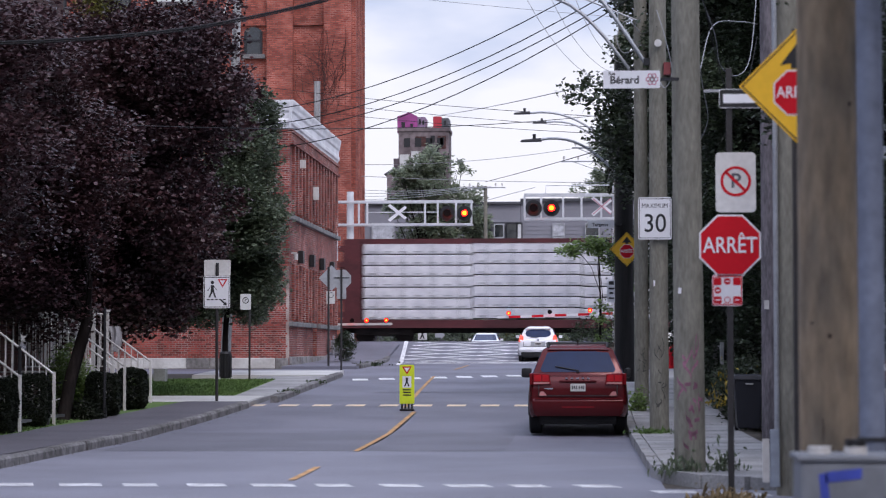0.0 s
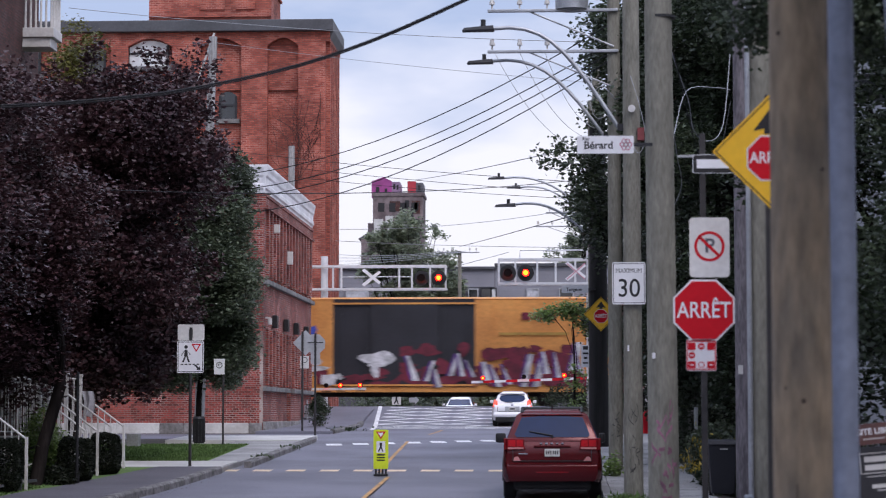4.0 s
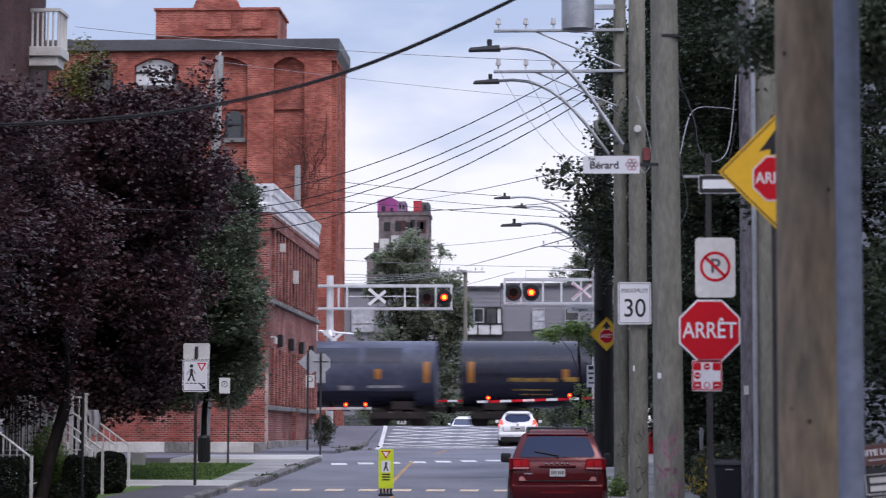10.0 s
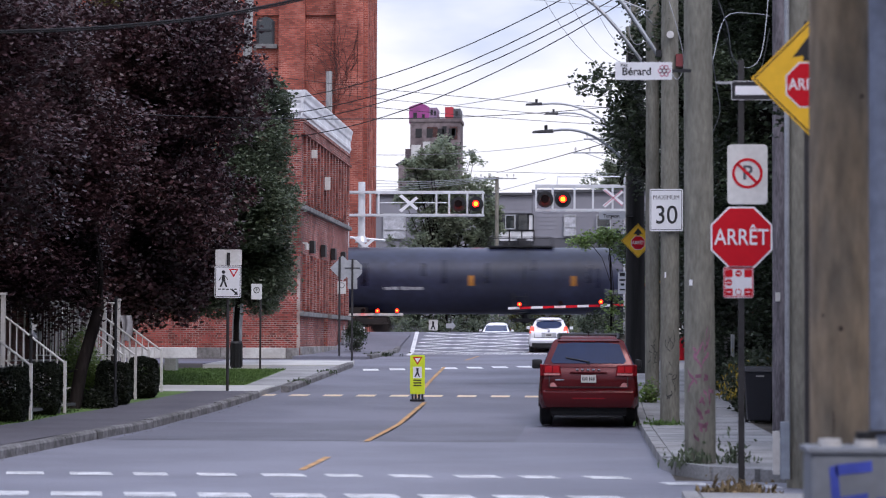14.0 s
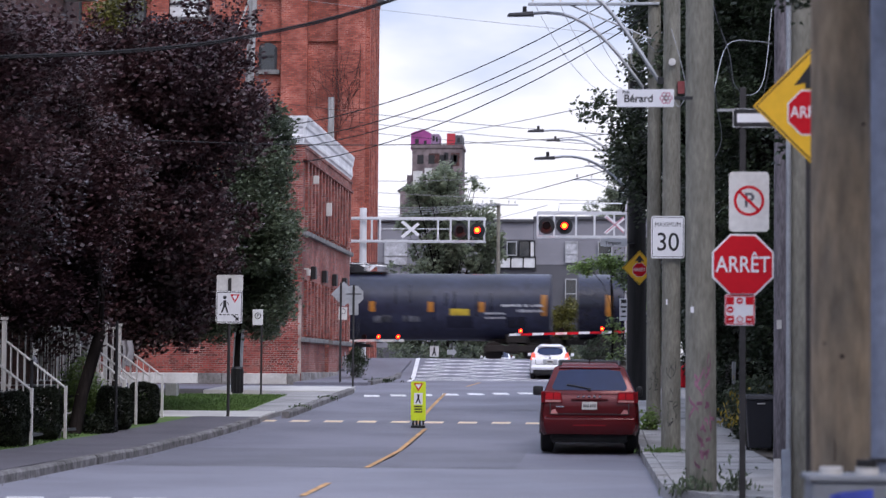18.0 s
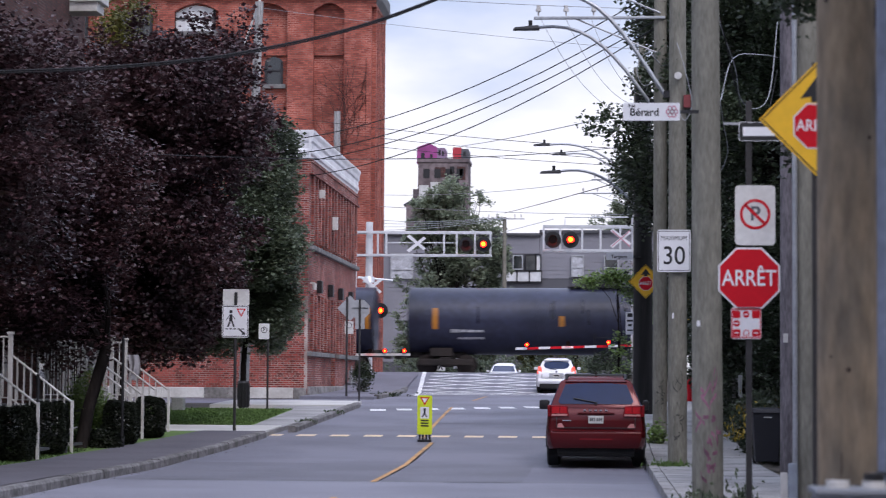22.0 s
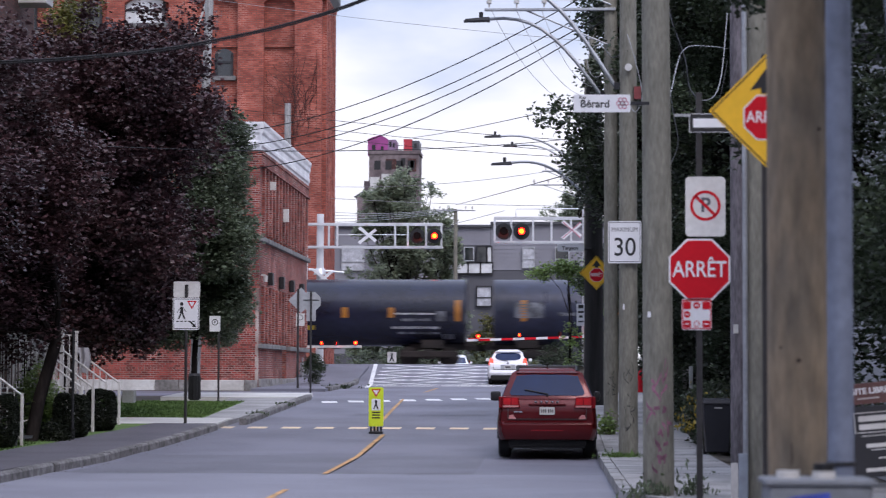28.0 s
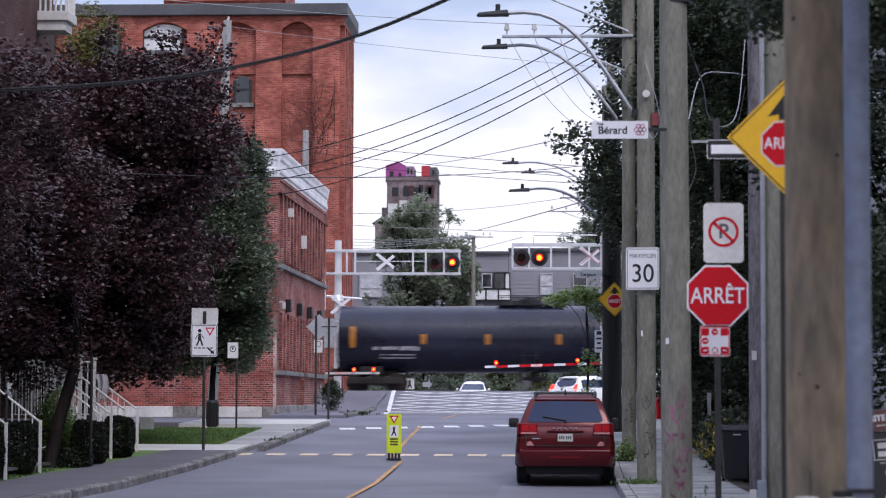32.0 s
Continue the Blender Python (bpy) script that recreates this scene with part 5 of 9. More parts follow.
P_METAL = pole("metal_pole", "blue-grey painted steel pole beside the wooden pole", 1.513, 12.0, 0.069, 0.065, 9, BLUE_STEEL, "")
part("conduit", Geo().tube((-0.165, -0.12, 0), (-0.165, -0.12, 10), 0.03), GALV, P_BACK2)
part("cable_guard", Geo().box(-0.245, -0.145, -0.20, -0.12, 0, 0.62), UTIL_PALE, P_BACK2, "pale blue-grey cable guard", 0.015)
part("plate", Geo().box(-0.33, -0.255, -0.19, -0.17, 0.05, 0.52), OFFWHITE, P_BACK2, "narrow white plate", 0.006)


# ---- signs ----
def octagon(r, z=0.0, x=0.0):
    return [(x + r * math.cos(math.pi / 8 + math.pi / 4 * i) / math.cos(math.pi / 8), z + r * math.sin(math.pi / 8 + math.pi / 4 * i) / math.cos(math.pi / 8)) for i in range(8)]


def rounded(w, h, c=0.04, z=0.0, x=0.0):
    pts = []
    for sx, sz, a0 in ((1, 1, 0), (-1, 1, 90), (-1, -1, 180), (1, -1, 270)):
        for k in range(4):
            a = radians(a0 + 30 * k)
            pts.append((x + sx * (w / 2 - c) + c * math.cos(a), z + sz * (h / 2 - c) + c * math.sin(a)))
    return pts


def ring(r0, r1, n=28, x=0.0, z=0.0, y=0.0, t=0.003):
    return Geo().loft([[(x + r0 * math.cos(a), y, z + r0 * math.sin(a)), (x + r1 * math.cos(a), y, z + r1 * math.sin(a)), (x + r1 * math.cos(a), y - t, z + r1 * math.sin(a)), (x + r0 * math.cos(a), y - t, z + r0 * math.sin(a))] for a in (2 * math.pi * i / n for i in range(n + 1))], caps=False)


def stop_post():
    s = thing("stop_sign", "red French stop sign with parking plate on steel post", "road sign", at=pose(1.49, 22.9, 0.10))
    part("post", Geo().box(-0.03, 0.03, -0.03, 0.03, -0.11, 4.3), POST, s, bevel=0.006)
    pl = part("stop_plate", Geo().prism(octagon(0.307, 2.52), -0.045, -0.04, "y"), WHITE, s, "white-rimmed red octagon")
    part("stop_face", Geo().prism(octagon(0.288, 2.52), -0.049, -0.0455, "y"), SIGN_RED, pl)
    lettering("lettering", "ARRÊT", 0.185, WHITE, pl, pose(0, -0.051, 2.515), wide=0.98, tall=1.22, weight=0.010)
    pk = part("parking_plate", Geo().prism(rounded(0.40, 0.60, 0.04, 3.15, 0.06), -0.045, -0.04, "y"), OFFWHITE, s, "white no-parking plate")
    r = ring(0.125, 0.152, y=-0.0455, x=0.06, z=3.16)
    r.prism([(-0.05, 3.245), (-0.03, 3.265), (0.165, 3.075), (0.145, 3.055)], -0.0485, -0.0455, "y")
    part("prohibition_ring", r, SIGN_RED, pk)
    lettering("lettering", "P", 0.2, GREY_DARK, pk, pose(0.06, -0.0455, 3.16))
    ar = part("arrets_plate", Geo().prism(rounded(0.30, 0.31, 0.02, 2.07, -0.03), -0.045, -0.04, "y"), WHITE, s, "small all-way plate with red squares")
    rim = Geo()
    for x0, x1, z0, z1 in ((-0.175, -0.165, 1.925, 2.215), (0.105, 0.115, 1.925, 2.215), (-0.165, 0.105, 2.205, 2.215), (-0.165, 0.105, 1.925, 1.935)):
        rim.box(x0, x1, -0.0485, -0.0455, z0, z1)
    part("rim", rim, SIGN_RED, ar)
    for x, z, w, h in ((-0.125, 2.16, 0.075, 0.075), (0.065, 2.16, 0.075, 0.075), (-0.125, 1.975, 0.075, 0.07), (0.065, 1.975, 0.075, 0.07)):
        part("symbol", Geo().prism(rounded(w, h, 0.01, z, x), -0.0485, -0.0455, "y"), SIGN_RED, ar)
    for x, z in ((-0.03, 2.16), (-0.125, 2.07)):
        part("symbol", Geo().prism(octagon(0.032, z, x), -0.0485, -0.0455, "y"), SIGN_RED, ar)
    part("symbol", ring(0.024, 0.032, n=16, x=-0.03, z=1.975, y=-0.0455), SIGN_RED, ar)
    for x, z in ((-0.03, 2.16), (-0.125, 2.07), (0.065, 1.975), (-0.125, 1.975)):
        part("symbol_bar", Geo().box(x - 0.02, x + 0.02, -0.0515, -0.049, z - 0.006, z + 0.006), WHITE, ar)
    st = part("street_plate", Geo().prism(rounded(0.46, 0.19, 0.02, 3.99, 0.13), -0.045, -0.035, "y"), WHITE, s, "black-rimmed street plate")
    part("plate_rim", Geo().prism(rounded(0.45, 0.18, 0.02, 3.99, 0.13), -0.0465, -0.0455, "y"), INK, st)
    part("plate_bar", Geo().box(-0.06, 0.33, -0.050, -0.047, 3.945, 4.035), WHITE, st)
    part("bracket", Geo().box(-0.25, 0.0, -0.02, 0.0, 4.06, 4.085), SIGN_BACK, s)
    return s


stop_post()


def name_plate():
    s = thing("street_name_sign", "white street name plate with pink rosette", "street sign", at=pose(0.617, 27.27, 4.815) @ Matrix.Scale(0.942, 4))
    part("plate", Geo().prism(rounded(0.72, 0.225, 0.015), -0.01, 0.01, "y"), WHITE, s)
    lettering("lettering", "Rue", 0.055, INK, s, pose(-0.25, -0.0115, 0.075))
    lettering("lettering", "Bérard", 0.135, INK, s, pose(-0.09, -0.0115, -0.01))
    r = ring(0.02, 0.032, y=-0.0105, x=0.26)
    for k in range(6):
        a = k * math.pi / 3
        q = ring(0.02, 0.032, n=10, y=-0.0105, x=0.26 + 0.05 * math.cos(a), z=0.05 * math.sin(a))
        r.add(q.v, q.f)
    part("rosette", r, LOGO_PINK, s)
    part("bracket", Geo().box(0.36, 0.60, -0.012, 0.06, -0.015, 0.02), DARK_STEEL, s)


name_plate()


def speed_sign():
    s = thing("speed_sign", "white maximum thirty speed sign on wooden pole", "road sign", at=pose(1.37, 40.28, 0))
    p = part("plate", Geo().prism(rounded(0.585, 0.745, 0.03, 3.90, -0.06), -0.01, 0, "y"), WHITE, s)
    rim = Geo()
    for a, b, c, d in ((-0.335, -0.325, 3.55, 4.25), (0.205, 0.215, 3.55, 4.25), (-0.325, 0.205, 4.24, 4.25), (-0.325, 0.205, 3.55, 3.56)):
        rim.box(a, b, -0.0125, -0.0105, c, d)
    part("rim", rim, INK, p)
    lettering("lettering", "MAXIMUM", 0.105, INK, p, pose(-0.06, -0.012, 4.12), wide=0.95, tall=1.1, weight=0.0)
    lettering("lettering", "30", 0.42, INK, p, pose(-0.06, -0.012, 3.80), wide=0.98, tall=1.08, weight=0.004)


speed_sign()


def warn_diamond(name, at, side, full):
    s = thing(name, "yellow diamond warning sign of a stop ahead", "road sign", at=at)
    d = side / math.sqrt(2)
    part("plate", Geo().prism([(0, d), (d, 0), (0, -d), (-d, 0)], -0.008, 0, "y"), SIGN_YELLOW, s)
    k = d * 0.955
    rim = Geo()
    for (ax, az), (bx, bz) in zip(((0, k), (k, 0), (0, -k), (-k, 0)), ((k, 0), (0, -k), (-k, 0), (0, k))):
        rim.prism([(ax, az), (bx, bz), (bx * 0.97, bz * 0.97), (ax * 0.97, az * 0.97)], -0.0105, -0.0085, "y")
    part("rim", rim, INK, s)
    o = part("stop_symbol", Geo().prism(octagon(d * 0.40, -d * 0.12), -0.0105, -0.0085, "y"), WHITE, s)
    part("stop_symbol_face", Geo().prism(octagon(d * 0.375, -d * 0.12), -0.0125, -0.011, "y"), SIGN_RED, o)
    lettering("lettering", "ARRÊT", d * 0.235, WHITE, o, pose(0, -0.0135, -d * 0.12), tall=1.2, weight=0.012)
    part("arrow", Geo().prism([(-0.28 * d, 0.36 * d), (0, 0.74 * d), (0.28 * d, 0.36 * d), (0.09 * d, 0.40 * d), (0.09 * d, 0.30 * d), (-0.09 * d, 0.30 * d), (-0.09 * d, 0.40 * d)], -0.0105, -0.0085, "y"), INK, s)
    if full:
        part("post", Geo().box(-0.03, 0.03, 0.001, 0.06, -full, d), POST, s)
    return s


warn_diamond("warning_sign", pose(1.605, 17.0, 3.535), 0.60, 3.4)
warn_diamond("warning_sign", pose(1.25, 61.735, 4.31), 0.66, 0)


def pedestrian_sign():
    s = thing("pedestrian_sign", "white yield-to-pedestrians sign on dark post", "road sign", at=pose(-8.16, 50.8, 0.31))
    part("post", Geo().tube((0, 0.03, 0), (0, 0.03, 3.2), 0.035), POST, s)
    p = part("plate", Geo().prism(rounded(0.60, 0.72, 0.03, 2.58), -0.01, 0, "y"), WHITE, s)
    rim = Geo()
    for a, b, c, d in ((-0.285, -0.270, 2.24, 2.92), (0.270, 0.285, 2.24, 2.92), (-0.27, 0.27, 2.905, 2.92), (-0.27, 0.27, 2.24, 2.255)):
        rim.box(a, b, -0.0125, -0.0105, c, d)
    part("rim", rim, INK, p)
    fig = ring(0.0, 0.04, n=12, x=-0.10, z=2.80, y=-0.0105)
    fig.prism([(-0.13, 2.74), (-0.07, 2.74), (-0.06, 2.60), (-0.14, 2.60)], -0.0125, -0.0105, "y")
    fig.prism([(-0.13, 2.60), (-0.09, 2.60), (-0.15, 2.46), (-0.19, 2.46)], -0.0125, -0.0105, "y")
    fig.prism([(-0.10, 2.60), (-0.06, 2.60), (-0.01, 2.46), (-0.05, 2.46)], -0.0125, -0.0105, "y")
    fig.prism([(-0.13, 2.73), (-0.14, 2.70), (-0.21, 2.62), (-0.20, 2.60)], -0.0125, -0.0105, "y")
    fig.prism([(-0.07, 2.73), (-0.06, 2.70), (0.0, 2.64), (-0.01, 2.62)], -0.0125, -0.0105, "y")
    for i in range(5):
        part("crossing_dash", Geo().box(-0.22 + 0.09 * i, -0.16 + 0.09 * i, -0.0125, -0.0105, 2.40, 2.425), INK, p)
    part("arrow", Geo().prism([(0.08, 2.39), (0.12, 2.41), (0.19, 2.34), (0.21, 2.37), (0.23, 2.28), (0.14, 2.29), (0.16, 2.32)], -0.0125, -0.0105, "y"), INK, p)
    part("walking_figure", fig, INK, p)
    tri = part("yield_triangle", Geo().prism([(0.02, 2.87), (0.24, 2.87), (0.13, 2.68)], -0.0125, -0.0105, "y"), SIGN_RED, p)
    part("yield_centre", Geo().prism([(0.065, 2.845), (0.195, 2.845), (0.13, 2.735)], -0.0145, -0.013, "y"), WHITE, tri)
    bk = part("back_plate", Geo().prism(rounded(0.60, 0.36, 0.03, 3.13), 0.062, 0.07, "y"), OFFWHITE, s, "bare back of another plate")
    part("strap", Geo().box(-0.035, 0.035, 0.055, 0.061, 3.0, 3.24), DARK_STEEL, bk)


pedestrian_sign()


def plate_on_post(name, label, x, y, h, w, ph, post_mat, face):
    s = thing(name, label, "road sign", at=pose(x, y, land(y) + 0.1))
    part("post", Geo().tube((0, 0.03, 0), (0, 0.03, h), 0.03), post_mat, s)
    p = part("plate", Geo().prism(rounded(w, ph, 0.02, h - ph / 2), -0.008, 0, "y"), face, s)
    return s, p


s, p = plate_on_post("parking_sign", "small white no-parking sign on dark post", -9.29, 63.6, 2.42, 0.30, 0.44, POST, WHITE)
p.matrix_basis = pose(-0.11, 0, 0)
part("ring", ring(0.07, 0.09, n=20, y=-0.0085, z=2.24), INK, p)
lettering("lettering", "P", 0.11, INK, p, pose(0, -0.009, 2.24))
# backs of signs that face the other way
s = thing("stop_sign", "bare back of a stop sign for the other lane", "road sign", at=pose(-8.0, 76.0, 0.72))
part("post", Geo().tube((0, -0.03, 0), (0, -0.03, 3.6), 0.035), POST, s)
part("plate", Geo().prism(octagon(0.32, 3.25), 0, 0.008, "y"), SIGN_BACK, s)
part("lower_plate", Geo().prism(rounded(0.32, 0.34, 0.02, 2.76), 0, 0.008, "y"), SIGN_BACK, s)
part("strap", Geo().box(-0.26, 0.26, -0.012, -0.002, 3.28, 3.31), DARK_STEEL, s)
s = thing("warning_sign", "bare back of a diamond warning sign", "road sign", at=pose(-8.72, 79.5, 0.82))
part("post", Geo().tube((-0.1, -0.03, 0), (-0.1, -0.03, 3.7), 0.04), POST, s)
part("plate", Geo().prism([(0, 3.75), (0.45, 3.3), (0, 2.85), (-0.45, 3.3)], 0, 0.008, "y"), SIGN_BACK, s)
p = part("lower_plate", Geo().prism(rounded(0.30, 0.44, 0.02, 2.62, -0.02), -0.05, -0.045, "y"), OFFWHITE, s, "small white no-parking plate")
part("ring", ring(0.08, 0.10, n=20, y=-0.051, z=2.7, x=-0.02), INK, p)


def delineator():
    s = thing("crossing_marker", "fluorescent yellow pedestrian marker on rubber base", "traffic marker", at=pose(-3.77, 49.4, land(49.4) + 0.004) @ Matrix.Scale(0.96, 4))
    part("base", Geo().box(-0.16, 0.16, -0.12, 0.12, 0, 0.05), BLACK, s, bevel=0.015)
    ft = Geo()
    for i in range(4):
        ft.box(-0.13 + 0.075 * i, -0.09 + 0.075 * i, -0.06, 0.06, 0.05, 0.16)
    part("hinge", ft, BLACK, s, bevel=0.006)
    pl = part("panel", Geo().prism(rounded(0.335, 0.88, 0.03, 0.60), -0.02, 0.02, "y"), NEON, s, bevel=0.004)
    part("yield_triangle", Geo().prism([(-0.11, 1.0), (0.11, 1.0), (0, 0.82)], -0.0235, -0.0215, "y"), SIGN_RED, pl)
    part("yield_centre", Geo().prism([(-0.065, 0.975), (0.065, 0.975), (0, 0.87)], -0.0255, -0.024, "y"), WHITE, pl)
    part("white_square", Geo().box(-0.10, 0.10, -0.0235, -0.0215, 0.52, 0.78), WHITE, pl)
    fg = Geo().prism([(-0.03, 0.75), (0.03, 0.75), (0.02, 0.66), (0.06, 0.55), (0.03, 0.55), (0, 0.62), (-0.04, 0.55), (-0.07, 0.55), (-0.02, 0.66)], -0.0255, -0.024, "y")
    for i in range(3):
        part("text_bar", Geo().box(-0.09, 0.09, -0.0235, -0.0215, 0.46 - 0.06 * i, 0.49 - 0.06 * i), INK, pl)
    part("walking_figure", fg, INK, pl)


delineator()

# ---- stairs of the row houses ----
def house_stair(y0, y1, xb, zb, steps, rails=None):
    s = thing("front_stairs", "white metal front stairs with balusters and newel posts", "stairs", "front stairs")
    run, rise = 0.225, 0.188
    for k in range(steps):
        x = xb - run * k
        part("step", Geo().box(x - run - 0.02, x, y0 + 0.05, y1 - 0.05, zb + rise * (k + 1) - 0.05, zb + rise * (k + 1)), ROOF_DARK, s)
    xt, zt = xb - run * steps, zb + rise * steps
    part("landing", Geo().box(xt - 1.5, xt, y0 - 0.3, y1 + 0.3, zt - 0.12, zt), ROOF_DARK, s)
    for y in rails or (y0, y1):
        r = part("railing", Geo().pipe([(xb + 0.08, y, zb + 0.98), (xt, y, zt + 0.95)], 0.021, 8).pipe([(xt, y, zt + 1.28), (xt - 1.5, y, zt + 1.28)], 0.021, 8).pipe([(xb + 0.06, y, zb + 0.16), (xt, y, zt + 0.12), (xt - 1.5, y, zt + 0.12)], 0.016, 6), OFFWHITE, s, "white-painted metal railing")
        part("newel", Geo().box(xb + 0.055, xb + 0.11, y - 0.028, y + 0.028, zb - 0.1, zb + 1.02), OFFWHITE, r, bevel=0.008)
        part("newel", Geo().box(xt - 0.04, xt + 0.04, y - 0.04, y + 0.04, zt - 0.1, zt + 1.33).box(xt - 0.06, xt + 0.06, y - 0.06, y + 0.06, zt + 1.33, zt + 1.38), OFFWHITE, r)
        n = int((xb - xt) / 0.115)
        for k in range(1, n):
            f = k / n
            x = xb + 0.06 + (xt - xb - 0.06) * f
            part("baluster", Geo().box(x - 0.01, x + 0.01, y - 0.01, y + 0.01, zb + 0.15 + (zt - zb) * f, zb + 0.96 + (zt - zb) * f), OFFWHITE, r)
        for k in range(1, 11):
            part("baluster", Geo().box(xt - 0.14 * k - 0.01, xt - 0.14 * k + 0.01, y - 0.01, y + 0.01, zt + 0.12, zt + 1.28), OFFWHITE, r)
        part("stringer", Geo().prism([(xb, zb), (xb, zb + 0.2), (xt, zt), (xt, zt - 0.3)], y - 0.03, y + 0.03, "y"), ROOF_DARK, s)
        part("post", Geo().box(xt - 1.45, xt - 1.35, y - 0.05, y + 0.05, 0.2, zt - 0.12), OFFWHITE, s)
    return s


house_stair(48.75, 50.2, -9.62, 0.36, 4)
house_stair(46.5, 47.65, -9.69, 0.27, 4)
house_stair(42.95, 44.3, -10.1, 0.15, 5, (42.95,))
house_stair(40.3, 41.6, -10.1, 0.13, 5, (40.3,))
house_stair(35.9, 37.5, -10.3, 0.12, 4)
def hung_cloth(x0, x1, y, z0, z1, seed):
    """A cloth thrown over a rail, in soft folds."""
    rng = random.Random(seed)
    p, q = rng.uniform(0, 6), rng.uniform(0, 6)
    n = 14
    rings = []
    for j in range(9):
        v = j / 8
        row = []
        for i in range(n + 1):
            u = i / n
            x = x0 + (x1 - x0) * u + 0.03 * math.sin(5 * v + p)
            row.append((x, y + 0.06 * (0.4 + v) * math.sin(9 * u + q + 1.2 * v) - 0.03, z1 + (z0 - z1) * v * (1 - 0.12 * math.sin(4 * u + p))))
        rings.append(row + [(a, b + 0.012, c) for a, b, c in reversed(row)])
    solo("draped_cloth", Geo().loft(rings), CLOTH, "pale grey cloth hung over the stair railing", "cloth", "hung cloths", smooth=True)


hung_cloth(-11.12, -10.66, 48.72, 1.60, 2.44, 1)
hung_cloth(-10.44, -10.20, 50.15, 1.50, 2.12, 2)
for x, y, h in ((-9.50, 45.1, 2.25), (-10.05, 40.4, 1.55)):
    s = thing("lamp_post", "thin black iron post among the hedges", "post", at=pose(x, y, land(y) + 0.1))
    part("shaft", Geo().tube((0, 0, 0), (0, 0, h), 0.03), BLACK, s)
    part("collar", Geo().tube((0, 0, 0), (0, 0, 0.25), 0.05), BLACK, s)
solo("concrete_block", Geo().box(-0.165, 0.165, -0.2, 0.2, 0, 0.37), CONCRETE, "low grey concrete block by the lawn", "block", at=pose(-11.6, 62.5, land(62.5) + 0.1), bevel=0.03)
b = thing("litter_bin", "black slatted litter bin beside the footway", "bin", at=pose(-10.18, 65.0, land(65) + 0.1))
part("drum", Geo().tube((0, 0, 0), (0, 0, 0.70), 0.15, 0.17, 16), BLACK, b)
part("lid", Geo().tube((0, 0, 0.70), (0, 0, 0.77), 0.18, 0.15, 16), DARK_STEEL, b)
for k in range(12):
    a = 2 * math.pi * k / 12
    part("slat", Geo().box(0.165 * math.cos(a) - 0.015, 0.165 * math.cos(a) + 0.015, 0.165 * math.sin(a) - 0.015, 0.165 * math.sin(a) + 0.015, 0.04, 0.68), DARK_STEEL, b)


# ---- street lamps, cross-arms and wires ----
def street_lamp(x, y, head, pts, tilt=0):
    s = thing("street_lamp", "flat dark street lamp on a curved grey arm", "street lamp", "street lamps", at=pose(0, y, 0))
    part("arm", Geo().pipe([(p[0], 0, p[1]) for p in pts], 0.036, 8), GALV, s, smooth=True)
    hx, hz = head
    h = part("head", Geo().loft([[(hx - 0.28, -0.13, hz - 0.04), (hx + 0.30, -0.16, hz - 0.03), (hx + 0.30, 0.16, hz - 0.03), (hx - 0.28, 0.13, hz - 0.04)], [(hx - 0.24, -0.10, hz + 0.015), (hx + 0.28, -0.13, hz + 0.055), (hx + 0.28, 0.13, hz + 0.055), (hx - 0.24, 0.10, hz + 0.015)]]), DARK_STEEL, s, bevel=0.015)
    part("photocell", Geo().tube((hx + 0.1, 0, hz + 0.03), (hx + 0.1, 0, hz + 0.17), 0.045, n=12), BLACK, h)
    part("bracket", Geo().box(pts[-1][0] - 0.02, x, -0.05, 0.05, pts[-1][1] - 0.06, pts[-1][1] + 0.06), DARK_STEEL, s)
    return s


def bend(a, b, c, d, n=9):
    """A smooth curve through the control points of a bow."""
    out = []
    for i in range(n + 1):
        t = i / n
        k = ((1 - t) ** 3, 3 * t * (1 - t) ** 2, 3 * t * t * (1 - t), t ** 3)
        out.append((sum(w * p[0] for w, p in zip(k, (a, b, c, d))), sum(w * p[1] for w, p in zip(k, (a, b, c, d)))))
    return out


pole("utility_pole", "grey wooden pole in the tree's shade", 1.45, 78.0, 0.16, 0.13, 13, WOOD)
pole("utility_pole", "distant grey wooden pole beside the crossing", 1.5, 92.0, 0.16, 0.13, 13, WOOD)
street_lamp(1.38, 40.5, (-1.36, 8.49), bend((-1.09, 8.5), (-0.1, 8.62), (0.25, 8.1), (1.15, 6.7)))
street_lamp(1.30, 49.5, (-1.62, 9.3), bend((-1.35, 9.32), (-0.3, 9.45), (0.2, 8.9), (1.1, 7.65)))
street_lamp(1.45, 78.0, (-2.0, 9.72), bend((-1.75, 9.72), (-0.6, 9.85), (0.1, 9.5), (1.3, 8.4)))
street_lamp(1.5, 92.0, (-1.65, 10.8), bend((-1.4, 10.8), (-0.4, 10.95), (0.4, 10.6), (1.35, 9.3)))
street_lamp(1.18, 62.0, (-1.35, 7.3), bend((-1.1, 7.32), (-0.3, 7.45), (0.2, 7.2), (0.98, 6.4)))


def crossarm(pole_thing, x0, x1, z, pins, px):
    a = part("crossarm", Geo().box(x0 - px, x1 - px, -0.2, -0.1, z - 0.03, z + 0.03), GALV, pole_thing, "pale steel cross-arm", 0.01)
    part("brace", Geo().tube((x0 * 0.4 - px, -0.15, z), (0, -0.15, z - 0.8), 0.02, n=6), GALV, a)
    for x in pins:
        part("insulator", Geo().tube((x - px, -0.15, z + 0.05), (x - px, -0.15, z + 0.14), 0.02, n=8).tube((x - px, -0.15, z + 0.14), (x - px, -0.15, z + 0.2), 0.06, n=10).tube((x - px, -0.15, z + 0.2), (x - px, -0.15, z + 0.27), 0.045, n=10), OFFWHITE, a)


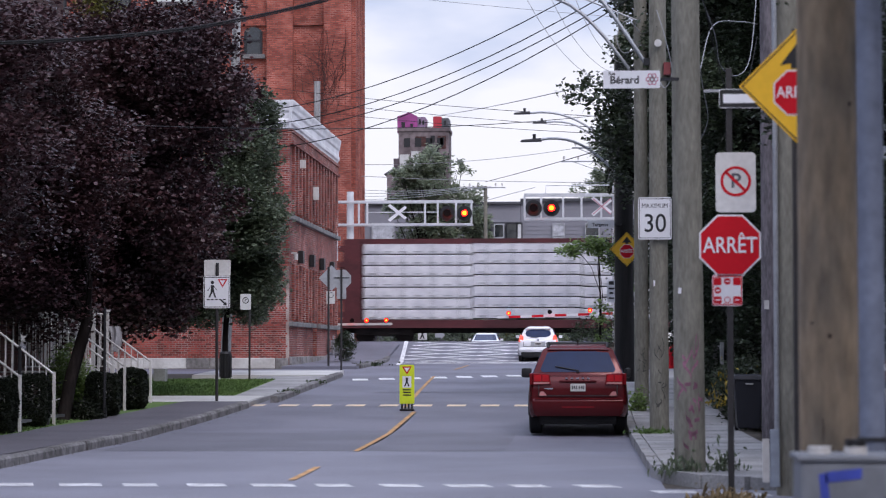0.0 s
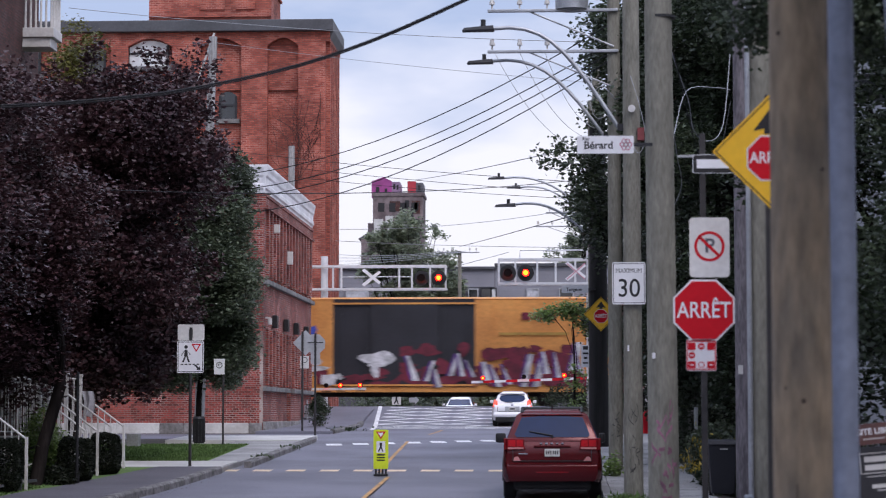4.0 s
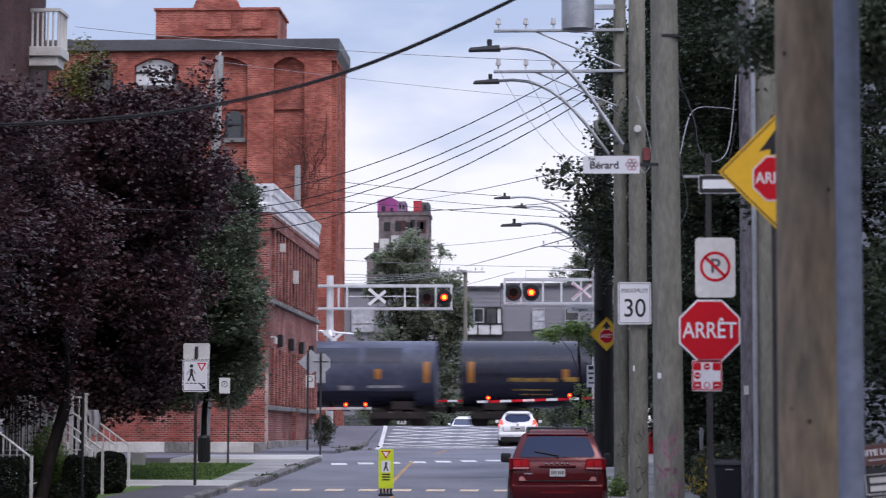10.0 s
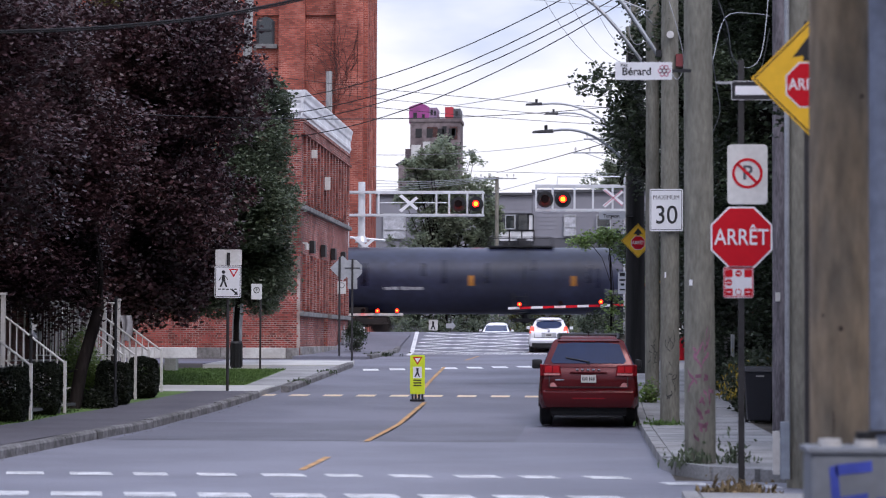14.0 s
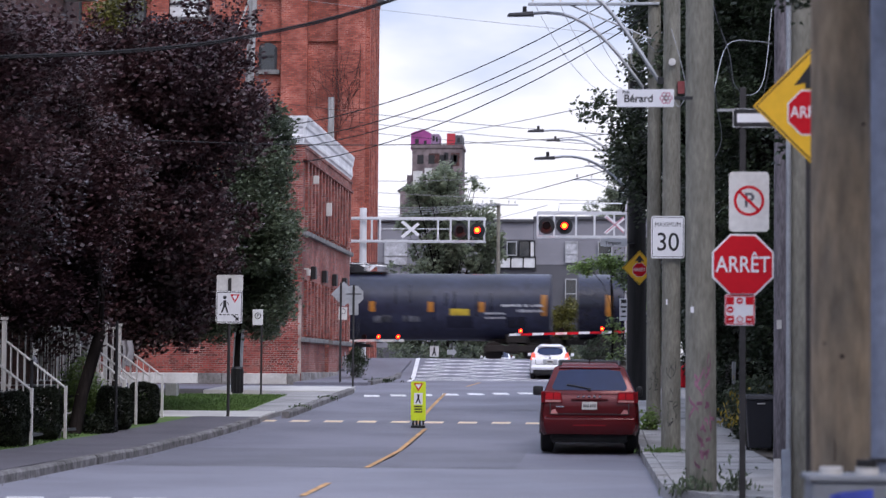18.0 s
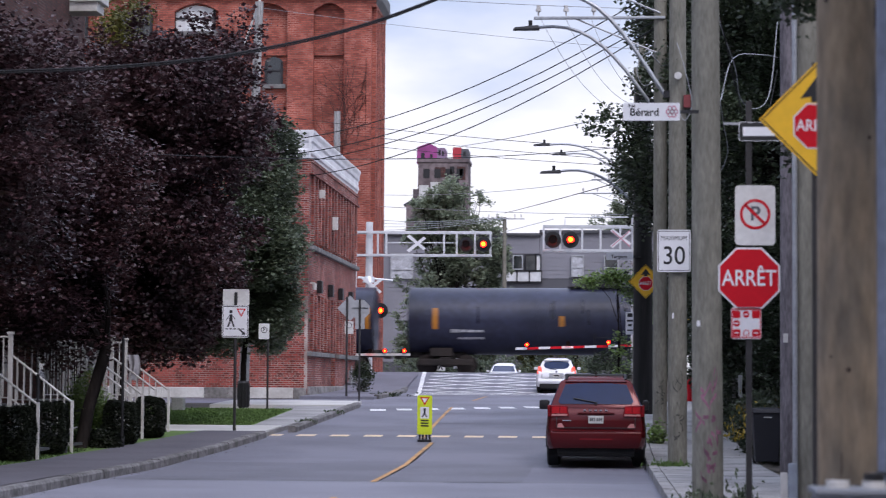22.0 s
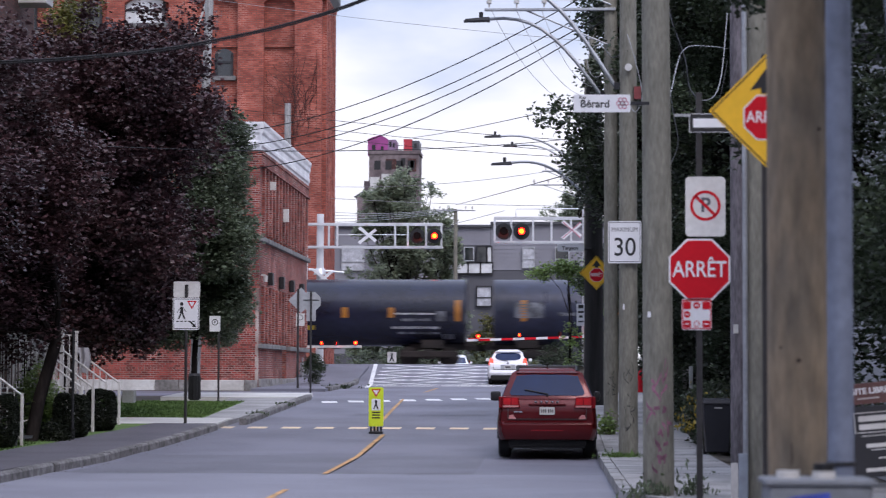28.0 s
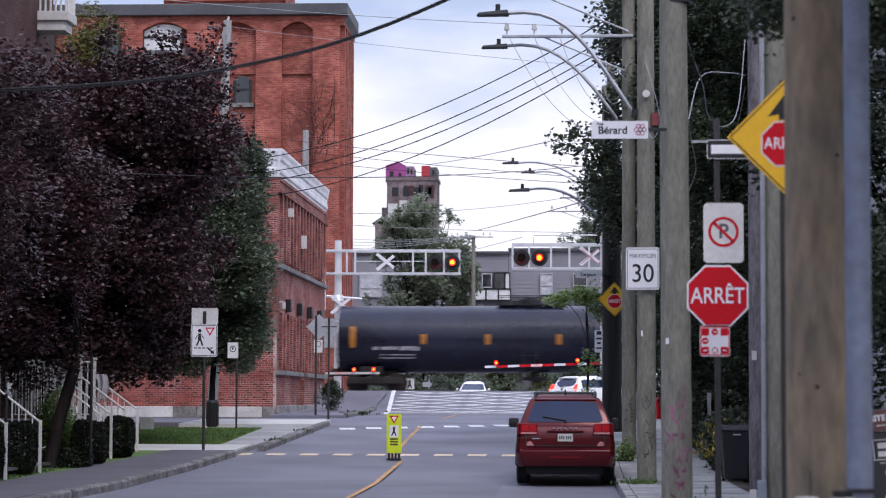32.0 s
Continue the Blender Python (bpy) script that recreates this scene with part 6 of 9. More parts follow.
zb = land(49.5) + 0.1
crossarm(P_THREE, -1.45, 1.4, 9.5 - zb, (-1.35, -0.75, -0.15), 1.30)
crossarm(P_THREE, -1.45, 1.4, 10.4 - zb, (-1.35, -0.75, -0.15, 0.5), 1.30)
P_FAR = [pole("utility_pole", "slender far wooden pole with cross-arm", x, y, 0.15, 0.11, h, WOOD) for x, y, h in ((1.7, 97.0, 11.5), (1.9, 112.0, 12.0), (-5.83, 140.0, 10.5))]
crossarm(P_FAR[0], -0.35, 1.75, 8.4, (-0.2, 0.4), 1.7)
crossarm(P_FAR[1], -0.95, 2.0, 9.1, (-0.8, -0.1), 1.9)
crossarm(P_FAR[2], -7.0, -4.6, 10.4, (-6.8, -6.3, -5.2, -4.8), -5.83)
P_LEFT = pole("utility_pole", "pale weathered wooden pole rising behind the purple tree", -11.02, 70.3, 0.16, 0.13, 12.5, WOOD_PALE, lean=(0.37, 0))
part("stay", Geo().tube((0.39, 0.1, 12.64), (-0.87, 0.1, 8.93), 0.035, n=8), OFFWHITE, P_LEFT, "pale slanting stay")
pole("utility_pole", "pale stub pole beside the mill", -13.3, 114.5, 0.2, 0.16, 13.6, WOOD_PALE)


def wire(label, a, b, sag, r, mat, n=14):
    pts = []
    for i in range(n + 1):
        t = i / n
        pts.append(tuple(a[k] + (b[k] - a[k]) * t - (4 * sag * t * (1 - t) if k == 2 else 0) for k in range(3)))
    return solo("overhead_wire", Geo().pipe(pts, r, 5), mat, label, "wire", "overhead wires")


for a, b, sag in (((1.2, 49.5, 10.10), (-10.64, 70.2, 8.97), 0.71), ((1.2, 49.5, 9.70), (-10.70, 70.2, 8.53), 0.74), ((1.2, 49.5, 9.46), (-10.70, 70.2, 8.25), 0.72), ((1.2, 49.5, 9.30), (-10.70, 70.2, 7.79), 0.80)):
    wire("black overhead cable slung across the street", a, b, sag, 0.0135, CABLE)


def smooth(pts, n=5):
    """A rounder line through the same points."""
    ps = [Vector(p) for p in pts]
    out = []
    for i in range(len(ps) - 1):
        a, b, c, d = ps[max(i - 1, 0)], ps[i], ps[i + 1], ps[min(i + 2, len(ps) - 1)]
        for k in range(n):
            t = k / n
            out.append(0.5 * (2 * b + (c - a) * t + (2 * a - 5 * b + 4 * c - d) * t * t + (3 * b - a - 3 * c + d) * t ** 3))
    return out + [ps[-1]]


for dz, r in ((0.0, 0.015), (-0.026, 0.010)):
    solo("overhead_wire", Geo().pipe(smooth([(-14.2, 30, 5.95 + dz), (-10.2, 29.4, 5.62 + dz), (-7.32, 28.94, 5.57 + dz), (-5.69, 28.68, 5.62 + dz), (-4.46, 28.49, 5.74 + dz), (-2.85, 28.24, 6.07 + dz), (-1.16, 27.98, 6.70 + dz), (1.30, 27.6, 7.85 + dz)]), r, 6), CABLE, "thick black cable bundle slung across the street", "wire", "overhead wires")
wire("thin dark service wire across the street", (-12.6, 40, 5.86), (1.45, 78, 9.72), 0.43, 0.0115, CABLE)
wire("pale thin wire high over the street", (-13.0, 60, 12.5), (4.0, 60, 11.38), 0.22, 0.009, CABLE_PALE)
wire("pale thin wire high over the street", (-16.0, 100, 18.29), (1.45, 78, 12.99), 0.11, 0.009, CABLE_PALE)
for a, b, sag in (((-16.8, 115.8, 15.2), (1.45, 78, 9.53), 0.14), ((-14.0, 115.8, 14.33), (1.5, 92, 10.52), 0.08), ((-14.0, 115.8, 13.87), (1.5, 92, 10.29), 0.12)):
    wire("dark wire crossing before the tower", a, b, sag, 0.012, CABLE)
wire("pale wire rising over the street", (-8.7, 140, 16.1), (1.3, 58, 8.59), 0.10, 0.017, CABLE_PALE)
wire("pale wire beyond the crossing", (-12.4, 122, 11.62), (1.9, 112, 11.89), 0.38, 0.014, CABLE_PALE)
wire("dark wire running down to the crossing", (-5.83, 140, 11.97), (1.3, 58, 6.90), 0.03, 0.016, CABLE)
wire("pale wire beyond the crossing", (-12.4, 120, 10.87), (2.0, 112, 9.82), 0.10, 0.014, CABLE_PALE)
for k in range(4):
    wire("pale wire beyond the crossing", (-6.8 + 0.45 * k, 140, 11.7), (-13.0, 118.0, 10.1 - 0.22 * k), 0.25, 0.014, CABLE_PALE)
# slack drops hanging between the cross-arms and the poles
for k in range(3):
    wire("slack pale drop wire below the cross-arms", (-1.30 + 0.55 * k, 49.3, 9.5), (0.9, 49.3, 7.3 + 0.25 * k), 0.55 - 0.1 * k, 0.006, CABLE_PALE)
# looped service wires by the poles
solo("service_wire", Geo().pipe(smooth([(1.38, 27.7, 6.95), (1.46, 29.6, 7.2), (1.6, 31, 6.6), (1.95, 33, 6.15), (2.15, 35, 5.95), (2.45, 36, 5.9), (2.75, 37, 6.3), (2.95, 38, 7.6)]), 0.008, 5), CABLE_PALE, "loose looped service wire between poles", "wire", "overhead wires")
solo("service_wire", Geo().pipe(smooth([(1.38, 27.7, 6.6), (1.46, 29.6, 6.8), (1.55, 31, 6.0), (1.72, 33, 5.6), (1.85, 35, 5.9), (2.1, 36, 6.7), (2.6, 37, 6.9), (2.95, 38, 7.0)]), 0.008, 5), CABLE_PALE, "loose looped service wire between poles", "wire", "overhead wires")
solo("service_wire", Geo().pipe(smooth([(1.36, 40.3, 7.6), (1.5, 40.2, 7.1), (1.62, 40.2, 6.5), (1.5, 40.2, 6.2), (1.37, 40.3, 6.4)]), 0.008, 5), CABLE_PALE, "loop of pale wire on the pole", "wire", "overhead wires")
solo("service_wire", Geo().pipe(smooth([(1.40, 27.7, 6.3), (1.5, 29.5, 6.5), (1.7, 31, 6.25), (2.0, 33, 5.7), (2.3, 35, 5.45), (2.7, 37, 5.9), (2.95, 38, 6.8)]), 0.007, 5), CABLE, "slack dark service wire between poles", "wire", "overhead wires")
solo("service_wire", Geo().pipe(smooth([(1.36, 27.6, 5.7), (1.45, 29.3, 5.85), (1.62, 31, 5.5), (1.78, 33, 5.35), (1.9, 34, 5.0), (1.8, 35, 4.7)]), 0.006, 5), CABLE_PALE, "short dangling end of service wire", "wire", "overhead wires")
solo("service_wire", Geo().pipe(smooth([(1.36, 49.3, 8.9), (1.15, 47, 8.3), (1.2, 44, 7.7), (1.36, 40.3, 7.3)]), 0.008, 5), CABLE, "slack dark service wire between poles", "wire", "overhead wires")
solo("service_wire", Geo().pipe(smooth([(1.36, 49.3, 8.2), (0.95, 49.2, 8.0), (0.8, 49.2, 8.35), (1.0, 49.2, 8.7), (1.3, 49.3, 8.5)]), 0.008, 5), CABLE_PALE, "loop of pale wire on the pole", "wire", "overhead wires")
wire("pale thin wire between the poles", (1.30, 27.5, 7.4), (3.1, 38, 9.4), 0.05, 0.01, CABLE_PALE)
# hardware on the poles
part("fuse_cap", Geo().tube((0, -0.2, 6.9), (0, -0.24, 6.9), 0.065, n=16), OFFWHITE, P_TWO, "round white cap")
part("cable_box", Geo().box(0.1, 0.22, -0.2, 0.0, 6.34, 6.56), DOOR_RED, P_TWO, "small red box")
part("band", Geo().tube((0, 0, 6.28), (0, 0, 6.31), 0.178, n=18), DARK_STEEL, P_MID, "steel band")
part("tag", Geo().box(-0.14, -0.10, -0.19, -0.17, 2.15, 2.22), WHITE, P_MID)
part("tag", Geo().box(-0.10, -0.07, -0.20, -0.18, 2.6, 2.7), WHITE, P_TWO)
part("tag", Geo().box(-0.13, -0.05, -0.18, -0.16, 2.15, 2.30), OFFWHITE, P_BACK)
part("band", Geo().tube((0, 0, 1.0), (0, 0, 1.02), 0.08, n=16), DARK_STEEL, P_METAL)


def scrawl(pole_thing, r, z0, z1, mat, seed, n, w=0.012):
    """Sprayed strokes wrapped round the street side of a pole."""
    rng = random.Random(seed)
    for k in range(n):
        a0, z = rng.uniform(-2.1, -1.0), rng.uniform(z0, z1)
        da, dz = rng.uniform(-0.5, 0.5), rng.uniform(-0.22, 0.22)
        bow = rng.uniform(-0.3, 0.3)
        rings = []
        for i in range(6):
            t = i / 5
            a, zz = a0 + da * t + bow * math.sin(math.pi * t), z + dz * t
            rings.append([((r + o) * math.cos(a), (r + o) * math.sin(a), zz + s) for o, s in ((0.004, -w), (0.004, w), (-0.004, w), (-0.004, -w))])
        part("spray_stroke", Geo().loft(rings), mat, pole_thing)


scrawl(P_MID, 0.186, 0.40, 1.45, material("faded_magenta_spray", (0.36, 0.16, 0.23), 0.8, 0, 0.3, 20, 4, 0), 3, 26, 0.022)
scrawl(P_TWO, 0.170, 0.6, 1.6, INK, 5, 16, 0.008)
scrawl(P_THREE, 0.155, 0.5, 1.3, INK, 6, 12, 0.008)

# knots and splits in the near pole
rng = random.Random(21)
for k in range(6):
    a, z = rng.uniform(-2.8, -0.4), rng.uniform(0.6, 5.0)
    part("knot", Geo().tube((0.168 * math.cos(a), 0.168 * math.sin(a), z), (0.176 * math.cos(a), 0.176 * math.sin(a), z), 0.012 * rng.uniform(0.6, 1.3), n=9), material("dark_knot", (0.05, 0.035, 0.025), 0.9) if k == 0 else bpy.data.materials["dark_knot"], P_NEAR)
for k in range(4):
    a, z = rng.uniform(-2.7, -0.5), rng.uniform(0.3, 4.6)
    h = rng.uniform(0.05, 0.14)
    part("split", Geo().box(0.171 * math.cos(a) - 0.003, 0.171 * math.cos(a) + 0.003, 0.171 * math.sin(a) - 0.003, 0.171 * math.sin(a) + 0.003, z, z + h), bpy.data.materials["dark_knot"], P_NEAR)

# ---- small signs by the crossing ----
s = thing("street_name_sign", "small white street name plate on the dark pole", "street sign", at=pose(0.55, 61.6, 4.98))
part("plate", Geo().prism(rounded(0.72, 0.2, 0.015), -0.01, 0.01, "y"), WHITE, s)
lettering("lettering", "Turgeon", 0.125, INK, s, pose(-0.02, -0.0115, -0.01))
part("bracket", Geo().box(0.36, 0.56, -0.01, 0.3, -0.02, 0.02), DARK_STEEL, s)
s = thing("crossing_plate", "white plate with dark bars and red-edged blade", "road sign", at=pose(0.85, 63.5, 0.7))
part("post", Geo().tube((0.16, 0.02, 0), (0.16, 0.02, 3.2), 0.03), POST, s)
p = part("plate", Geo().prism(rounded(0.24, 0.62, 0.02, 2.52), -0.03, -0.02, "y"), WHITE, s)
for i, (w, h) in enumerate(((0.14, 0.1), (0.16, 0.05), (0.1, 0.06), (0.15, 0.04))):
    part("text_bar", Geo().box(-w / 2, w / 2, -0.034, -0.0305, 2.70 - 0.13 * i, 2.70 - 0.13 * i + h), INK, p)
part("blade", Geo().prism([(0.12, 2.5), (0.18, 2.6), (0.34, 2.35), (0.28, 2.25)], -0.04, -0.032, "y"), SIGN_RED, s)
part("blade", Geo().prism([(0.14, 2.24), (0.20, 2.16), (0.34, 2.46), (0.28, 2.54)], -0.05, -0.042, "y"), SIGN_RED, s)
s = thing("signal_mast", "silver signal mast with small amber and red lamps", "crossing signal", at=pose(3.87, 99.2, 1.66))
part("mast", Geo().tube((0.1, 0, 0), (0.1, 0, 4.2), 0.07), SILVER, s)
part("amber_lamp", Geo().tube((0, -0.1, 3.45), (0, -0.2, 3.45), 0.14, n=14), LAMP_AMBER, s)
part("red_lamp", Geo().tube((0, -0.1, 3.0), (0, -0.2, 3.0), 0.12, n=14), LAMP_RED, s)
part("backplate", Geo().box(-0.2, 0.2, -0.1, -0.05, 2.75, 3.75), BLACK, s, bevel=0.04)
# beyond the tracks
s = thing("pedestrian_sign", "white walking sign beyond the tracks", "road sign", at=pose(-8.06, 116.0, 1.4))
part("post", Geo().tube((0, 0.03, 0), (0, 0.03, 1.4), 0.03), POST, s)
p = part("plate", Geo().prism(rounded(0.46, 0.54, 0.03, 1.0), -0.01, 0, "y"), OFFWHITE, s)
part("figure", Geo().prism([(-0.05, 1.2), (0.05, 1.2), (0.04, 1.0), (0.12, 0.78), (0.06, 0.78), (0.0, 0.92), (-0.08, 0.78), (-0.14, 0.78), (-0.05, 1.0)], -0.0145, -0.0105, "y"), INK, p)
s = thing("arrow_sign", "grey arrow-shaped sign back beyond the tracks", "road sign", at=pose(-7.22, 117.0, 1.4))
part("post", Geo().tube((0, 0.03, 0), (0, 0.03, 1.5), 0.03), POST, s)
part("plate", Geo().prism([(-0.25, 0.85), (0.05, 0.85), (0.05, 0.75), (0.25, 0.98), (0.05, 1.2), (0.05, 1.1), (-0.25, 1.1)], -0.01, 0, "y"), SIGN_BACK, s)

# ---- the near corner ----
b = thing("utility_box", "grey utility box with blue sprayed letters", "utility box", at=pose(1.27, 11.0, 0.13))
part("case", Geo().box(-0.245, 0.245, -0.2, 0.2, 0, 0.92), UTIL_GREY, b, bevel=0.025)
part("lid", Geo().box(-0.26, 0.26, -0.215, 0.215, 0.92, 0.95), UTIL_GREY, b, bevel=0.012)
part("knob", Geo().tube((-0.14, -0.05, 0.95), (-0.14, -0.05, 0.985), 0.055, n=16), OFFWHITE, b, smooth=True)
k = part("knob", Geo().tube((0.03, -0.05, 0.95), (0.03, -0.05, 0.985), 0.055, n=16), OFFWHITE, b, smooth=True)
part("knob_cap", Geo().tube((0.03, -0.05, 0.985), (0.03, -0.05, 1.02), 0.05, n=16), BLACK, k, smooth=True)
for pts in ([(-0.16, 0.86), (-0.12, 0.87), (-0.09, 0.5), (-0.13, 0.5)], [(-0.13, 0.87), (0.04, 0.89), (0.04, 0.84), (-0.13, 0.82)], [(-0.11, 0.72), (0.02, 0.74), (0.02, 0.69), (-0.11, 0.67)], [(0.0, 0.5), (0.04, 0.5), (0.09, 0.72), (0.06, 0.72)], [(0.07, 0.72), (0.10, 0.72), (0.14, 0.5), (0.10, 0.5)]):
    part("sprayed_stroke", Geo().prism(pts, -0.203, -0.2005, "y"), G_BLUE, b)
for x, y, lean, zg, r in ((1.795, 10.8, 0.063, 1.77, 0.024), (1.665, 9.8, 0.039, 2.12, 0.02)):
    w = thing("guy_wire", "steel guy wire with a cream plastic guard", "guy wire", "guy wires", at=pose(x, y, 0.13))
    part("strand", Geo().tube((0, 0, 0), (-lean * 9, 0, 9), r * 0.55, n=8), BLUE_STEEL, w)
    part("guard", Geo().tube((0, 0, 0), (-lean * zg, 0, zg), 0.04, 0.034, 12), material("cream_guard_plastic", (0.62, 0.55, 0.36), 0.5, 0, 0.05) if "cream_guard_plastic" not in bpy.data.materials else bpy.data.materials["cream_guard_plastic"], w, smooth=True)
s = thing("estate_sign", "charcoal estate sign with brown open-house rider", "sign", at=pose(3.05, 21.0, 0.1))
part("post", Geo().box(-0.28, -0.25, 0, 0.03, 0, 1.3), DARK_STEEL, s)
part("post", Geo().box(0.25, 0.28, 0, 0.03, 0, 1.3), DARK_STEEL, s)
rd = part("rider", Geo().box(-0.27, 0.27, -0.02, 0, 1.22, 1.41), BROWN_BOARD, s, "brown open-house board", at=pose(0, 0, 0, 0, -6))
lettering("lettering", "VISITE LIBRE", 0.075, WHITE, rd, pose(-0.03, -0.0215, 1.335))
part("text_bar", Geo().box(-0.12, 0.08, -0.0235, -0.0205, 1.265, 1.275), OFFWHITE, rd)
bd = part("board", Geo().box(-0.24, 0.27, -0.02, 0, 0.55, 1.2), CHARCOAL, s, "charcoal board with white bars", at=pose(0, 0, 0, 0, -5))
for x0, x1, z0, z1 in ((-0.19, 0.17, 1.135, 1.143), (-0.19, 0.17, 0.955, 0.963), (-0.19, -0.183, 0.955, 1.143), (0.163, 0.17, 0.955, 1.143), (-0.15, 0.13, 1.06, 1.11), (-0.15, 0.13, 0.985, 1.035), (-0.14, 0.16, 0.925, 0.932), (-0.10, 0.16, 0.82, 0.855), (-0.06, 0.14, 0.795, 0.803), (0.0, 0.10, 0.715, 0.728), (-0.12, 0.18, 0.60, 0.635)):
    part("text_bar", Geo().box(x0, x1, -0.0235, -0.0205, z0, z1), OFFWHITE, bd)
b = thing("wheeled_bin", "dark grey wheeled bin standing on the footway", "bin", at=pose(2.97, 41.0, 0.13))
part("body", Geo().loft([[(-0.20, -0.22, 0.06), (0.20, -0.22, 0.06), (0.20, 0.22, 0.06), (-0.20, 0.22, 0.06)], [(-0.25, -0.27, 0.92), (0.25, -0.27, 0.92), (0.25, 0.27, 0.92), (-0.25, 0.27, 0.92)]]), BIN_BLUE, b, bevel=0.02)
part("lid", Geo().loft([[(-0.27, -0.3, 0.92), (0.27, -0.3, 0.92), (0.27, 0.3, 0.92), (-0.27, 0.3, 0.92)], [(-0.24, -0.27, 1.0), (0.24, -0.27, 1.0), (0.24, 0.27, 1.02), (-0.24, 0.27, 1.02)]]), BIN_BLUE, b, bevel=0.015)
part("label_bar", Geo().box(-0.06, 0.08, -0.30, -0.272, 0.84, 0.86), OFFWHITE, b)
for s_ in (-1, 1):
    part("wheel", Geo().tube((s_ * 0.16, 0.22, 0.09), (s_ * 0.22, 0.22, 0.09), 0.09, n=14), RUBBER, b)
h = thing("fire_hydrant", "red fire hydrant beside the footway", "hydrant", at=pose(3.03, 76.0, 0.98))
part("barrel", Geo().tube((0, 0, 0), (0, 0, 0.6), 0.12, n=14), SIGN_RED, h, smooth=True)
part("bonnet", Geo().tube((0, 0, 0.6), (0, 0, 0.78), 0.15, 0.05, 14), SIGN_RED, h, smooth=True)
part("outlet", Geo().tube((-0.2, 0, 0.45), (0.2, 0, 0.45), 0.06, n=10), SIGN_RED, h)
part("flange", Geo().tube((0, 0, 0), (0, 0, 0.05), 0.18, n=14), SIGN_RED, h)

# the garden side: a pale house, a fence and a dark screen of trees
b = thing("grey_house", "pale grey rendered house behind the trees", "house")
part("wall", Geo().box(5.0, 14, 33.0, 45, 0, 8.5), material("pale_grey_render", (0.36, 0.37, 0.40), 0.85, 0, 0.06, 20, 0.8, 0.1), b)
part("eave", Geo().box(4.3, 14, 32.3, 33.0, 6.1, 6.4), ROOF_DARK, b)
w = part("window", Geo().box(5.9, 7.0, 32.96, 32.99, 3.5, 5.2), WINDOW, b)
part("window_frame", Geo().box(5.8, 5.9, 32.9, 32.98, 3.4, 5.3).box(7.0, 7.1, 32.9, 32.98, 3.4, 5.3), OFFWHITE, w)
tree("screen_tree", "tall dense dark tree closing the garden", pose(5.0, 72.0, 0.8), [(0, 0, 0, 0.25), (0, 0, 3, 0.22), (0, 0, 6, 0.16)], lobed(61, 60, 3.6, 2.6, 1.0, 14.0, 1.2), 100000, 0.13, LEAF_DARK, 61)
tree("screen_tree", "dense dark tree beside the footway", pose(3.9, 51.0, 0.4), [(0, 0, 0, 0.2), (0, 0, 3, 0.18), (0, 0, 6, 0.14)], lobed(62, 50, 2.0, 2.4, 1.2, 13.0, 0.95), 85000, 0.115, LEAF_MID, 62, lie=1.0)
# the eight lobes far from the trunk are unseen, added to shade the near pole
CORNER_TREE = tree("screen_tree", "dark leafy corner tree, with unseen foliage added as shade", pose(4.6, 23.5, 0.1), [(0, 0, 0, 0.15), (0, 0, 2, 0.12), (0, 0, 4, 0.1)], lobed(63, 50, 1.5, 1.4, 1.0, 6.2, 0.6, 0.1) + [(-3.6 + 0.95 * (i % 4), -13.4 + 1.5 * (i // 4), 6.5 + 0.4 * math.sin(2.3 * i), 0.9, 0.9, 0.6) for i in range(8)], 80000, 0.085, LEAF_DARK, 63)
ob = hedge("branch", "dark leafy branch hanging over the corner", pose(-2.3, -4.0, 4.65), [(0.6, 0.8, 0.5, 0.5, 0.8, 0.3), (1.2, 1.8, 0.5, 0.5, 0.8, 0.3), (0, 0, 0.2, 0.9, 0.6, 0.32), (0.7, 0.3, 0.3, 0.7, 0.6, 0.4), (-0.3, 0, 0.35, 0.6, 0.5, 0.25)], 12000, 0.06, LEAF_DARK, 64)
ob.parent = CORNER_TREE
del ob["category"]

# plain unseen houses added behind and beside the camera, to block the low sky
for x0, x1, y0, y1, h, lab in ((-24, -15, -26, 12, 9.5, "unseen brown brick terrace added along the street behind"), (9, 18, -26, 12, 9.0, "unseen brown brick terrace added facing the side street"), (-22, 16, -46, -32, 10.0, "unseen brick terrace added to close the street behind"), (14.5, 22, 18, 60, 8.0, "unseen brown brick terrace added behind the gardens")):
    b = thing("unseen_terrace", lab, "house", "row houses")
    part("wall", Geo().box(x0, x1, y0, y1, -0.2, h), BRICK_DARK, b)
    part("cornice", Geo().box(x0 - 0.2, x1 + 0.2, y0 - 0.2, y1 + 0.2, h, h + 0.4), OFFWHITE, b)

tr = part("transformer", Geo().tube((-0.91, -0.1, 10.05), (-0.91, -0.1, 11.2), 0.36, n=20), GALV, P_THREE, "pale grey pole transformer", smooth=True)
part("hanger", Geo().box(-0.6, -0.1, -0.14, -0.06, 10.5, 10.6), GALV, tr)
part("hanger", Geo().box(-0.6, -0.1, -0.14, -0.06, 11.0, 11.1), GALV, tr)
# dead leaves and grit in the gutter
rng = np.random.default_rng(91)
yy = rng.uniform(24, 49, 90)
xx = -7.86 + np.clip((yy - 42) * 0.05, 0, 0.4) + 0.12 + np.abs(rng.normal(size=90)) * 0.12
ob = new("leaf_litter", leaf_mesh("leaf_litter", np.column_stack([xx, yy, [land(y) + 0.008 for y in yy]]), 0.022, LITTER, 91, 0.15))
tagged(ob, "dead leaves and grit along the gutter", "leaf litter", kind="stuff")

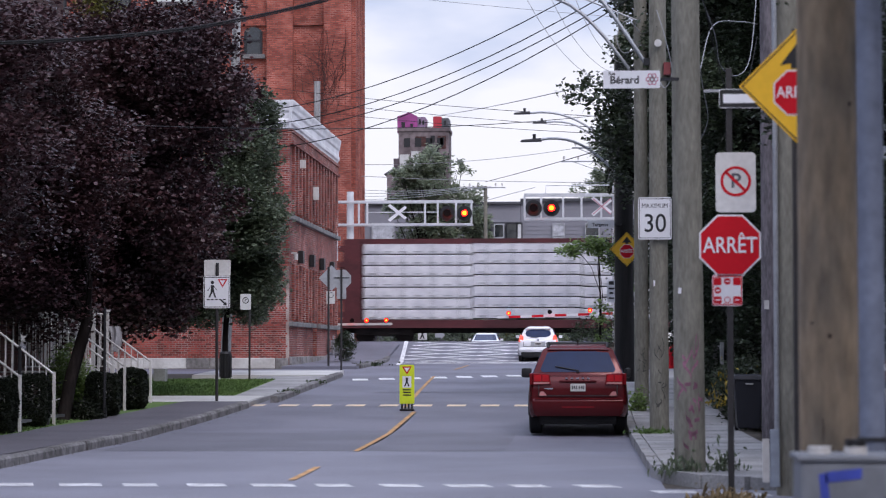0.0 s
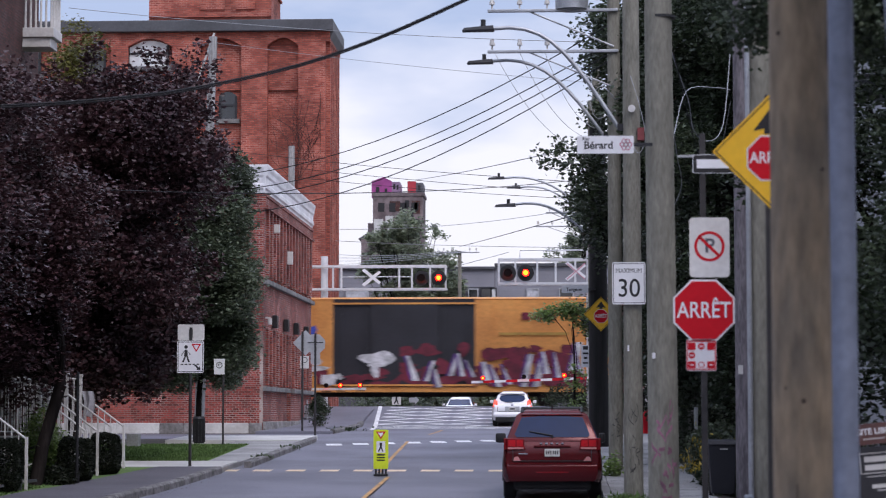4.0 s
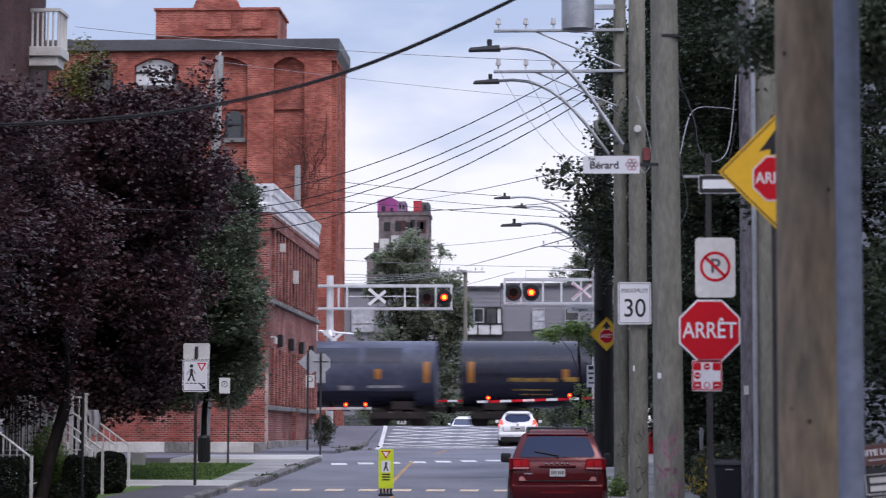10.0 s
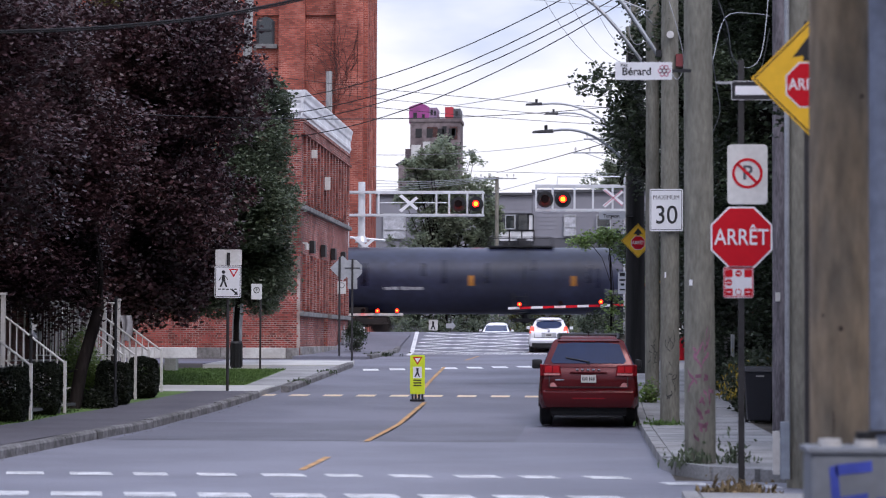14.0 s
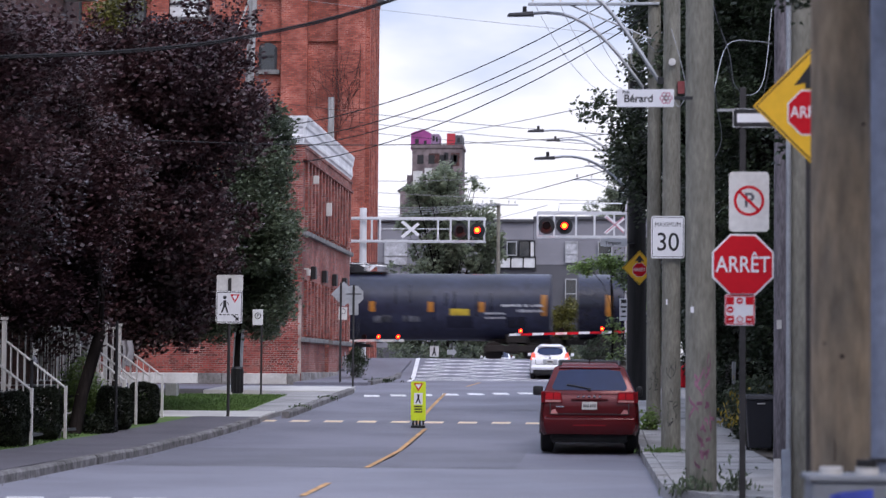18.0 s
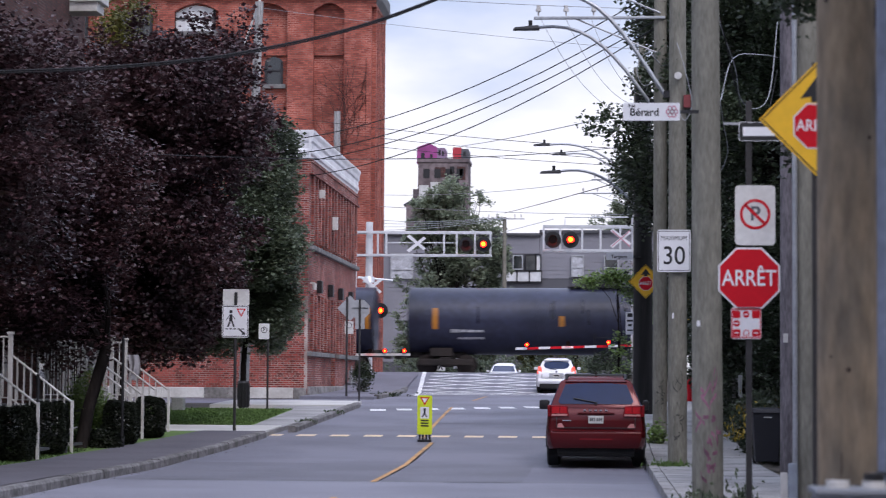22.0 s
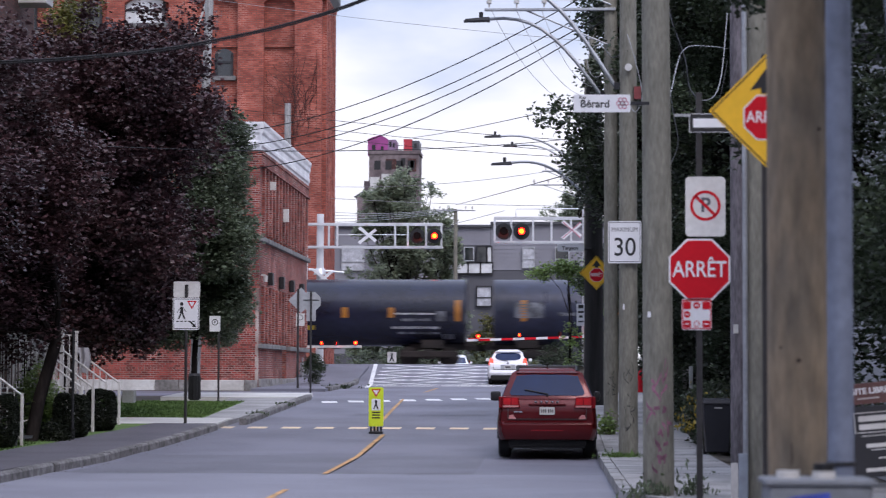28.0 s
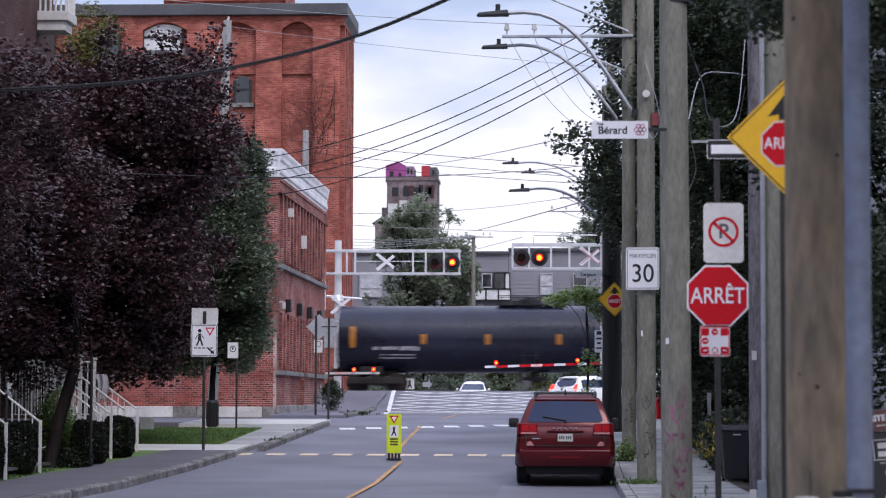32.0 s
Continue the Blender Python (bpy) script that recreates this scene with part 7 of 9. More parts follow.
# weeds at the foot of poles and kerbs
def tuft(label, x, y, z, n, size, mat, seed, r=0.25, h=0.3):
    rng = np.random.default_rng(seed)
    c = np.column_stack([x + rng.normal(size=n) * r, y + rng.normal(size=n) * r, z + np.abs(rng.normal(size=n)) * h])
    ob = new("weeds", leaf_mesh("weeds", c, size, mat, seed, 2.2))
    tagged(ob, label, "weeds", "weeds", kind="stuff")


tuft("green weeds round a pole's foot", 1.16, 27.25, 0.12, 160, 0.05, LEAF_GREEN, 71, 0.16, 0.10)
tuft("green weeds beside the footway", 1.72, 27.6, 0.12, 170, 0.045, LEAF_GREEN, 72, 0.12, 0.14)
tuft("grassy weeds at a pole's foot", 1.2, 40.0, 0.12, 260, 0.045, GRASS, 73, 0.18, 0.04)
tuft("dry weeds round the sign post", 1.42, 22.5, 0.02, 900, 0.05, DRYGRASS, 74, 0.17, 0.07)
tuft("small weeds in the kerb joint", -7.2, 56.0, 0.55, 90, 0.06, LEAF_GREEN, 75, 0.12, 0.03)
tuft("small weeds in the kerb joint", -7.25, 62.0, 0.7, 90, 0.06, LEAF_GREEN, 76, 0.12, 0.03)
tuft("weeds along the kerb beyond the side street", -7.8, 84.0, 1.05, 120, 0.08, LEAF_DARK, 77, 0.3, 0.04)
tuft("yellow wild flowers among the shrubs", 3.05, 44.4, 0.5, 420, 0.05, FLOWER, 79, 0.30, 0.28)
fc = thing("garden_fence", "weathered low wooden rail fence behind the shrubs", "fence")
for y in (49.6, 51.9):
    part("post", Geo().box(3.0, 3.08, y - 0.04, y + 0.04, 0.3, 1.75), WOOD_PALE, fc)
for z in (1.05, 1.6):
    part("rail", Geo().box(3.02, 3.06, 49.64, 51.86, z, z + 0.09), WOOD_PALE, fc)

# ---- road vehicles: origin under the middle of the rear bumper, nose along +y ----
def body_ring(y, w, z0, z1, crown=0.0):
    pts = [(-w * 0.93, z0), (w * 0.93, z0), (w * 0.99, z0 + 0.10), (w, z0 + 0.35 * (z1 - z0)), (w * 0.985, z0 + 0.75 * (z1 - z0)), (w * 0.94, z1), (0, z1 + crown), (-w * 0.94, z1), (-w * 0.985, z0 + 0.75 * (z1 - z0)), (-w, z0 + 0.35 * (z1 - z0)), (-w * 0.99, z0 + 0.10)]
    return [(x, y, z) for x, z in pts]


def wheel_parts(parent, x, y, r, w, rim_mat):
    wh = part("wheel", Geo().loft([[(x + s, y + rr * math.cos(a), r + rr * math.sin(a)) for a in (2 * math.pi * i / 24 for i in range(24))] for s, rr in ((-w / 2, r * 0.86), (-w / 2 + 0.03, r), (w / 2 - 0.03, r), (w / 2, r * 0.86))]), RUBBER, parent, smooth=True)
    part("rim", Geo().tube((x - w / 2 - 0.005, y, r), (x + w / 2 + 0.005, y, r), r * 0.62, n=18), rim_mat, wh)


def red_suv():
    c = thing("parked_suv", "dark red sport utility vehicle parked at the kerb", "car", at=pose(-0.055, 41.1, land(42.5) + 0.004, 0.6))
    W = 0.925
    part("body", Geo().loft([body_ring(0.06, 0.86, 0.42, 0.98), body_ring(0.14, 0.91, 0.36, 1.10), body_ring(0.5, W, 0.32, 1.14), body_ring(1.2, W, 0.30, 1.12), body_ring(3.3, W, 0.30, 1.06), body_ring(4.3, 0.90, 0.32, 0.98, 0.05), body_ring(4.75, 0.80, 0.36, 0.80, 0.04), body_ring(4.88, 0.62, 0.42, 0.7)]), CAR_RED, c, smooth=True)

    low = [(-0.865, 0.16, 1.10), (0.865, 0.16, 1.10), (0.865, 3.35, 1.04), (-0.865, 3.35, 1.04)]
    mid = [(-0.66, 0.40, 1.60), (0.66, 0.40, 1.60), (0.66, 2.55, 1.58), (-0.66, 2.55, 1.58)]
    top = [(-0.50, 0.50, 1.68), (0.50, 0.50, 1.68), (0.50, 2.35, 1.67), (-0.50, 2.35, 1.67)]
    part("cabin", Geo().loft([low, mid, top]), CAR_RED, c, bevel=0.04, smooth=True)
    rw = [(-0.66, 1.18), (0.66, 1.18), (0.70, 1.23), (0.57, 1.54), (0.30, 1.565), (-0.30, 1.565), (-0.57, 1.54), (-0.70, 1.23)]
    g = Geo()
    sl = lambda z: 0.16 + (z - 1.10) * 0.48 - 0.012
    g.loft([[(x, sl(z) + o, z) for x, z in rw] for o in (0.03, 0.0)])
    gl = part("rear_window", g, CAR_GLASS, c, "tinted rear window")
    part("wiper", Geo().box(-0.02, 0.02, sl(1.2) - 0.03, sl(1.2) + 0.0, 1.17, 1.22).tube((0.0, sl(1.21) - 0.02, 1.21), (-0.42, sl(1.28) - 0.015, 1.285), 0.012), BLACK, gl)
    for s in (-1, 1):
        q = [(0.20, 1.14), (3.2, 1.12), (2.62, 1.54), (0.46, 1.56)]
        f = lambda y, z: s * (0.865 - (z - 1.10) * 0.41 + 0.006)
        part("side_window", Geo().loft([[(f(y, z), y, z) for y, z in q], [(f(y, z) - s * 0.02, y, z) for y, z in q]]), CAR_GLASS, c)
        part("pillar_trim", Geo().loft([[(f(y, z) + s * 0.004, y, z) for y, z in ((0.95, 1.13), (1.05, 1.13), (1.1, 1.56), (1.0, 1.56))], [(f(y, z) - s * 0.01, y, z) for y, z in ((0.95, 1.13), (1.05, 1.13), (1.1, 1.56), (1.0, 1.56))]]), BLACK, c)
        rail = part("roof_rail", Geo().pipe([(s * 0.55, 0.46, 1.62), (s * 0.56, 0.60, 1.705), (s * 0.56, 2.2, 1.70), (s * 0.55, 2.3, 1.63)], 0.034, 8), BLACK, c)
        # tail lamps wrap the corner
        tl = [(s * 0.50, 0.955), (s * 0.84, 0.935), (s * 0.84, 1.165), (s * 0.53, 1.15)]
        tail = part("tail_lamp", Geo().prism(tl, 0.02, 0.14, "y").box(min(s * 0.84, s * 0.90), max(s * 0.84, s * 0.90), 0.07, 0.34, 0.945, 1.16), TAIL, c, "dark red tail lamp", 0.015)
        part("lamp_lens", Geo().box(min(s * 0.54, s * 0.66), max(s * 0.54, s * 0.66), 0.008, 0.018, 1.01, 1.13).box(min(s * 0.68, s * 0.81), max(s * 0.68, s * 0.81), 0.008, 0.018, 1.01, 1.13), material("tail_lens_red", (0.52, 0.012, 0.018), 0.15) if "tail_lens_red" not in bpy.data.materials else bpy.data.materials["tail_lens_red"], tail)
        part("lamp_strip", Geo().box(min(s * 0.53, s * 0.82), max(s * 0.53, s * 0.82), 0.009, 0.019, 0.962, 0.995), TAIL_PINK, tail)
        part("rear_reflector", Geo().prism([(s * 0.58, 0.745), (s * 0.72, 0.745), (s * 0.70, 0.815), (s * 0.64, 0.825)], 0.03, 0.10, "y"), TAIL_PINK, c)
        part("mirror", Geo().box(min(s * 0.92, s * (1.12 if s < 0 else 1.04)), max(s * 0.92, s * (1.12 if s < 0 else 1.04)), 2.70, 2.86, 1.02, 1.21), BLACK, c, bevel=0.04, smooth=True)
        wheel_parts(c, s * 0.80, 0.98, 0.36, 0.24, GALV)
        wheel_parts(c, s * 0.80, 3.87, 0.36, 0.24, GALV)
        part("wheel_arch", Geo().prism([(0.98 + 0.44 * math.cos(a), 0.38 + 0.44 * math.sin(a)) for a in (math.pi * i / 10 for i in range(11))], s * 0.93, s * 0.80, "x"), BLACK, c)
    part("crossbar", Geo().tube((-0.57, 0.9, 1.705), (0.57, 0.9, 1.705), 0.028), BLACK, c)
    part("crossbar", Geo().tube((-0.57, 1.9, 1.705), (0.57, 1.9, 1.705), 0.028), BLACK, c)
    part("spoiler", Geo().loft([[(-0.56, 0.37, 1.60), (0.56, 0.37, 1.60), (0.50, 0.60, 1.695), (-0.50, 0.60, 1.695)], [(-0.59, 0.38, 1.575), (0.59, 0.38, 1.575), (0.54, 0.60, 1.64), (-0.54, 0.60, 1.64)]]), CAR_RED, c, bevel=0.01)
    part("brake_lamp", Geo().box(-0.14, 0.14, 0.36, 0.38, 1.585, 1.60), TAIL, c)
    for s in (-1, 1):
        # black cladding round the wheels and along the sills
        part("arch_trim", Geo().loft([[(s * x, 0.98 + r * math.cos(a), 0.36 + r * math.sin(a)) for x, r in ((0.915, 0.43), (0.94, 0.43), (0.94, 0.37), (0.915, 0.37))] for a in (math.pi * i / 12 for i in range(13))]), BLACK, c)
        part("sill_trim", Geo().box(min(s * 0.86, s * 0.935), max(s * 0.86, s * 0.935), 1.42, 3.40, 0.26, 0.36), BLACK, c, bevel=0.01)
    part("antenna", Geo().tube((0.0, 0.75, 1.66), (0.0, 0.62, 1.78), 0.012), BLACK, c)
    part("bumper", Geo().loft([[(-0.78, 0.09, 0.36), (0.78, 0.09, 0.36), (0.88, 0.24, 0.36), (-0.88, 0.24, 0.36)], [(-0.84, 0.0, 0.52), (0.84, 0.0, 0.52), (0.925, 0.22, 0.52), (-0.925, 0.22, 0.52)], [(-0.84, 0.0, 0.66), (0.84, 0.0, 0.66), (0.925, 0.22, 0.66), (-0.925, 0.22, 0.66)], [(-0.80, 0.07, 0.72), (0.80, 0.07, 0.72), (0.90, 0.22, 0.72), (-0.90, 0.22, 0.72)]]), CAR_RED, c, bevel=0.02, smooth=True)
    part("bumper_skirt", Geo().box(-0.72, 0.72, 0.18, 0.38, 0.24, 0.38), RUBBER, c, bevel=0.04)
    part("tailgate_seam", Geo().box(-0.72, 0.72, 0.035, 0.06, 0.735, 0.75).box(-0.735, -0.72, 0.04, 0.07, 0.75, 0.94).box(0.72, 0.735, 0.04, 0.07, 0.75, 0.94), INK, c)
    part("tailgate_handle", Geo().box(-0.34, 0.34, 0.03, 0.07, 1.0, 1.03), CAR_RED, c, bevel=0.008)
    part("underbody", Geo().box(-0.70, 0.70, 0.3, 4.3, 0.20, 0.34), BLACK, c)
    part("bumper_trim", Geo().box(-0.30, 0.30, -0.006, 0.01, 0.525, 0.545), TAIL, c)
    pl = part("licence_plate", Geo().box(-0.14, 0.14, 0.035, 0.062, 0.825, 0.965), OFFWHITE, c, "white licence plate with dark bars", 0.004)
    bars = Geo()
    for i in range(6):
        bars.box(-0.115 + 0.038 * i + (0.014 if i > 2 else 0), -0.092 + 0.038 * i + (0.014 if i > 2 else 0), 0.031, 0.0345, 0.865, 0.925)
    part("plate_bar", bars, INK, pl)
    br = Geo()
    for i in range(5):
        br.box(-0.23 + 0.10 * i, -0.185 + 0.10 * i, 0.075, 0.115, 1.055, 1.08)
    part("badge_bar", br, CHROME, c, "chrome badge bars")
    part("badge_bar", Geo().box(-0.62, -0.46, 0.045, 0.07, 0.865, 0.885), CHROME, c)
    part("bumper_crease", Geo().box(-0.80, 0.80, -0.004, 0.03, 0.672, 0.684), CAR_RED, c, bevel=0.003)
    for ob in c.children_recursive:
        ob.data.transform(Matrix.Scale(0.968, 4))
    return c


red_suv()


def hatchback(name, label, at, paint, lit):
    c = thing(name, label, "car", at=at)
    W = 0.85
    part("body", Geo().loft([body_ring(0.05, 0.76, 0.34, 0.86), body_ring(0.12, 0.82, 0.28, 0.95), body_ring(0.45, W, 0.25, 0.99), body_ring(2.6, W, 0.24, 0.95), body_ring(3.4, 0.82, 0.26, 0.86, 0.06), body_ring(3.85, 0.70, 0.30, 0.68), body_ring(3.95, 0.5, 0.36, 0.6)]), paint, c, smooth=True)
    low = [(-0.79, 0.18, 0.94), (0.79, 0.18, 0.94), (0.79, 3.0, 0.92), (-0.79, 3.0, 0.92)]
    mid = [(-0.60, 0.48, 1.36), (0.60, 0.48, 1.36), (0.58, 2.0, 1.38), (-0.58, 2.0, 1.38)]
    top = [(-0.42, 0.62, 1.49), (0.42, 0.62, 1.49), (0.40, 1.75, 1.50), (-0.40, 1.75, 1.50)]
    part("cabin", Geo().loft([low, mid, top]), paint, c, bevel=0.05, smooth=True)
    sl = lambda z: 0.18 + (z - 0.94) * 0.71 - 0.015
    rw = [(-0.46, 1.10), (-0.30, 1.06), (0.30, 1.06), (0.46, 1.10), (0.54, 1.20), (0.49, 1.33), (0.25, 1.37), (-0.25, 1.37), (-0.49, 1.33), (-0.54, 1.20)]
    part("rear_window", Geo().loft([[(x, sl(z) + o, z) for x, z in rw] for o in (0.03, 0)]), CAR_GLASS, c)
    for s in (-1, 1):
        f = lambda y, z: s * (0.79 - (z - 0.94) * 0.405 + 0.008)
        q = [(0.55, 1.0), (2.7, 0.98), (2.1, 1.33), (0.62, 1.33)]
        part("side_window", Geo().loft([[(f(y, z), y, z) for y, z in q], [(f(y, z) - s * 0.02, y, z) for y, z in q]]), CAR_GLASS, c)
        tl = [(s * 0.58, 0.07, 0.82), (s * 0.80, 0.11, 0.86), (s * 0.735, 0.25, 1.16), (s * 0.64, 0.24, 1.12)]
        part("tail_lamp", Geo().loft([[(x * 1.02, y - 0.03, z) for x, y, z in tl], [(x * 0.97, y + 0.08, z) for x, y, z in tl]]), TAIL_ON if lit else TAIL, c)
        part("mirror", Geo().box(min(s * 0.84, s * 0.99), max(s * 0.84, s * 0.99), 2.25, 2.37, 0.95, 1.08), paint, c, bevel=0.03)
        wheel_parts(c, s * 0.73, 0.72, 0.30, 0.2, GALV)
        wheel_parts(c, s * 0.73, 3.2, 0.30, 0.2, GALV)
        part("wheel_arch", Geo().prism([(0.72 + 0.36 * math.cos(a), 0.32 + 0.36 * math.sin(a)) for a in (math.pi * i / 10 for i in range(11))], s * 0.855, s * 0.72, "x"), BLACK, c)
    part("bumper", Geo().loft([[(-0.76, 0.02, 0.40), (0.76, 0.02, 0.40), (0.84, 0.2, 0.40), (-0.84, 0.2, 0.40)], [(-0.78, -0.03, 0.52), (0.78, -0.03, 0.52), (0.85, 0.2, 0.52), (-0.85, 0.2, 0.52)], [(-0.74, 0.03, 0.64), (0.74, 0.03, 0.64), (0.83, 0.2, 0.64), (-0.83, 0.2, 0.64)]]), paint, c, bevel=0.02, smooth=True)
    part("bumper_skirt", Geo().box(-0.70, 0.70, -0.01, 0.2, 0.22, 0.42), RUBBER, c, bevel=0.03)
    part("underbody", Geo().box(-0.62, 0.62, 0.3, 3.6, 0.17, 0.28), BLACK, c)
    pl = part("licence_plate", Geo().box(-0.15, 0.15, 0.030, 0.039, 0.70, 0.85), OFFWHITE, c)
    part("plate_bar", Geo().box(-0.11, 0.11, 0.025, 0.0295, 0.74, 0.80), INK, pl)
    part("spoiler", Geo().box(-0.53, 0.53, 0.42, 0.62, 1.40, 1.455), paint, c, bevel=0.02)
    part("tailgate_seam", Geo().box(-0.60, 0.60, 0.03, 0.05, 0.655, 0.67).box(-0.615, -0.60, 0.035, 0.055, 0.655, 0.85).box(0.60, 0.615, 0.035, 0.055, 0.655, 0.85), INK, c)
    part("plate_recess", Geo().box(-0.30, 0.30, 0.04, 0.056, 0.69, 0.87), SIGN_BACK, c)
    part("badge", Geo().tube((0, 0.075, 0.93), (0, 0.10, 0.93), 0.05, n=14), CHROME, c)
    part("rear_wiper", Geo().tube((0.0, sl(1.03) - 0.02, 1.03), (-0.30, sl(1.06) - 0.02, 1.06), 0.012), BLACK, c)
    ws = [(-0.66, 0.98), (0.66, 0.98), (0.56, 1.33), (-0.56, 1.33)]
    wy = lambda z: 3.0 - (z - 0.92) * 2.17 + 0.02
    part("windscreen", Geo().loft([[(x, wy(z) + o, z) for x, z in ws] for o in (-0.03, 0.0)]), CAR_GLASS, c)
    part("grille", Geo().box(-0.42, 0.42, 3.90, 3.97, 0.42, 0.56), BLACK, c, bevel=0.01)
    for s in (-1, 1):
        part("headlamp", Geo().box(min(s * 0.48, s * 0.72), max(s * 0.48, s * 0.72), 3.78, 3.90, 0.60, 0.72), SIGN_BACK, c, bevel=0.02)
    for ob in c.children_recursive:
        ob.data.transform(Matrix.Diagonal((0.955, 0.95, 0.915, 1.0)))
    return c


WHITE_CAR = hatchback("white_hatchback", "white hatchback with lit tail lamps waiting at the crossing", pose(-1.70, 90.8, land(90.8) + 0.02, 2.0), CAR_WHITE, True)
hatchback("white_hatchback", "white car on the far side of the tracks", pose(-5.2, 127.0, land(127), 0, 0, 180), CAR_WHITE, False)

# ---- the railway ----
RAIL = 1.88
TRACK_Y = 104.0
g = Geo()
for y in (-0.75, 0.75):
    g.box(-70, 70, TRACK_Y + y - 0.04, TRACK_Y + y + 0.04, RAIL - 0.12, RAIL)
solo("rails", g, RUSTY, "steel rails of the level crossing", "rail", kind="structure")


def tank_patch(x0, x1, z0, z1, R, zc, side=-1, lift=0.008):
    """A thin sheet that follows the tank's side."""
    n = max(2, int((z1 - z0) / 0.12) + 1)
    rows = []
    for k in range(n + 1):
        z = z0 + (z1 - z0) * k / n
        c = math.sqrt(max(0.0, R * R - (z - zc) ** 2))
        rows.append((z, side * (c + lift), side * (c - 0.01)))
    return Geo().loft([[(x0, a, z), (x1, a, z), (x1, b, z), (x0, b, z)] for z, a, b in rows])


def bogie(parent, x):
    b = part("bogie", Geo().box(x - 1.25, x + 1.25, -1.18, -1.02, 0.42, 0.72).box(x - 1.25, x + 1.25, 1.02, 1.18, 0.42, 0.72).box(x - 0.25, x + 0.25, -1.15, 1.15, 0.35, 0.8), RUSTY, parent, bevel=0.05)
    for dx in (-0.9, 0.9):
        w = Geo()
        for s in (-1, 1):
            w.tube((x + dx, s * 0.70, 0.46), (x + dx, s * 0.84, 0.46), 0.46, n=20)
        w.tube((x + dx, -0.8, 0.46), (x + dx, 0.8, 0.46), 0.08)
        part("wheelset", w, RUSTY, b)


def tank_car(label, L, paint, reflect, marks, dome=True, belly=None):
    """marks: (metres behind the front end, height, width, tall, material)."""
    c = thing("tank_car", label, "railway car", "train")
    R, zc = 1.525, 2.46
    n = 40
    prof = []
    for k in range(9):
        a = math.pi / 2 * k / 8
        prof.append((-L / 2 + 0.75 * (1 - math.sin(a)), R * math.cos(math.pi / 2 - a) if k else 0.02))
    prof = prof + [(-x, r) for x, r in reversed(prof)]
    part("tank", Geo().loft([[(x, r * math.cos(a), zc + r * math.sin(a)) for a in (2 * math.pi * i / n for i in range(n))] for x, r in prof]), paint, c, smooth=True)
    for xx in (-L / 2 + 0.9, -L / 6, L / 6, L / 2 - 0.9):
        part("weld_band", Geo().loft([[(xx + s, (R + h) * math.cos(a), zc + (R + h) * math.sin(a)) for a in (2 * math.pi * i / n for i in range(n + 1))] for s, h in ((-0.05, 0), (-0.04, 0.008), (0.04, 0.008), (0.05, 0))], caps=False), paint, c)
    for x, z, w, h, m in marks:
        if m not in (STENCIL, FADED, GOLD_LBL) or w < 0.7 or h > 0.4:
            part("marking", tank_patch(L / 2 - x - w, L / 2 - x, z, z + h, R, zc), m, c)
            continue
        # a line of writing: short bars set close together, some worn away
        rng = random.Random(int(x * 100 + z * 1000 + L * 7))
        u = 0.0
        while u < w - 0.06:
            k = rng.uniform(0.16, 0.42)
            k = min(k, w - u)
            d = rng.uniform(0.0, 0.18) * h
            part("marking", tank_patch(L / 2 - x - u - k + 0.03, L / 2 - x - u, z + d, z + h * rng.uniform(0.82, 1.0), R, zc), m, c)
            u += k + (0.09 if rng.random() < 0.25 else 0.015)
    for i, x in enumerate(reflect):
        tall = 0.95 if (i == 0 or x > L - 2.0) else 0.46
        lo = 2.05 if tall > 0.6 else 2.2
        part("reflector", tank_patch(L / 2 - x - 0.125, L / 2 - x + 0.125, lo, lo + tall, R, zc), REFLECT, c)
    top = zc + R
    if paint is TANK_DIRTY:
        # dark runs down the side from the dome and the seams
        rng = random.Random(int(L * 1000))
        for k in range(12):
            x, w, z1 = rng.uniform(-L / 2 + 1.2, L / 2 - 1.4), rng.uniform(0.08, 0.32), rng.uniform(2.9, 3.45)
            part("grime_run", tank_patch(x, x + w, z1 - rng.uniform(0.35, 1.1), z1, R, zc, lift=0.005), TANK_BLACK, c)
    part("walkway", Geo().box(-1.5, 1.5, -0.55, 0.55, top + 0.02, top + 0.07), DARK_STEEL, c)
    rail = []
    for x in (-1.4, -0.5, 0.5, 1.4):
        for y in (-0.75, 0.75):
            rail.append(("rail_post", Geo().tube((x, y, top - 0.2), (x, y, top + 0.45), 0.02, n=6)))
    for y in (-0.75, 0.75):
        rail.append(("handrail", Geo().tube((-1.4, y, top + 0.45), (1.4, y, top + 0.45), 0.02, n=6)))
    if dome:
        part("manway", Geo().tube((0, 0, top - 0.05), (0, 0, top + 0.30), 0.48, n=20).tube((0, 0, top + 0.30), (0, 0, top + 0.40), 0.30, n=16).box(-0.9, -0.55, -0.2, 0.2, top, top + 0.25), DARK_STEEL, c, bevel=0.02)
        for nm, g in rail:
            part(nm, g, DARK_STEEL, c)
    else:
        part("hatch_box", Geo().box(-0.55, 0.35, -0.3, 0.3, top + 0.05, top + 0.36), material("tan_hatch_paint", (0.36, 0.26, 0.12), 0.7), c, "tan valve housing", 0.03)
    lad = Geo()
    for x in (-0.3, 0.3):
        lad.tube((x, -R - 0.12, 1.0), (x, -R * 0.55, top - 0.05), 0.02, n=6)
    for k in range(8):
        f = k / 8
        lad.tube((-0.3, -R - 0.12 + 0.56 * R * f, 1.0 + (top - 1.1) * f), (0.3, -R - 0.12 + 0.56 * R * f, 1.0 + (top - 1.1) * f), 0.014, n=5)
    part("ladder", lad, DARK_STEEL, c)
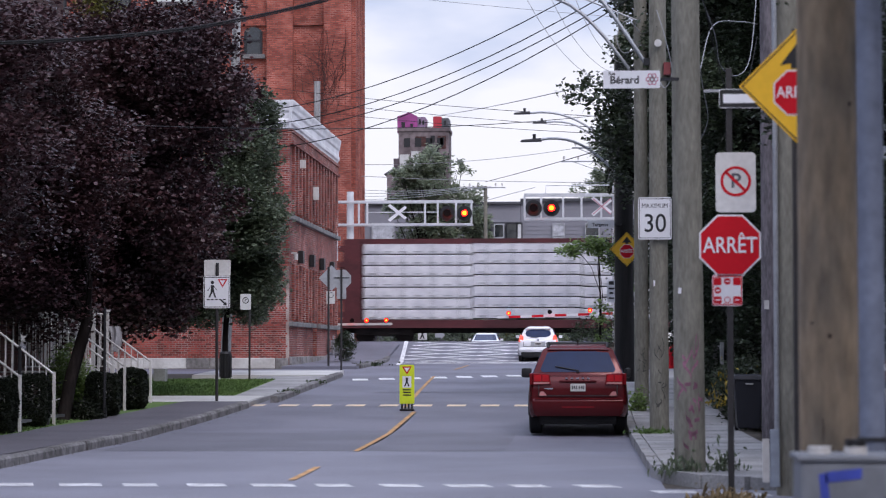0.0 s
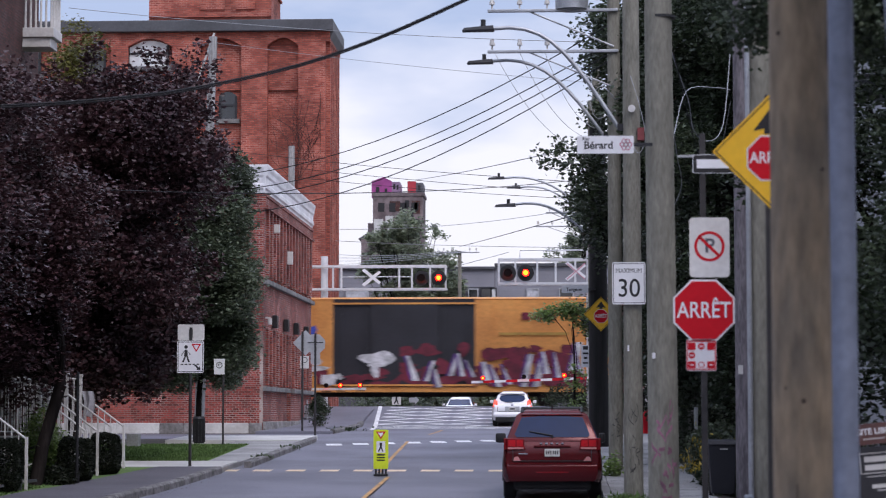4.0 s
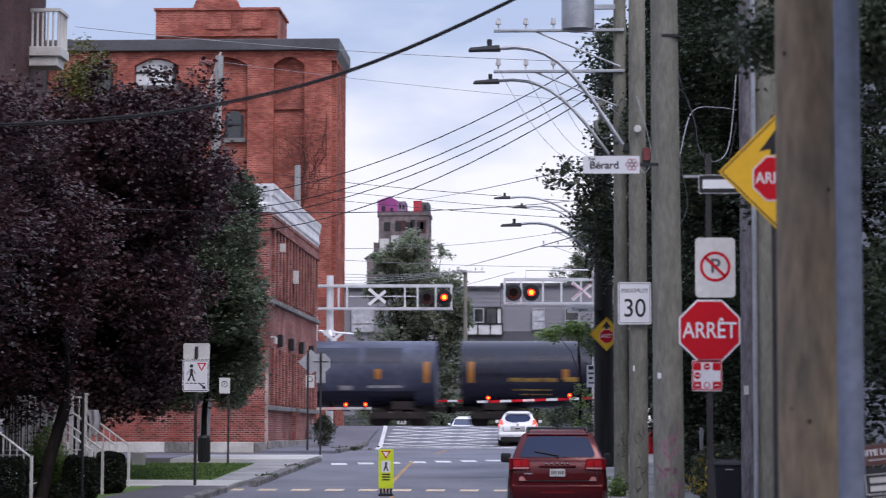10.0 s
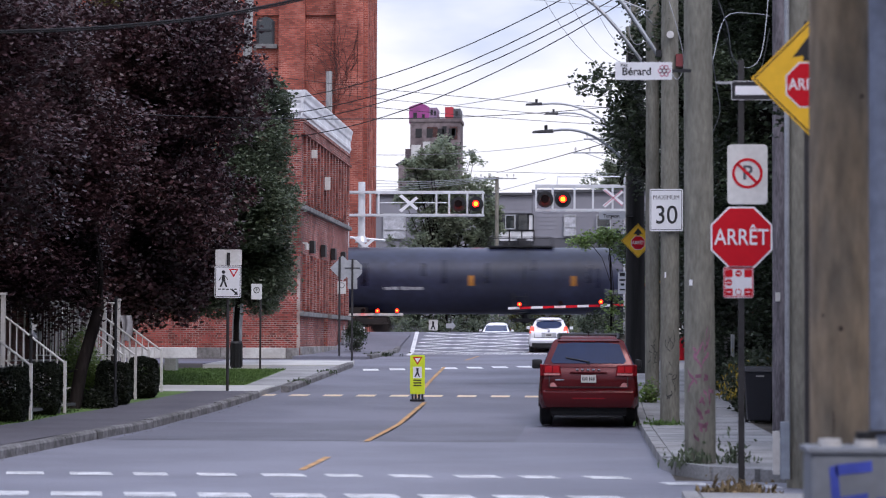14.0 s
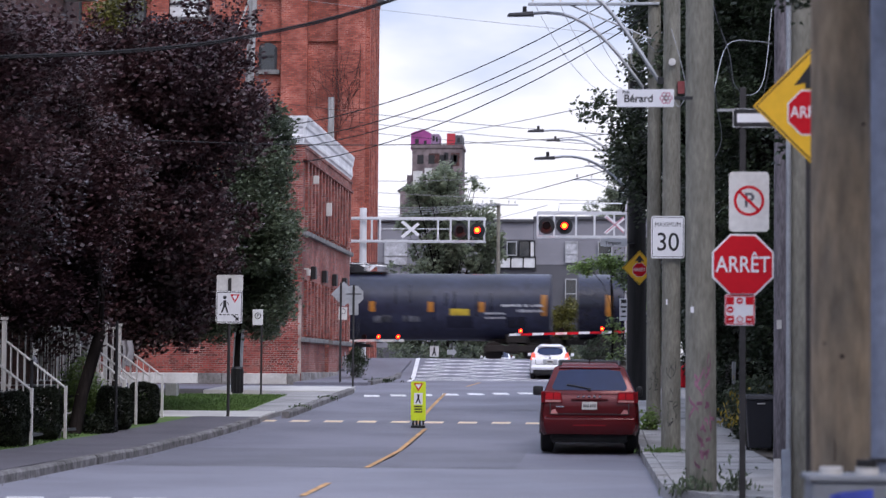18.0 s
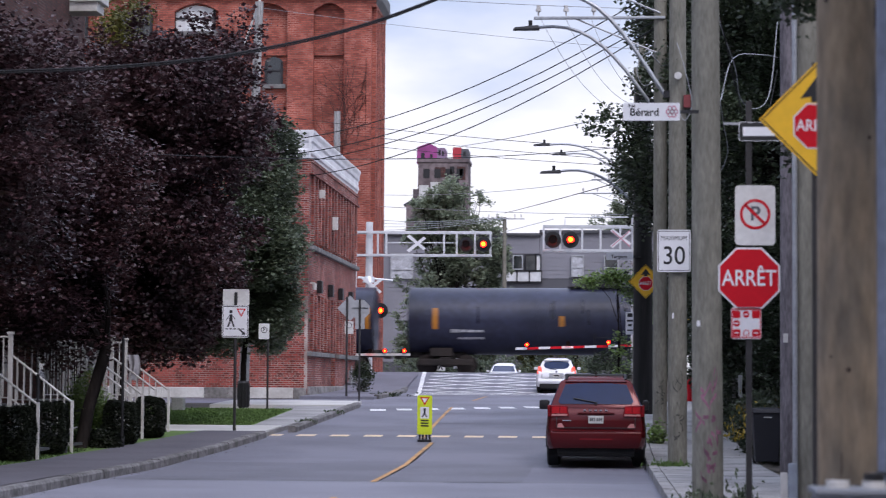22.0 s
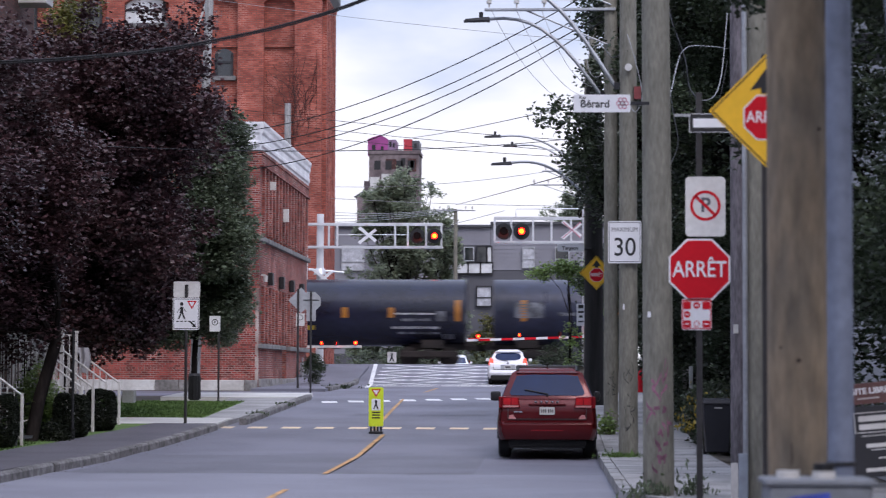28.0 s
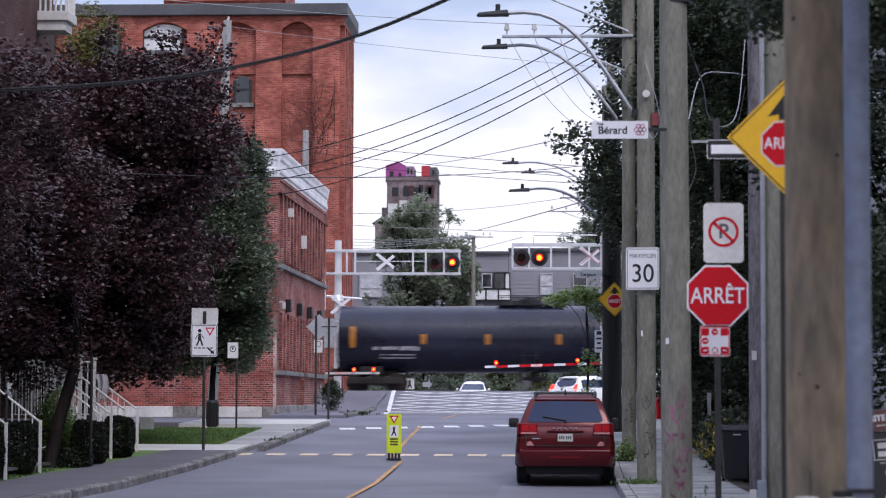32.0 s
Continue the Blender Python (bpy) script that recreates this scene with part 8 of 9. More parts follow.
    for s in (-1, 1):
        part("draft_sill", Geo().box(min(s * (L / 2 - 2.6), s * (L / 2 + 0.35)), max(s * (L / 2 - 2.6), s * (L / 2 + 0.35)), -0.5, 0.5, 0.78, 1.12), RUSTY, c)
        part("bolster", Geo().box(min(s * (L / 2 - 2.0), s * (L / 2 - 1.0)), max(s * (L / 2 - 2.0), s * (L / 2 - 1.0)), -1.1, 1.1, 0.85, 1.22), RUSTY, c)
        part("end_sill", Geo().box(min(s * (L / 2 + 0.0), s * (L / 2 + 0.12)), max(s * (L / 2 + 0.0), s * (L / 2 + 0.12)), -1.4, 1.4, 0.95, 1.1), RUSTY, c)
        for y in (-1.38, 1.38):
            part("grab_iron", Geo().tube((s * (L / 2 + 0.06), y, 0.6), (s * (L / 2 + 0.06), y, 2.0), 0.02, n=5), RUSTY, c)
    part("outlet", Geo().tube((0.2, 0, 0.55), (0.2, 0, 1.0), 0.22, n=14).box(-0.4, 0.8, -0.3, 0.3, 0.6, 0.75), DARK_STEEL, c)
    for s in (-1, 1):
        part("coupler", Geo().box(min(s * (L / 2 + 0.35), s * (L / 2 + 0.72)), max(s * (L / 2 + 0.35), s * (L / 2 + 0.72)), -0.15, 0.15, 0.72, 1.0), RUSTY, c)
    bogie(c, -L / 2 + 1.7)
    bogie(c, L / 2 - 1.7)
    return c


def spray(parent, x0, x1, z0, z1, mats, n, seed, y, k0=1.0):
    """Overlapping flat shapes of spray paint, each on its own layer."""
    rng = random.Random(seed)
    for i, m in enumerate(mats):
        for k in range(n):
            cx, cz = rng.uniform(x0, x1), z0 + (z1 - z0) * rng.random() ** 1.3
            w, h = rng.uniform(0.25, 0.9) * k0, rng.uniform(0.15, 0.55) * (1 + k0) / 2
            a0 = rng.uniform(0, 6)
            pts = []
            for j in range(9):
                a = a0 + 2 * math.pi * j / 9
                r = rng.uniform(0.45, 1.0)
                px, pz = cx + w * r * math.cos(a), max(z0, cz + h * r * math.sin(a))
                pts.append((min(max(px, x0), x1), pz))
            yy = y - 0.001 * (i * n + k) / n - 0.0002 * k
            part("graffiti", Geo().add([(px, yy, pz) for px, pz in pts], [tuple(range(9))]), m, parent)


def boxcar(label, L, H, sides, end_mat, ribs):
    """sides: (metres behind the front, width, material)."""
    c = thing("boxcar", label, "railway car", "train")
    z0 = 1.0
    for x, w, m in sides:
        part("side_panel", Geo().box(L / 2 - x - w, L / 2 - x, -1.5, 1.5, z0, H - 0.1), m, c)
    for k in range(ribs):
        x = -L / 2 + L * (k + 0.5) / ribs
        m = next(mm for xx, w, mm in sides if xx <= L / 2 - x <= xx + w + 0.01)
        part("side_rib", Geo().box(x - 0.05, x + 0.05, -1.55, -1.5, z0, H - 0.15), m, c)
    part("roof", Geo().prism([(-1.53, H - 0.12), (1.53, H - 0.12), (0, H + 0.05)], -L / 2 - 0.02, L / 2 + 0.02, "x"), end_mat, c)
    part("side_sill", Geo().box(-L / 2, L / 2, -1.53, 1.53, z0 - 0.25, z0), end_mat, c)
    d = part("sliding_door", Geo().box(-1.5, 1.5, -1.6, -1.52, z0 + 0.1, H - 0.35), sides[len(sides) // 2][2], c)
    part("door_rail", Geo().box(-3.2, 3.2, -1.62, -1.56, H - 0.35, H - 0.27).box(-3.2, 3.2, -1.62, -1.56, z0 + 0.02, z0 + 0.1), end_mat, d)
    for s in (-1, 1):
        for k in range(5):
            z = z0 + 0.35 + k * (H - 1.7) / 4.4
            part("end_rib", Geo().box(min(s * L / 2, s * (L / 2 + 0.09)), max(s * L / 2, s * (L / 2 + 0.09)), -1.4, 1.4, z, z + 0.3), sides[0][2] if s > 0 else sides[-1][2], c, bevel=0.03)
        part("coupler", Geo().box(min(s * L / 2, s * (L / 2 + 0.6)), max(s * L / 2, s * (L / 2 + 0.6)), -0.18, 0.18, 0.7, 1.0), RUSTY, c)
        lad = Geo()
        for k in range(7):
            lad.box(s * L / 2 - (0.55 if s > 0 else 0.1) , s * L / 2 + (-0.1 if s > 0 else 0.55), -1.57, -1.55, z0 + 0.1 + 0.42 * k, z0 + 0.13 + 0.42 * k)
        part("ladder", lad, DARK_STEEL, c)
    for k in range(7):
        part("corner_rib", Geo().box(-L / 2 + 0.02, -L / 2 + 1.15, -1.59, -1.5, z0 + 0.15 + 0.52 * k, z0 + 0.42 + 0.52 * k), FLAT_RED if ribs < 15 else end_mat, c, bevel=0.02)
    part("underframe", Geo().box(-L / 2, L / 2, -0.4, 0.4, 0.55, z0 - 0.25), RUSTY, c)
    bogie(c, -L / 2 + 1.9)
    bogie(c, L / 2 - 1.9)
    return c


def lumber_flat():
    L = 22.2
    c = thing("bulkhead_flat_car", "maroon bulkhead flat car stacked with white-wrapped lumber", "railway car", "train")
    part("deck", Geo().box(-L / 2, L / 2, -1.45, 1.45, 0.85, 1.05).box(-L / 2, L / 2, -1.48, -1.42, 0.72, 1.08), FLAT_RED, c)
    for s in (-1, 1):
        bk = part("bulkhead", Geo().box(min(s * (L / 2 - 0.2), s * (L / 2 - 1.05)), max(s * (L / 2 - 0.2), s * (L / 2 - 1.05)), -1.42, 1.42, 1.05, 4.72), FLAT_RED, c)
        for k in range(5):
            part("bulkhead_rib", Geo().box(min(s * (L / 2 - 0.2), s * L / 2), max(s * (L / 2 - 0.2), s * L / 2), -1.45, 1.45, 1.2 + 0.75 * k, 1.45 + 0.75 * k), FLAT_RED, bk, bevel=0.03)
        bogie(c, s * (L / 2 - 2.0))
    part("top_beam", Geo().box(-L / 2 + 0.2, L / 2 - 0.2, -0.3, 0.3, 4.5, 4.75).box(-L / 2 + 0.3, L / 2 - 0.3, -1.40, -1.30, 4.55, 4.75), FLAT_RED, c)
    rng = random.Random(8)
    x = -L / 2 + 1.12
    for col, w in enumerate((4.95, 4.95, 4.95, 4.95)):
        lift = (0.0, 0.06, 0.02, -0.03)[col]
        z = 1.07
        for k in range(7):
            h = 0.475
            part("lumber_pack", Geo().box(x + 0.02, x + w - 0.02 + rng.uniform(-0.03, 0.03), -1.40 + rng.uniform(0, 0.04), 1.38, z + lift + 0.03, z + lift + h), WRAP, c, bevel=0.025)
            pb = Geo()
            for q in range(7):
                pb.box(x + 0.25 + 0.68 * q, x + 0.62 + 0.68 * q, -1.408, -1.403, z + lift + 0.10, z + lift + 0.15)
            part("print_row", pb, SIGN_BACK, c)
            z += 0.495
        for xs in (0.6, 1.8, 3.1, 4.3):
            part("strap", Geo().box(x + xs, x + xs + 0.04, -1.425, -1.418, 1.1, 4.5), SIGN_BACK, c)
        x += w
    part("underframe", Geo().box(-L / 2, L / 2, -0.4, 0.4, 0.5, 0.85), RUSTY, c)
    part("coupler", Geo().box(-L / 2 - 0.5, -L / 2, -0.18, 0.18, 0.7, 1.0), RUSTY, c)
    return c


SPEED = 7.5
TRAIN = []


def in_train(c, front, back):
    """front, back: seconds at which the car's two ends pass the line x = -8.24."""
    TRAIN.append((c, (front + back) / 2))


def shell(front, back):
    return SPEED * (back - front)


in_train(lumber_flat(), 0.36 - 2.96, 0.36)
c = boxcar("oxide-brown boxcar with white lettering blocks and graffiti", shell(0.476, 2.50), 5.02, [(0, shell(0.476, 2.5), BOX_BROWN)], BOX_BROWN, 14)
L = shell(0.476, 2.5)
logo = Geo()
for x0, x1, a, b in ((0.0, 0.14, 0.1, 0.62), (0.0, 0.62, 0.0, 0.13), (0.0, 0.62, 0.59, 0.72), (0.66, 0.80, 0.0, 0.72), (0.80, 1.2, 0.59, 0.72), (1.08, 1.22, 0.0, 0.72), (1.22, 1.5, 0.0, 0.12)):
    logo.box(L / 2 - 2.6 + x0 * 1.18, L / 2 - 2.6 + x1 * 1.18, -1.575, -1.565, 3.42 + a, 3.42 + b)
part("emblem", logo, G_WHITE, c, "white rounded railway emblem")
tx = Geo()
for i in range(4):
    tx.box(L / 2 - 2.6 + 0.45 * i, L / 2 - 2.25 + 0.45 * i, -1.575, -1.565, 3.12, 3.26)
part("stencil_block", tx, G_WHITE, c)
# worn stencilled words, as blocks
for r in range(4):
    for off, n in ((0.0, 5), (1.19, 4), (2.24, 3)):
        tx = Geo()
        for i in range(n):
            x, z = -L / 2 + 1.86 + off + 0.19 * i, 3.47 - 0.47 * r
            tx.box(x, x + 0.05, -1.575, -1.565, z, z + 0.28).box(x + 0.05, x + 0.15, -1.575, -1.565, z + (0.22 if i % 2 else 0.0), z + (0.28 if i % 2 else 0.07))
            if i % 3 != 1:
                tx.box(x + 0.10, x + 0.15, -1.575, -1.565, z + 0.08, z + 0.21)
        part("stencil_block", tx, G_WHITE if r < 3 else FADED, c)
rng = random.Random(31)
tx = Geo()
for i in range(15):
    x, z = -L / 2 + rng.uniform(7.2, 9.2), rng.uniform(2.5, 3.3)
    tx.box(x, x + rng.uniform(0.15, 0.5), -1.603 - 0.0004 * i, -1.598, z, z + 0.06)
part("scribble", tx, FADED, c, "faint white scribble")
door = part("door", Geo().box(-L / 2 + 6.9, -L / 2 + 9.9, -1.595, -1.56, 1.15, 4.55), DOOR_RED, c, "worn red sliding door")
for z in (1.6, 2.5, 3.4, 4.2):
    part("door_rib", Geo().box(-L / 2 + 6.95, -L / 2 + 9.85, -1.597, -1.594, z, z + 0.05), BOX_BROWN, door)
spray(c, L / 2 - 5.8, L / 2 - 0.2, 1.5, 2.6, (G_TEAL, G_TEAL), 22, 3, -1.612, 0.8)
spray(c, L / 2 - 5.2, L / 2 - 0.9, 0.85, 2.15, (G_ORANGE, G_PINK, G_VIOLET, G_PINK_PALE, G_PINK), 13, 13, -1.618, 0.65)
spray(c, L / 2 - 3.8, L / 2 - 2.0, 1.1, 2.5, (G_TEAL,), 5, 15, -1.626, 0.4)
spray(c, -L / 2 + 0.4, L / 2 - 5.6, 0.85, 2.0, (G_WHITE, SIGN_BACK, BOX_BLACK, G_WHITE, BOX_BROWN, G_WHITE), 34, 4, -1.612, 0.42)
spray(c, -L / 2 + 0.6, L / 2 - 6.0, 1.0, 1.5, (G_ORANGE, YELLOW_LBL, G_WINE), 3, 17, -1.622, 0.28)
in_train(c, 0.476, 2.50)
L = shell(2.58, 5.03)
c = boxcar("faded yellow boxcar with black door end and wine-red graffiti", L, 5.05, [(0, 6.0, BOX_YELLOW), (6.0, 6.4, BOX_BLACK), (12.4, L - 12.4, BOX_YELLOW)], BOX_YELLOW, 16)
tx = Geo()
for i in range(3):
    tx.box(L / 2 - 3.9 + 0.55 * i, L / 2 - 3.5 + 0.55 * i, -1.575, -1.565, 4.0, 4.32)
part("emblem", tx, G_WINE, c, "dark red emblem bars")
part("stencil_block", Geo().box(L / 2 - 4.9, L / 2 - 1.8, -1.575, -1.565, 3.3, 3.42), GOLD_LBL, c)
spray(c, -L / 2 + 9.0, L / 2 - 0.2, 1.0, 2.7, (G_WINE, G_WINE), 34, 6, -1.612)
rng = random.Random(44)
for k in range(16):
    # leaning letter strokes, white with a violet edge
    x, z, h, w = L / 2 - 8.8 + 0.54 * k, rng.uniform(0.95, 1.7), rng.uniform(0.7, 1.5), rng.uniform(0.14, 0.34)
    lean = rng.choice((-0.8, -0.45, 0.5))
    for m, o, e in ((G_VIOLET, -1.6205 - 0.0006 * k, 0.12), (G_WHITE, -1.6208 - 0.0006 * k, 0.0)):
        part("graffiti", Geo().add([(x - e, o, z), (x + w, o, z), (x + w + lean * 0.6, o, z + h), (x - e + lean * 0.5 + 0.1, o, z + h)], [(0, 1, 2, 3)]), m, c, "sprayed letter stroke")
spray(c, -L / 2 + 3.0, -L / 2 + 5.5, 2.6, 4.0, (G_BLUE, G_PINK), 6, 7, -1.56)
spray(c, -L / 2 + 0.5, -L / 2 + 9.0, 1.05, 2.3, (G_WINE, G_WHITE), 14, 9, -1.615)
in_train(c, 2.58, 5.03)

TANKS = [
    (5.13, 7.00, TANK_BLACK, [0.3, 3.15, 5.3, 8.1, 11.2], [(0.6, 2.15, 1.1, 0.62, STENCIL), (3.4, 1.72, 0.8, 0.30, YELLOW_LBL), (3.6, 2.25, 0.5, 0.15, GOLD_LBL), (1.9, 1.75, 0.45, 0.2, STENCIL), (9.75, 2.1, 1.75, 0.24, GOLD_LBL), (10.4, 1.75, 1.1, 0.1, GOLD_LBL), (10.4, 1.58, 1.1, 0.08, GOLD_LBL)], False),
    (7.17, 9.497, TANK_BLACK, [0.4, 3.7, 5.8, 8.5, 10.4, 12.75, 17.0], [(0.75, 2.14, 1.05, 0.1, STENCIL), (0.75, 2.28, 1.05, 0.1, STENCIL), (0.75, 2.42, 1.05, 0.1, STENCIL), (2.0, 1.8, 0.85, 0.2, STENCIL), (3.1, 1.85, 0.5, 0.1, STENCIL), (8.0, 1.65, 0.8, 0.24, YELLOW_LBL), (12.2, 2.1, 0.6, 0.2, GOLD_LBL), (13.15, 2.08, 2.2, 0.2, GOLD_LBL), (13.4, 1.7, 1.7, 0.07, GOLD_LBL), (13.4, 1.5, 1.4, 0.07, GOLD_LBL)], True),
    # the last mark of this car is a dark band along its lower side
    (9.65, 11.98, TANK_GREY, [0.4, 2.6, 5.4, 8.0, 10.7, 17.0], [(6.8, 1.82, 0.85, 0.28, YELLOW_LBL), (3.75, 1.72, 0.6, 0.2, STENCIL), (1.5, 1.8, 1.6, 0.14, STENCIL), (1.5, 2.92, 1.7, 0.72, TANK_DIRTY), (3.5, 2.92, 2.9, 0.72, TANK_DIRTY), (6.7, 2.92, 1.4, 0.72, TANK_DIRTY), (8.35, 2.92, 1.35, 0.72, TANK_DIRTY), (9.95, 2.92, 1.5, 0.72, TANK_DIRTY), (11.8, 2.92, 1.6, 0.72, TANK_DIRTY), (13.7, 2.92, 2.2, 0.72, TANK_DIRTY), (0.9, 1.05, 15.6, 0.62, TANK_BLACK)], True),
    (12.13, 14.53, TANK_DIRTY, [0.3, 3.4, 6.6, 11.2, 16.9], [(0.5, 2.4, 1.2, 0.12, STENCIL), (0.5, 2.1, 1.4, 0.16, STENCIL), (1.8, 1.72, 1.5, 0.26, FADED), (4.3, 1.75, 0.9, 0.36, FADED), (2.6, 2.35, 0.7, 0.2, GOLD_LBL), (13.4, 2.0, 1.8, 0.16, STENCIL)], True),
    (14.68, 16.99, TANK_BLACK, [0.3, 5.4, 8.05, 10.45, 12.85, 15.95], [(0.5, 2.3, 1.5, 0.12, STENCIL), (0.5, 2.0, 1.6, 0.2, STENCIL), (6.45, 2.14, 0.85, 0.32, YELLOW_LBL), (6.2, 1.72, 1.2, 0.05, GOLD_LBL), (8.5, 1.85, 1.0, 0.3, FADED), (10.3, 1.9, 1.15, 0.28, FADED), (13.5, 2.12, 1.95, 0.18, STENCIL), (13.7, 1.8, 1.5, 0.08, STENCIL)], True),
    (17.155, 19.55, TANK_DIRTY, [0.3, 3.1, 5.4, 8.05, 12.6, 16.5], [(0.35, 2.45, 1.95, 0.12, STENCIL), (0.35, 2.2, 1.2, 0.14, STENCIL), (2.05, 2.1, 0.95, 0.1, STENCIL), (2.05, 1.9, 0.95, 0.1, STENCIL), (3.65, 2.05, 0.88, 0.3, YELLOW_LBL), (3.5, 1.5, 1.2, 0.5, TANK_BLACK), (1.1, 1.5, 0.9, 0.5, TANK_BLACK), (5.9, 1.75, 0.8, 0.3, FADED), (7.2, 1.7, 0.8, 0.35, FADED), (14.5, 1.9, 1.4, 0.2, STENCIL), (14.4, 1.6, 1.6, 0.12, STENCIL)], True),
    (19.725, 22.05, TANK_DIRTY, [0.3, 3.5, 6.1, 10.5, 16.2], [(0.45, 2.2, 1.05, 0.3, FADED), (1.3, 1.95, 1.45, 0.14, STENCIL), (2.4, 1.62, 1.25, 0.14, STENCIL), (2.4, 1.82, 1.0, 0.1, STENCIL), (4.5, 2.2, 0.93, 0.45, YELLOW_LBL), (4.5, 2.78, 0.9, 0.07, STENCIL), (4.5, 2.92, 0.9, 0.07, STENCIL), (5.9, 1.7, 1.0, 0.16, FADED), (14.0, 1.9, 1.6, 0.15, STENCIL), (14.0, 1.6, 1.2, 0.12, STENCIL)], True),
    (22.26, 24.68, TANK_DIRTY, [0.3, 6.0, 8.72, 11.2, 13.8, 16.8], [(2.7, 2.15, 0.95, 0.42, GOLD_LBL), (2.7, 1.85, 0.9, 0.12, STENCIL), (1.0, 1.75, 1.3, 0.45, TANK_BLACK), (0.6, 2.25, 1.2, 0.12, STENCIL), (3.9, 2.2, 0.7, 0.7, TANK_BLACK), (14.2, 2.1, 1.8, 0.15, FADED), (14.2, 1.85, 1.6, 0.12, FADED)], True),
    (24.86, 27.24, TANK_DIRTY, [0.3, 4.2, 8.4, 12.2, 16.5], [(1.4, 2.0, 1.9, 0.12, STENCIL), (1.6, 1.7, 1.6, 0.12, STENCIL), (5.0, 1.7, 0.9, 0.3, YELLOW_LBL), (13.2, 2.3, 1.8, 0.16, FADED), (15.6, 2.2, 1.3, 0.7, FADED)], True),
    (27.41, 29.81, TANK_BLACK, [0.35, 3.35, 5.45, 8.6, 11.6, 16.55], [(1.4, 2.34, 1.8, 0.09, STENCIL), (1.6, 2.04, 1.3, 0.14, FADED), (1.2, 1.70, 2.3, 0.12, STENCIL), (1.2, 1.46, 2.0, 0.12, FADED), (0.9, 2.05, 0.4, 0.45, FADED), (6.85, 1.65, 0.6, 0.2, YELLOW_LBL), (0.55, 1.25, 0.5, 0.22, FADED), (13.2, 2.2, 2.2, 0.16, STENCIL), (13.2, 1.9, 1.5, 0.10, STENCIL)], True),
    (29.97, 32.29, TANK_BLACK, [0.3, 2.65, 4.9, 7.4, 10.6, 13.5, 16.7], [(0.3, 2.1, 1.05, 0.38, FADED), (1.3, 2.1, 1.95, 0.11, STENCIL), (1.9, 1.9, 1.1, 0.1, STENCIL), (3.4, 1.65, 0.8, 0.14, FADED), (1.5, 1.65, 1.2, 0.1, STENCIL), (0.7, 1.3, 0.5, 0.2, FADED), (13.7, 1.92, 2.1, 0.2, STENCIL), (13.9, 1.55, 1.6, 0.08, STENCIL), (13.9, 1.7, 1.6, 0.06, STENCIL)], True),
]
LABELS = {"black_tank_paint": "glossy black railway tank car with orange reflectors", "blue_grey_tank_paint": "blue-grey railway tank car with pale weathered patches", "dusty_black_tank_paint": "dusty black railway tank car with faded stencils"}
for a, b, paint, refl, marks, dome in TANKS:
    in_train(tank_car(LABELS[paint.name], shell(a, b), paint, refl, marks, dome), a, b)


# ---- crossing signals and gates ----
LENSES = []


def lamp_head(parent, x, y, z, phase):
    """A black target with hood, and a lens that turns its bright or its dark face out."""
    h = part("signal_target", Geo().tube((x, y, z), (x, y - 0.04, z), 0.36, n=24), BLACK, parent)
    hood = Geo()
    n = 16
    for k in range(n):
        a, b = math.pi * (-0.15 + 1.3 * k / n), math.pi * (-0.15 + 1.3 * (k + 1) / n)
        hood.add([(x + 0.19 * math.cos(a), y - 0.04, z + 0.19 * math.sin(a)), (x + 0.19 * math.cos(b), y - 0.04, z + 0.19 * math.sin(b)), (x + 0.19 * math.cos(b), y - 0.3, z + 0.19 * math.sin(b)), (x + 0.19 * math.cos(a), y - 0.3, z + 0.19 * math.sin(a))], [(0, 1, 2, 3)])
    part("hood", hood, BLACK, h)
    r = 0.165
    disc = Geo().tube((0, 0, 0), (0, -0.012, 0), r * 0.93, n=20).tube((0, 0.013, 0), (0, 0.001, 0), r * 1.10, n=20).tube((0, -0.013, 0), (0, -0.018, 0), r * 0.62, n=20)
    me = mesh_of("lens", disc, [LAMP_AMBER, LAMP_DARK, LAMP_RED])
    for f in me.polygons:
        f.material_index = 1 if f.center.y > 0.0005 else 2 if f.center.y > -0.0125 else 0
    ln = new("lens", me)
    ln.parent = h
    ln.matrix_basis = pose(x, y - 0.24, z)
    tagged(ln, "round flashing signal lens")
    LENSES.append((ln, (x, y - 0.24, z), phase, 0.03))


def crossbuck(parent, x, y, z, m, r=0.46):
    for s in (-1, 1):
        part("crossbuck_blade", Geo().prism([(x - r, z - s * r * 0.72), (x - r + 0.12, z - s * r * 0.72 - s * 0.1), (x + r, z + s * r * 0.72 - s * 0.1), (x + r - 0.1, z + s * r * 0.72)], y - 0.03 - 0.006 * s, y - 0.022 - 0.006 * s, "y"), m, parent)


def cantilever(name, label, y, mast_x, x0, x1, z0, z1, posts, buck, buck_mat, lamps, zl):
    c = thing(name, label, "crossing signal", "crossing signals", at=pose(0, y, 0))
    part("mast", Geo().tube((mast_x, 0, land(y)), (mast_x, 0, z1 + 0.5), 0.19, 0.17, 16), SILVER, c, smooth=True)
    for zz in (z0, z1):
        for dy in (-0.35, 0.35):
            part("chord", Geo().box(x0, x1, dy - 0.05, dy + 0.05, zz - 0.05, zz + 0.05), SILVER, c)
    for x in posts:
        part("upright", Geo().box(x - 0.045, x + 0.045, -0.40, -0.30, z0 + 0.05, z1 - 0.05).box(x - 0.03, x + 0.03, -0.3, 0.3, z0 - 0.03, z0 + 0.03).box(x - 0.03, x + 0.03, -0.3, 0.3, z1 - 0.03, z1 + 0.03), SILVER, c)
    crossbuck(c, buck, -0.42, (z0 + z1) / 2, buck_mat)
    for x, ph in lamps:
        lamp_head(c, x, -0.45, zl, ph)
    return c


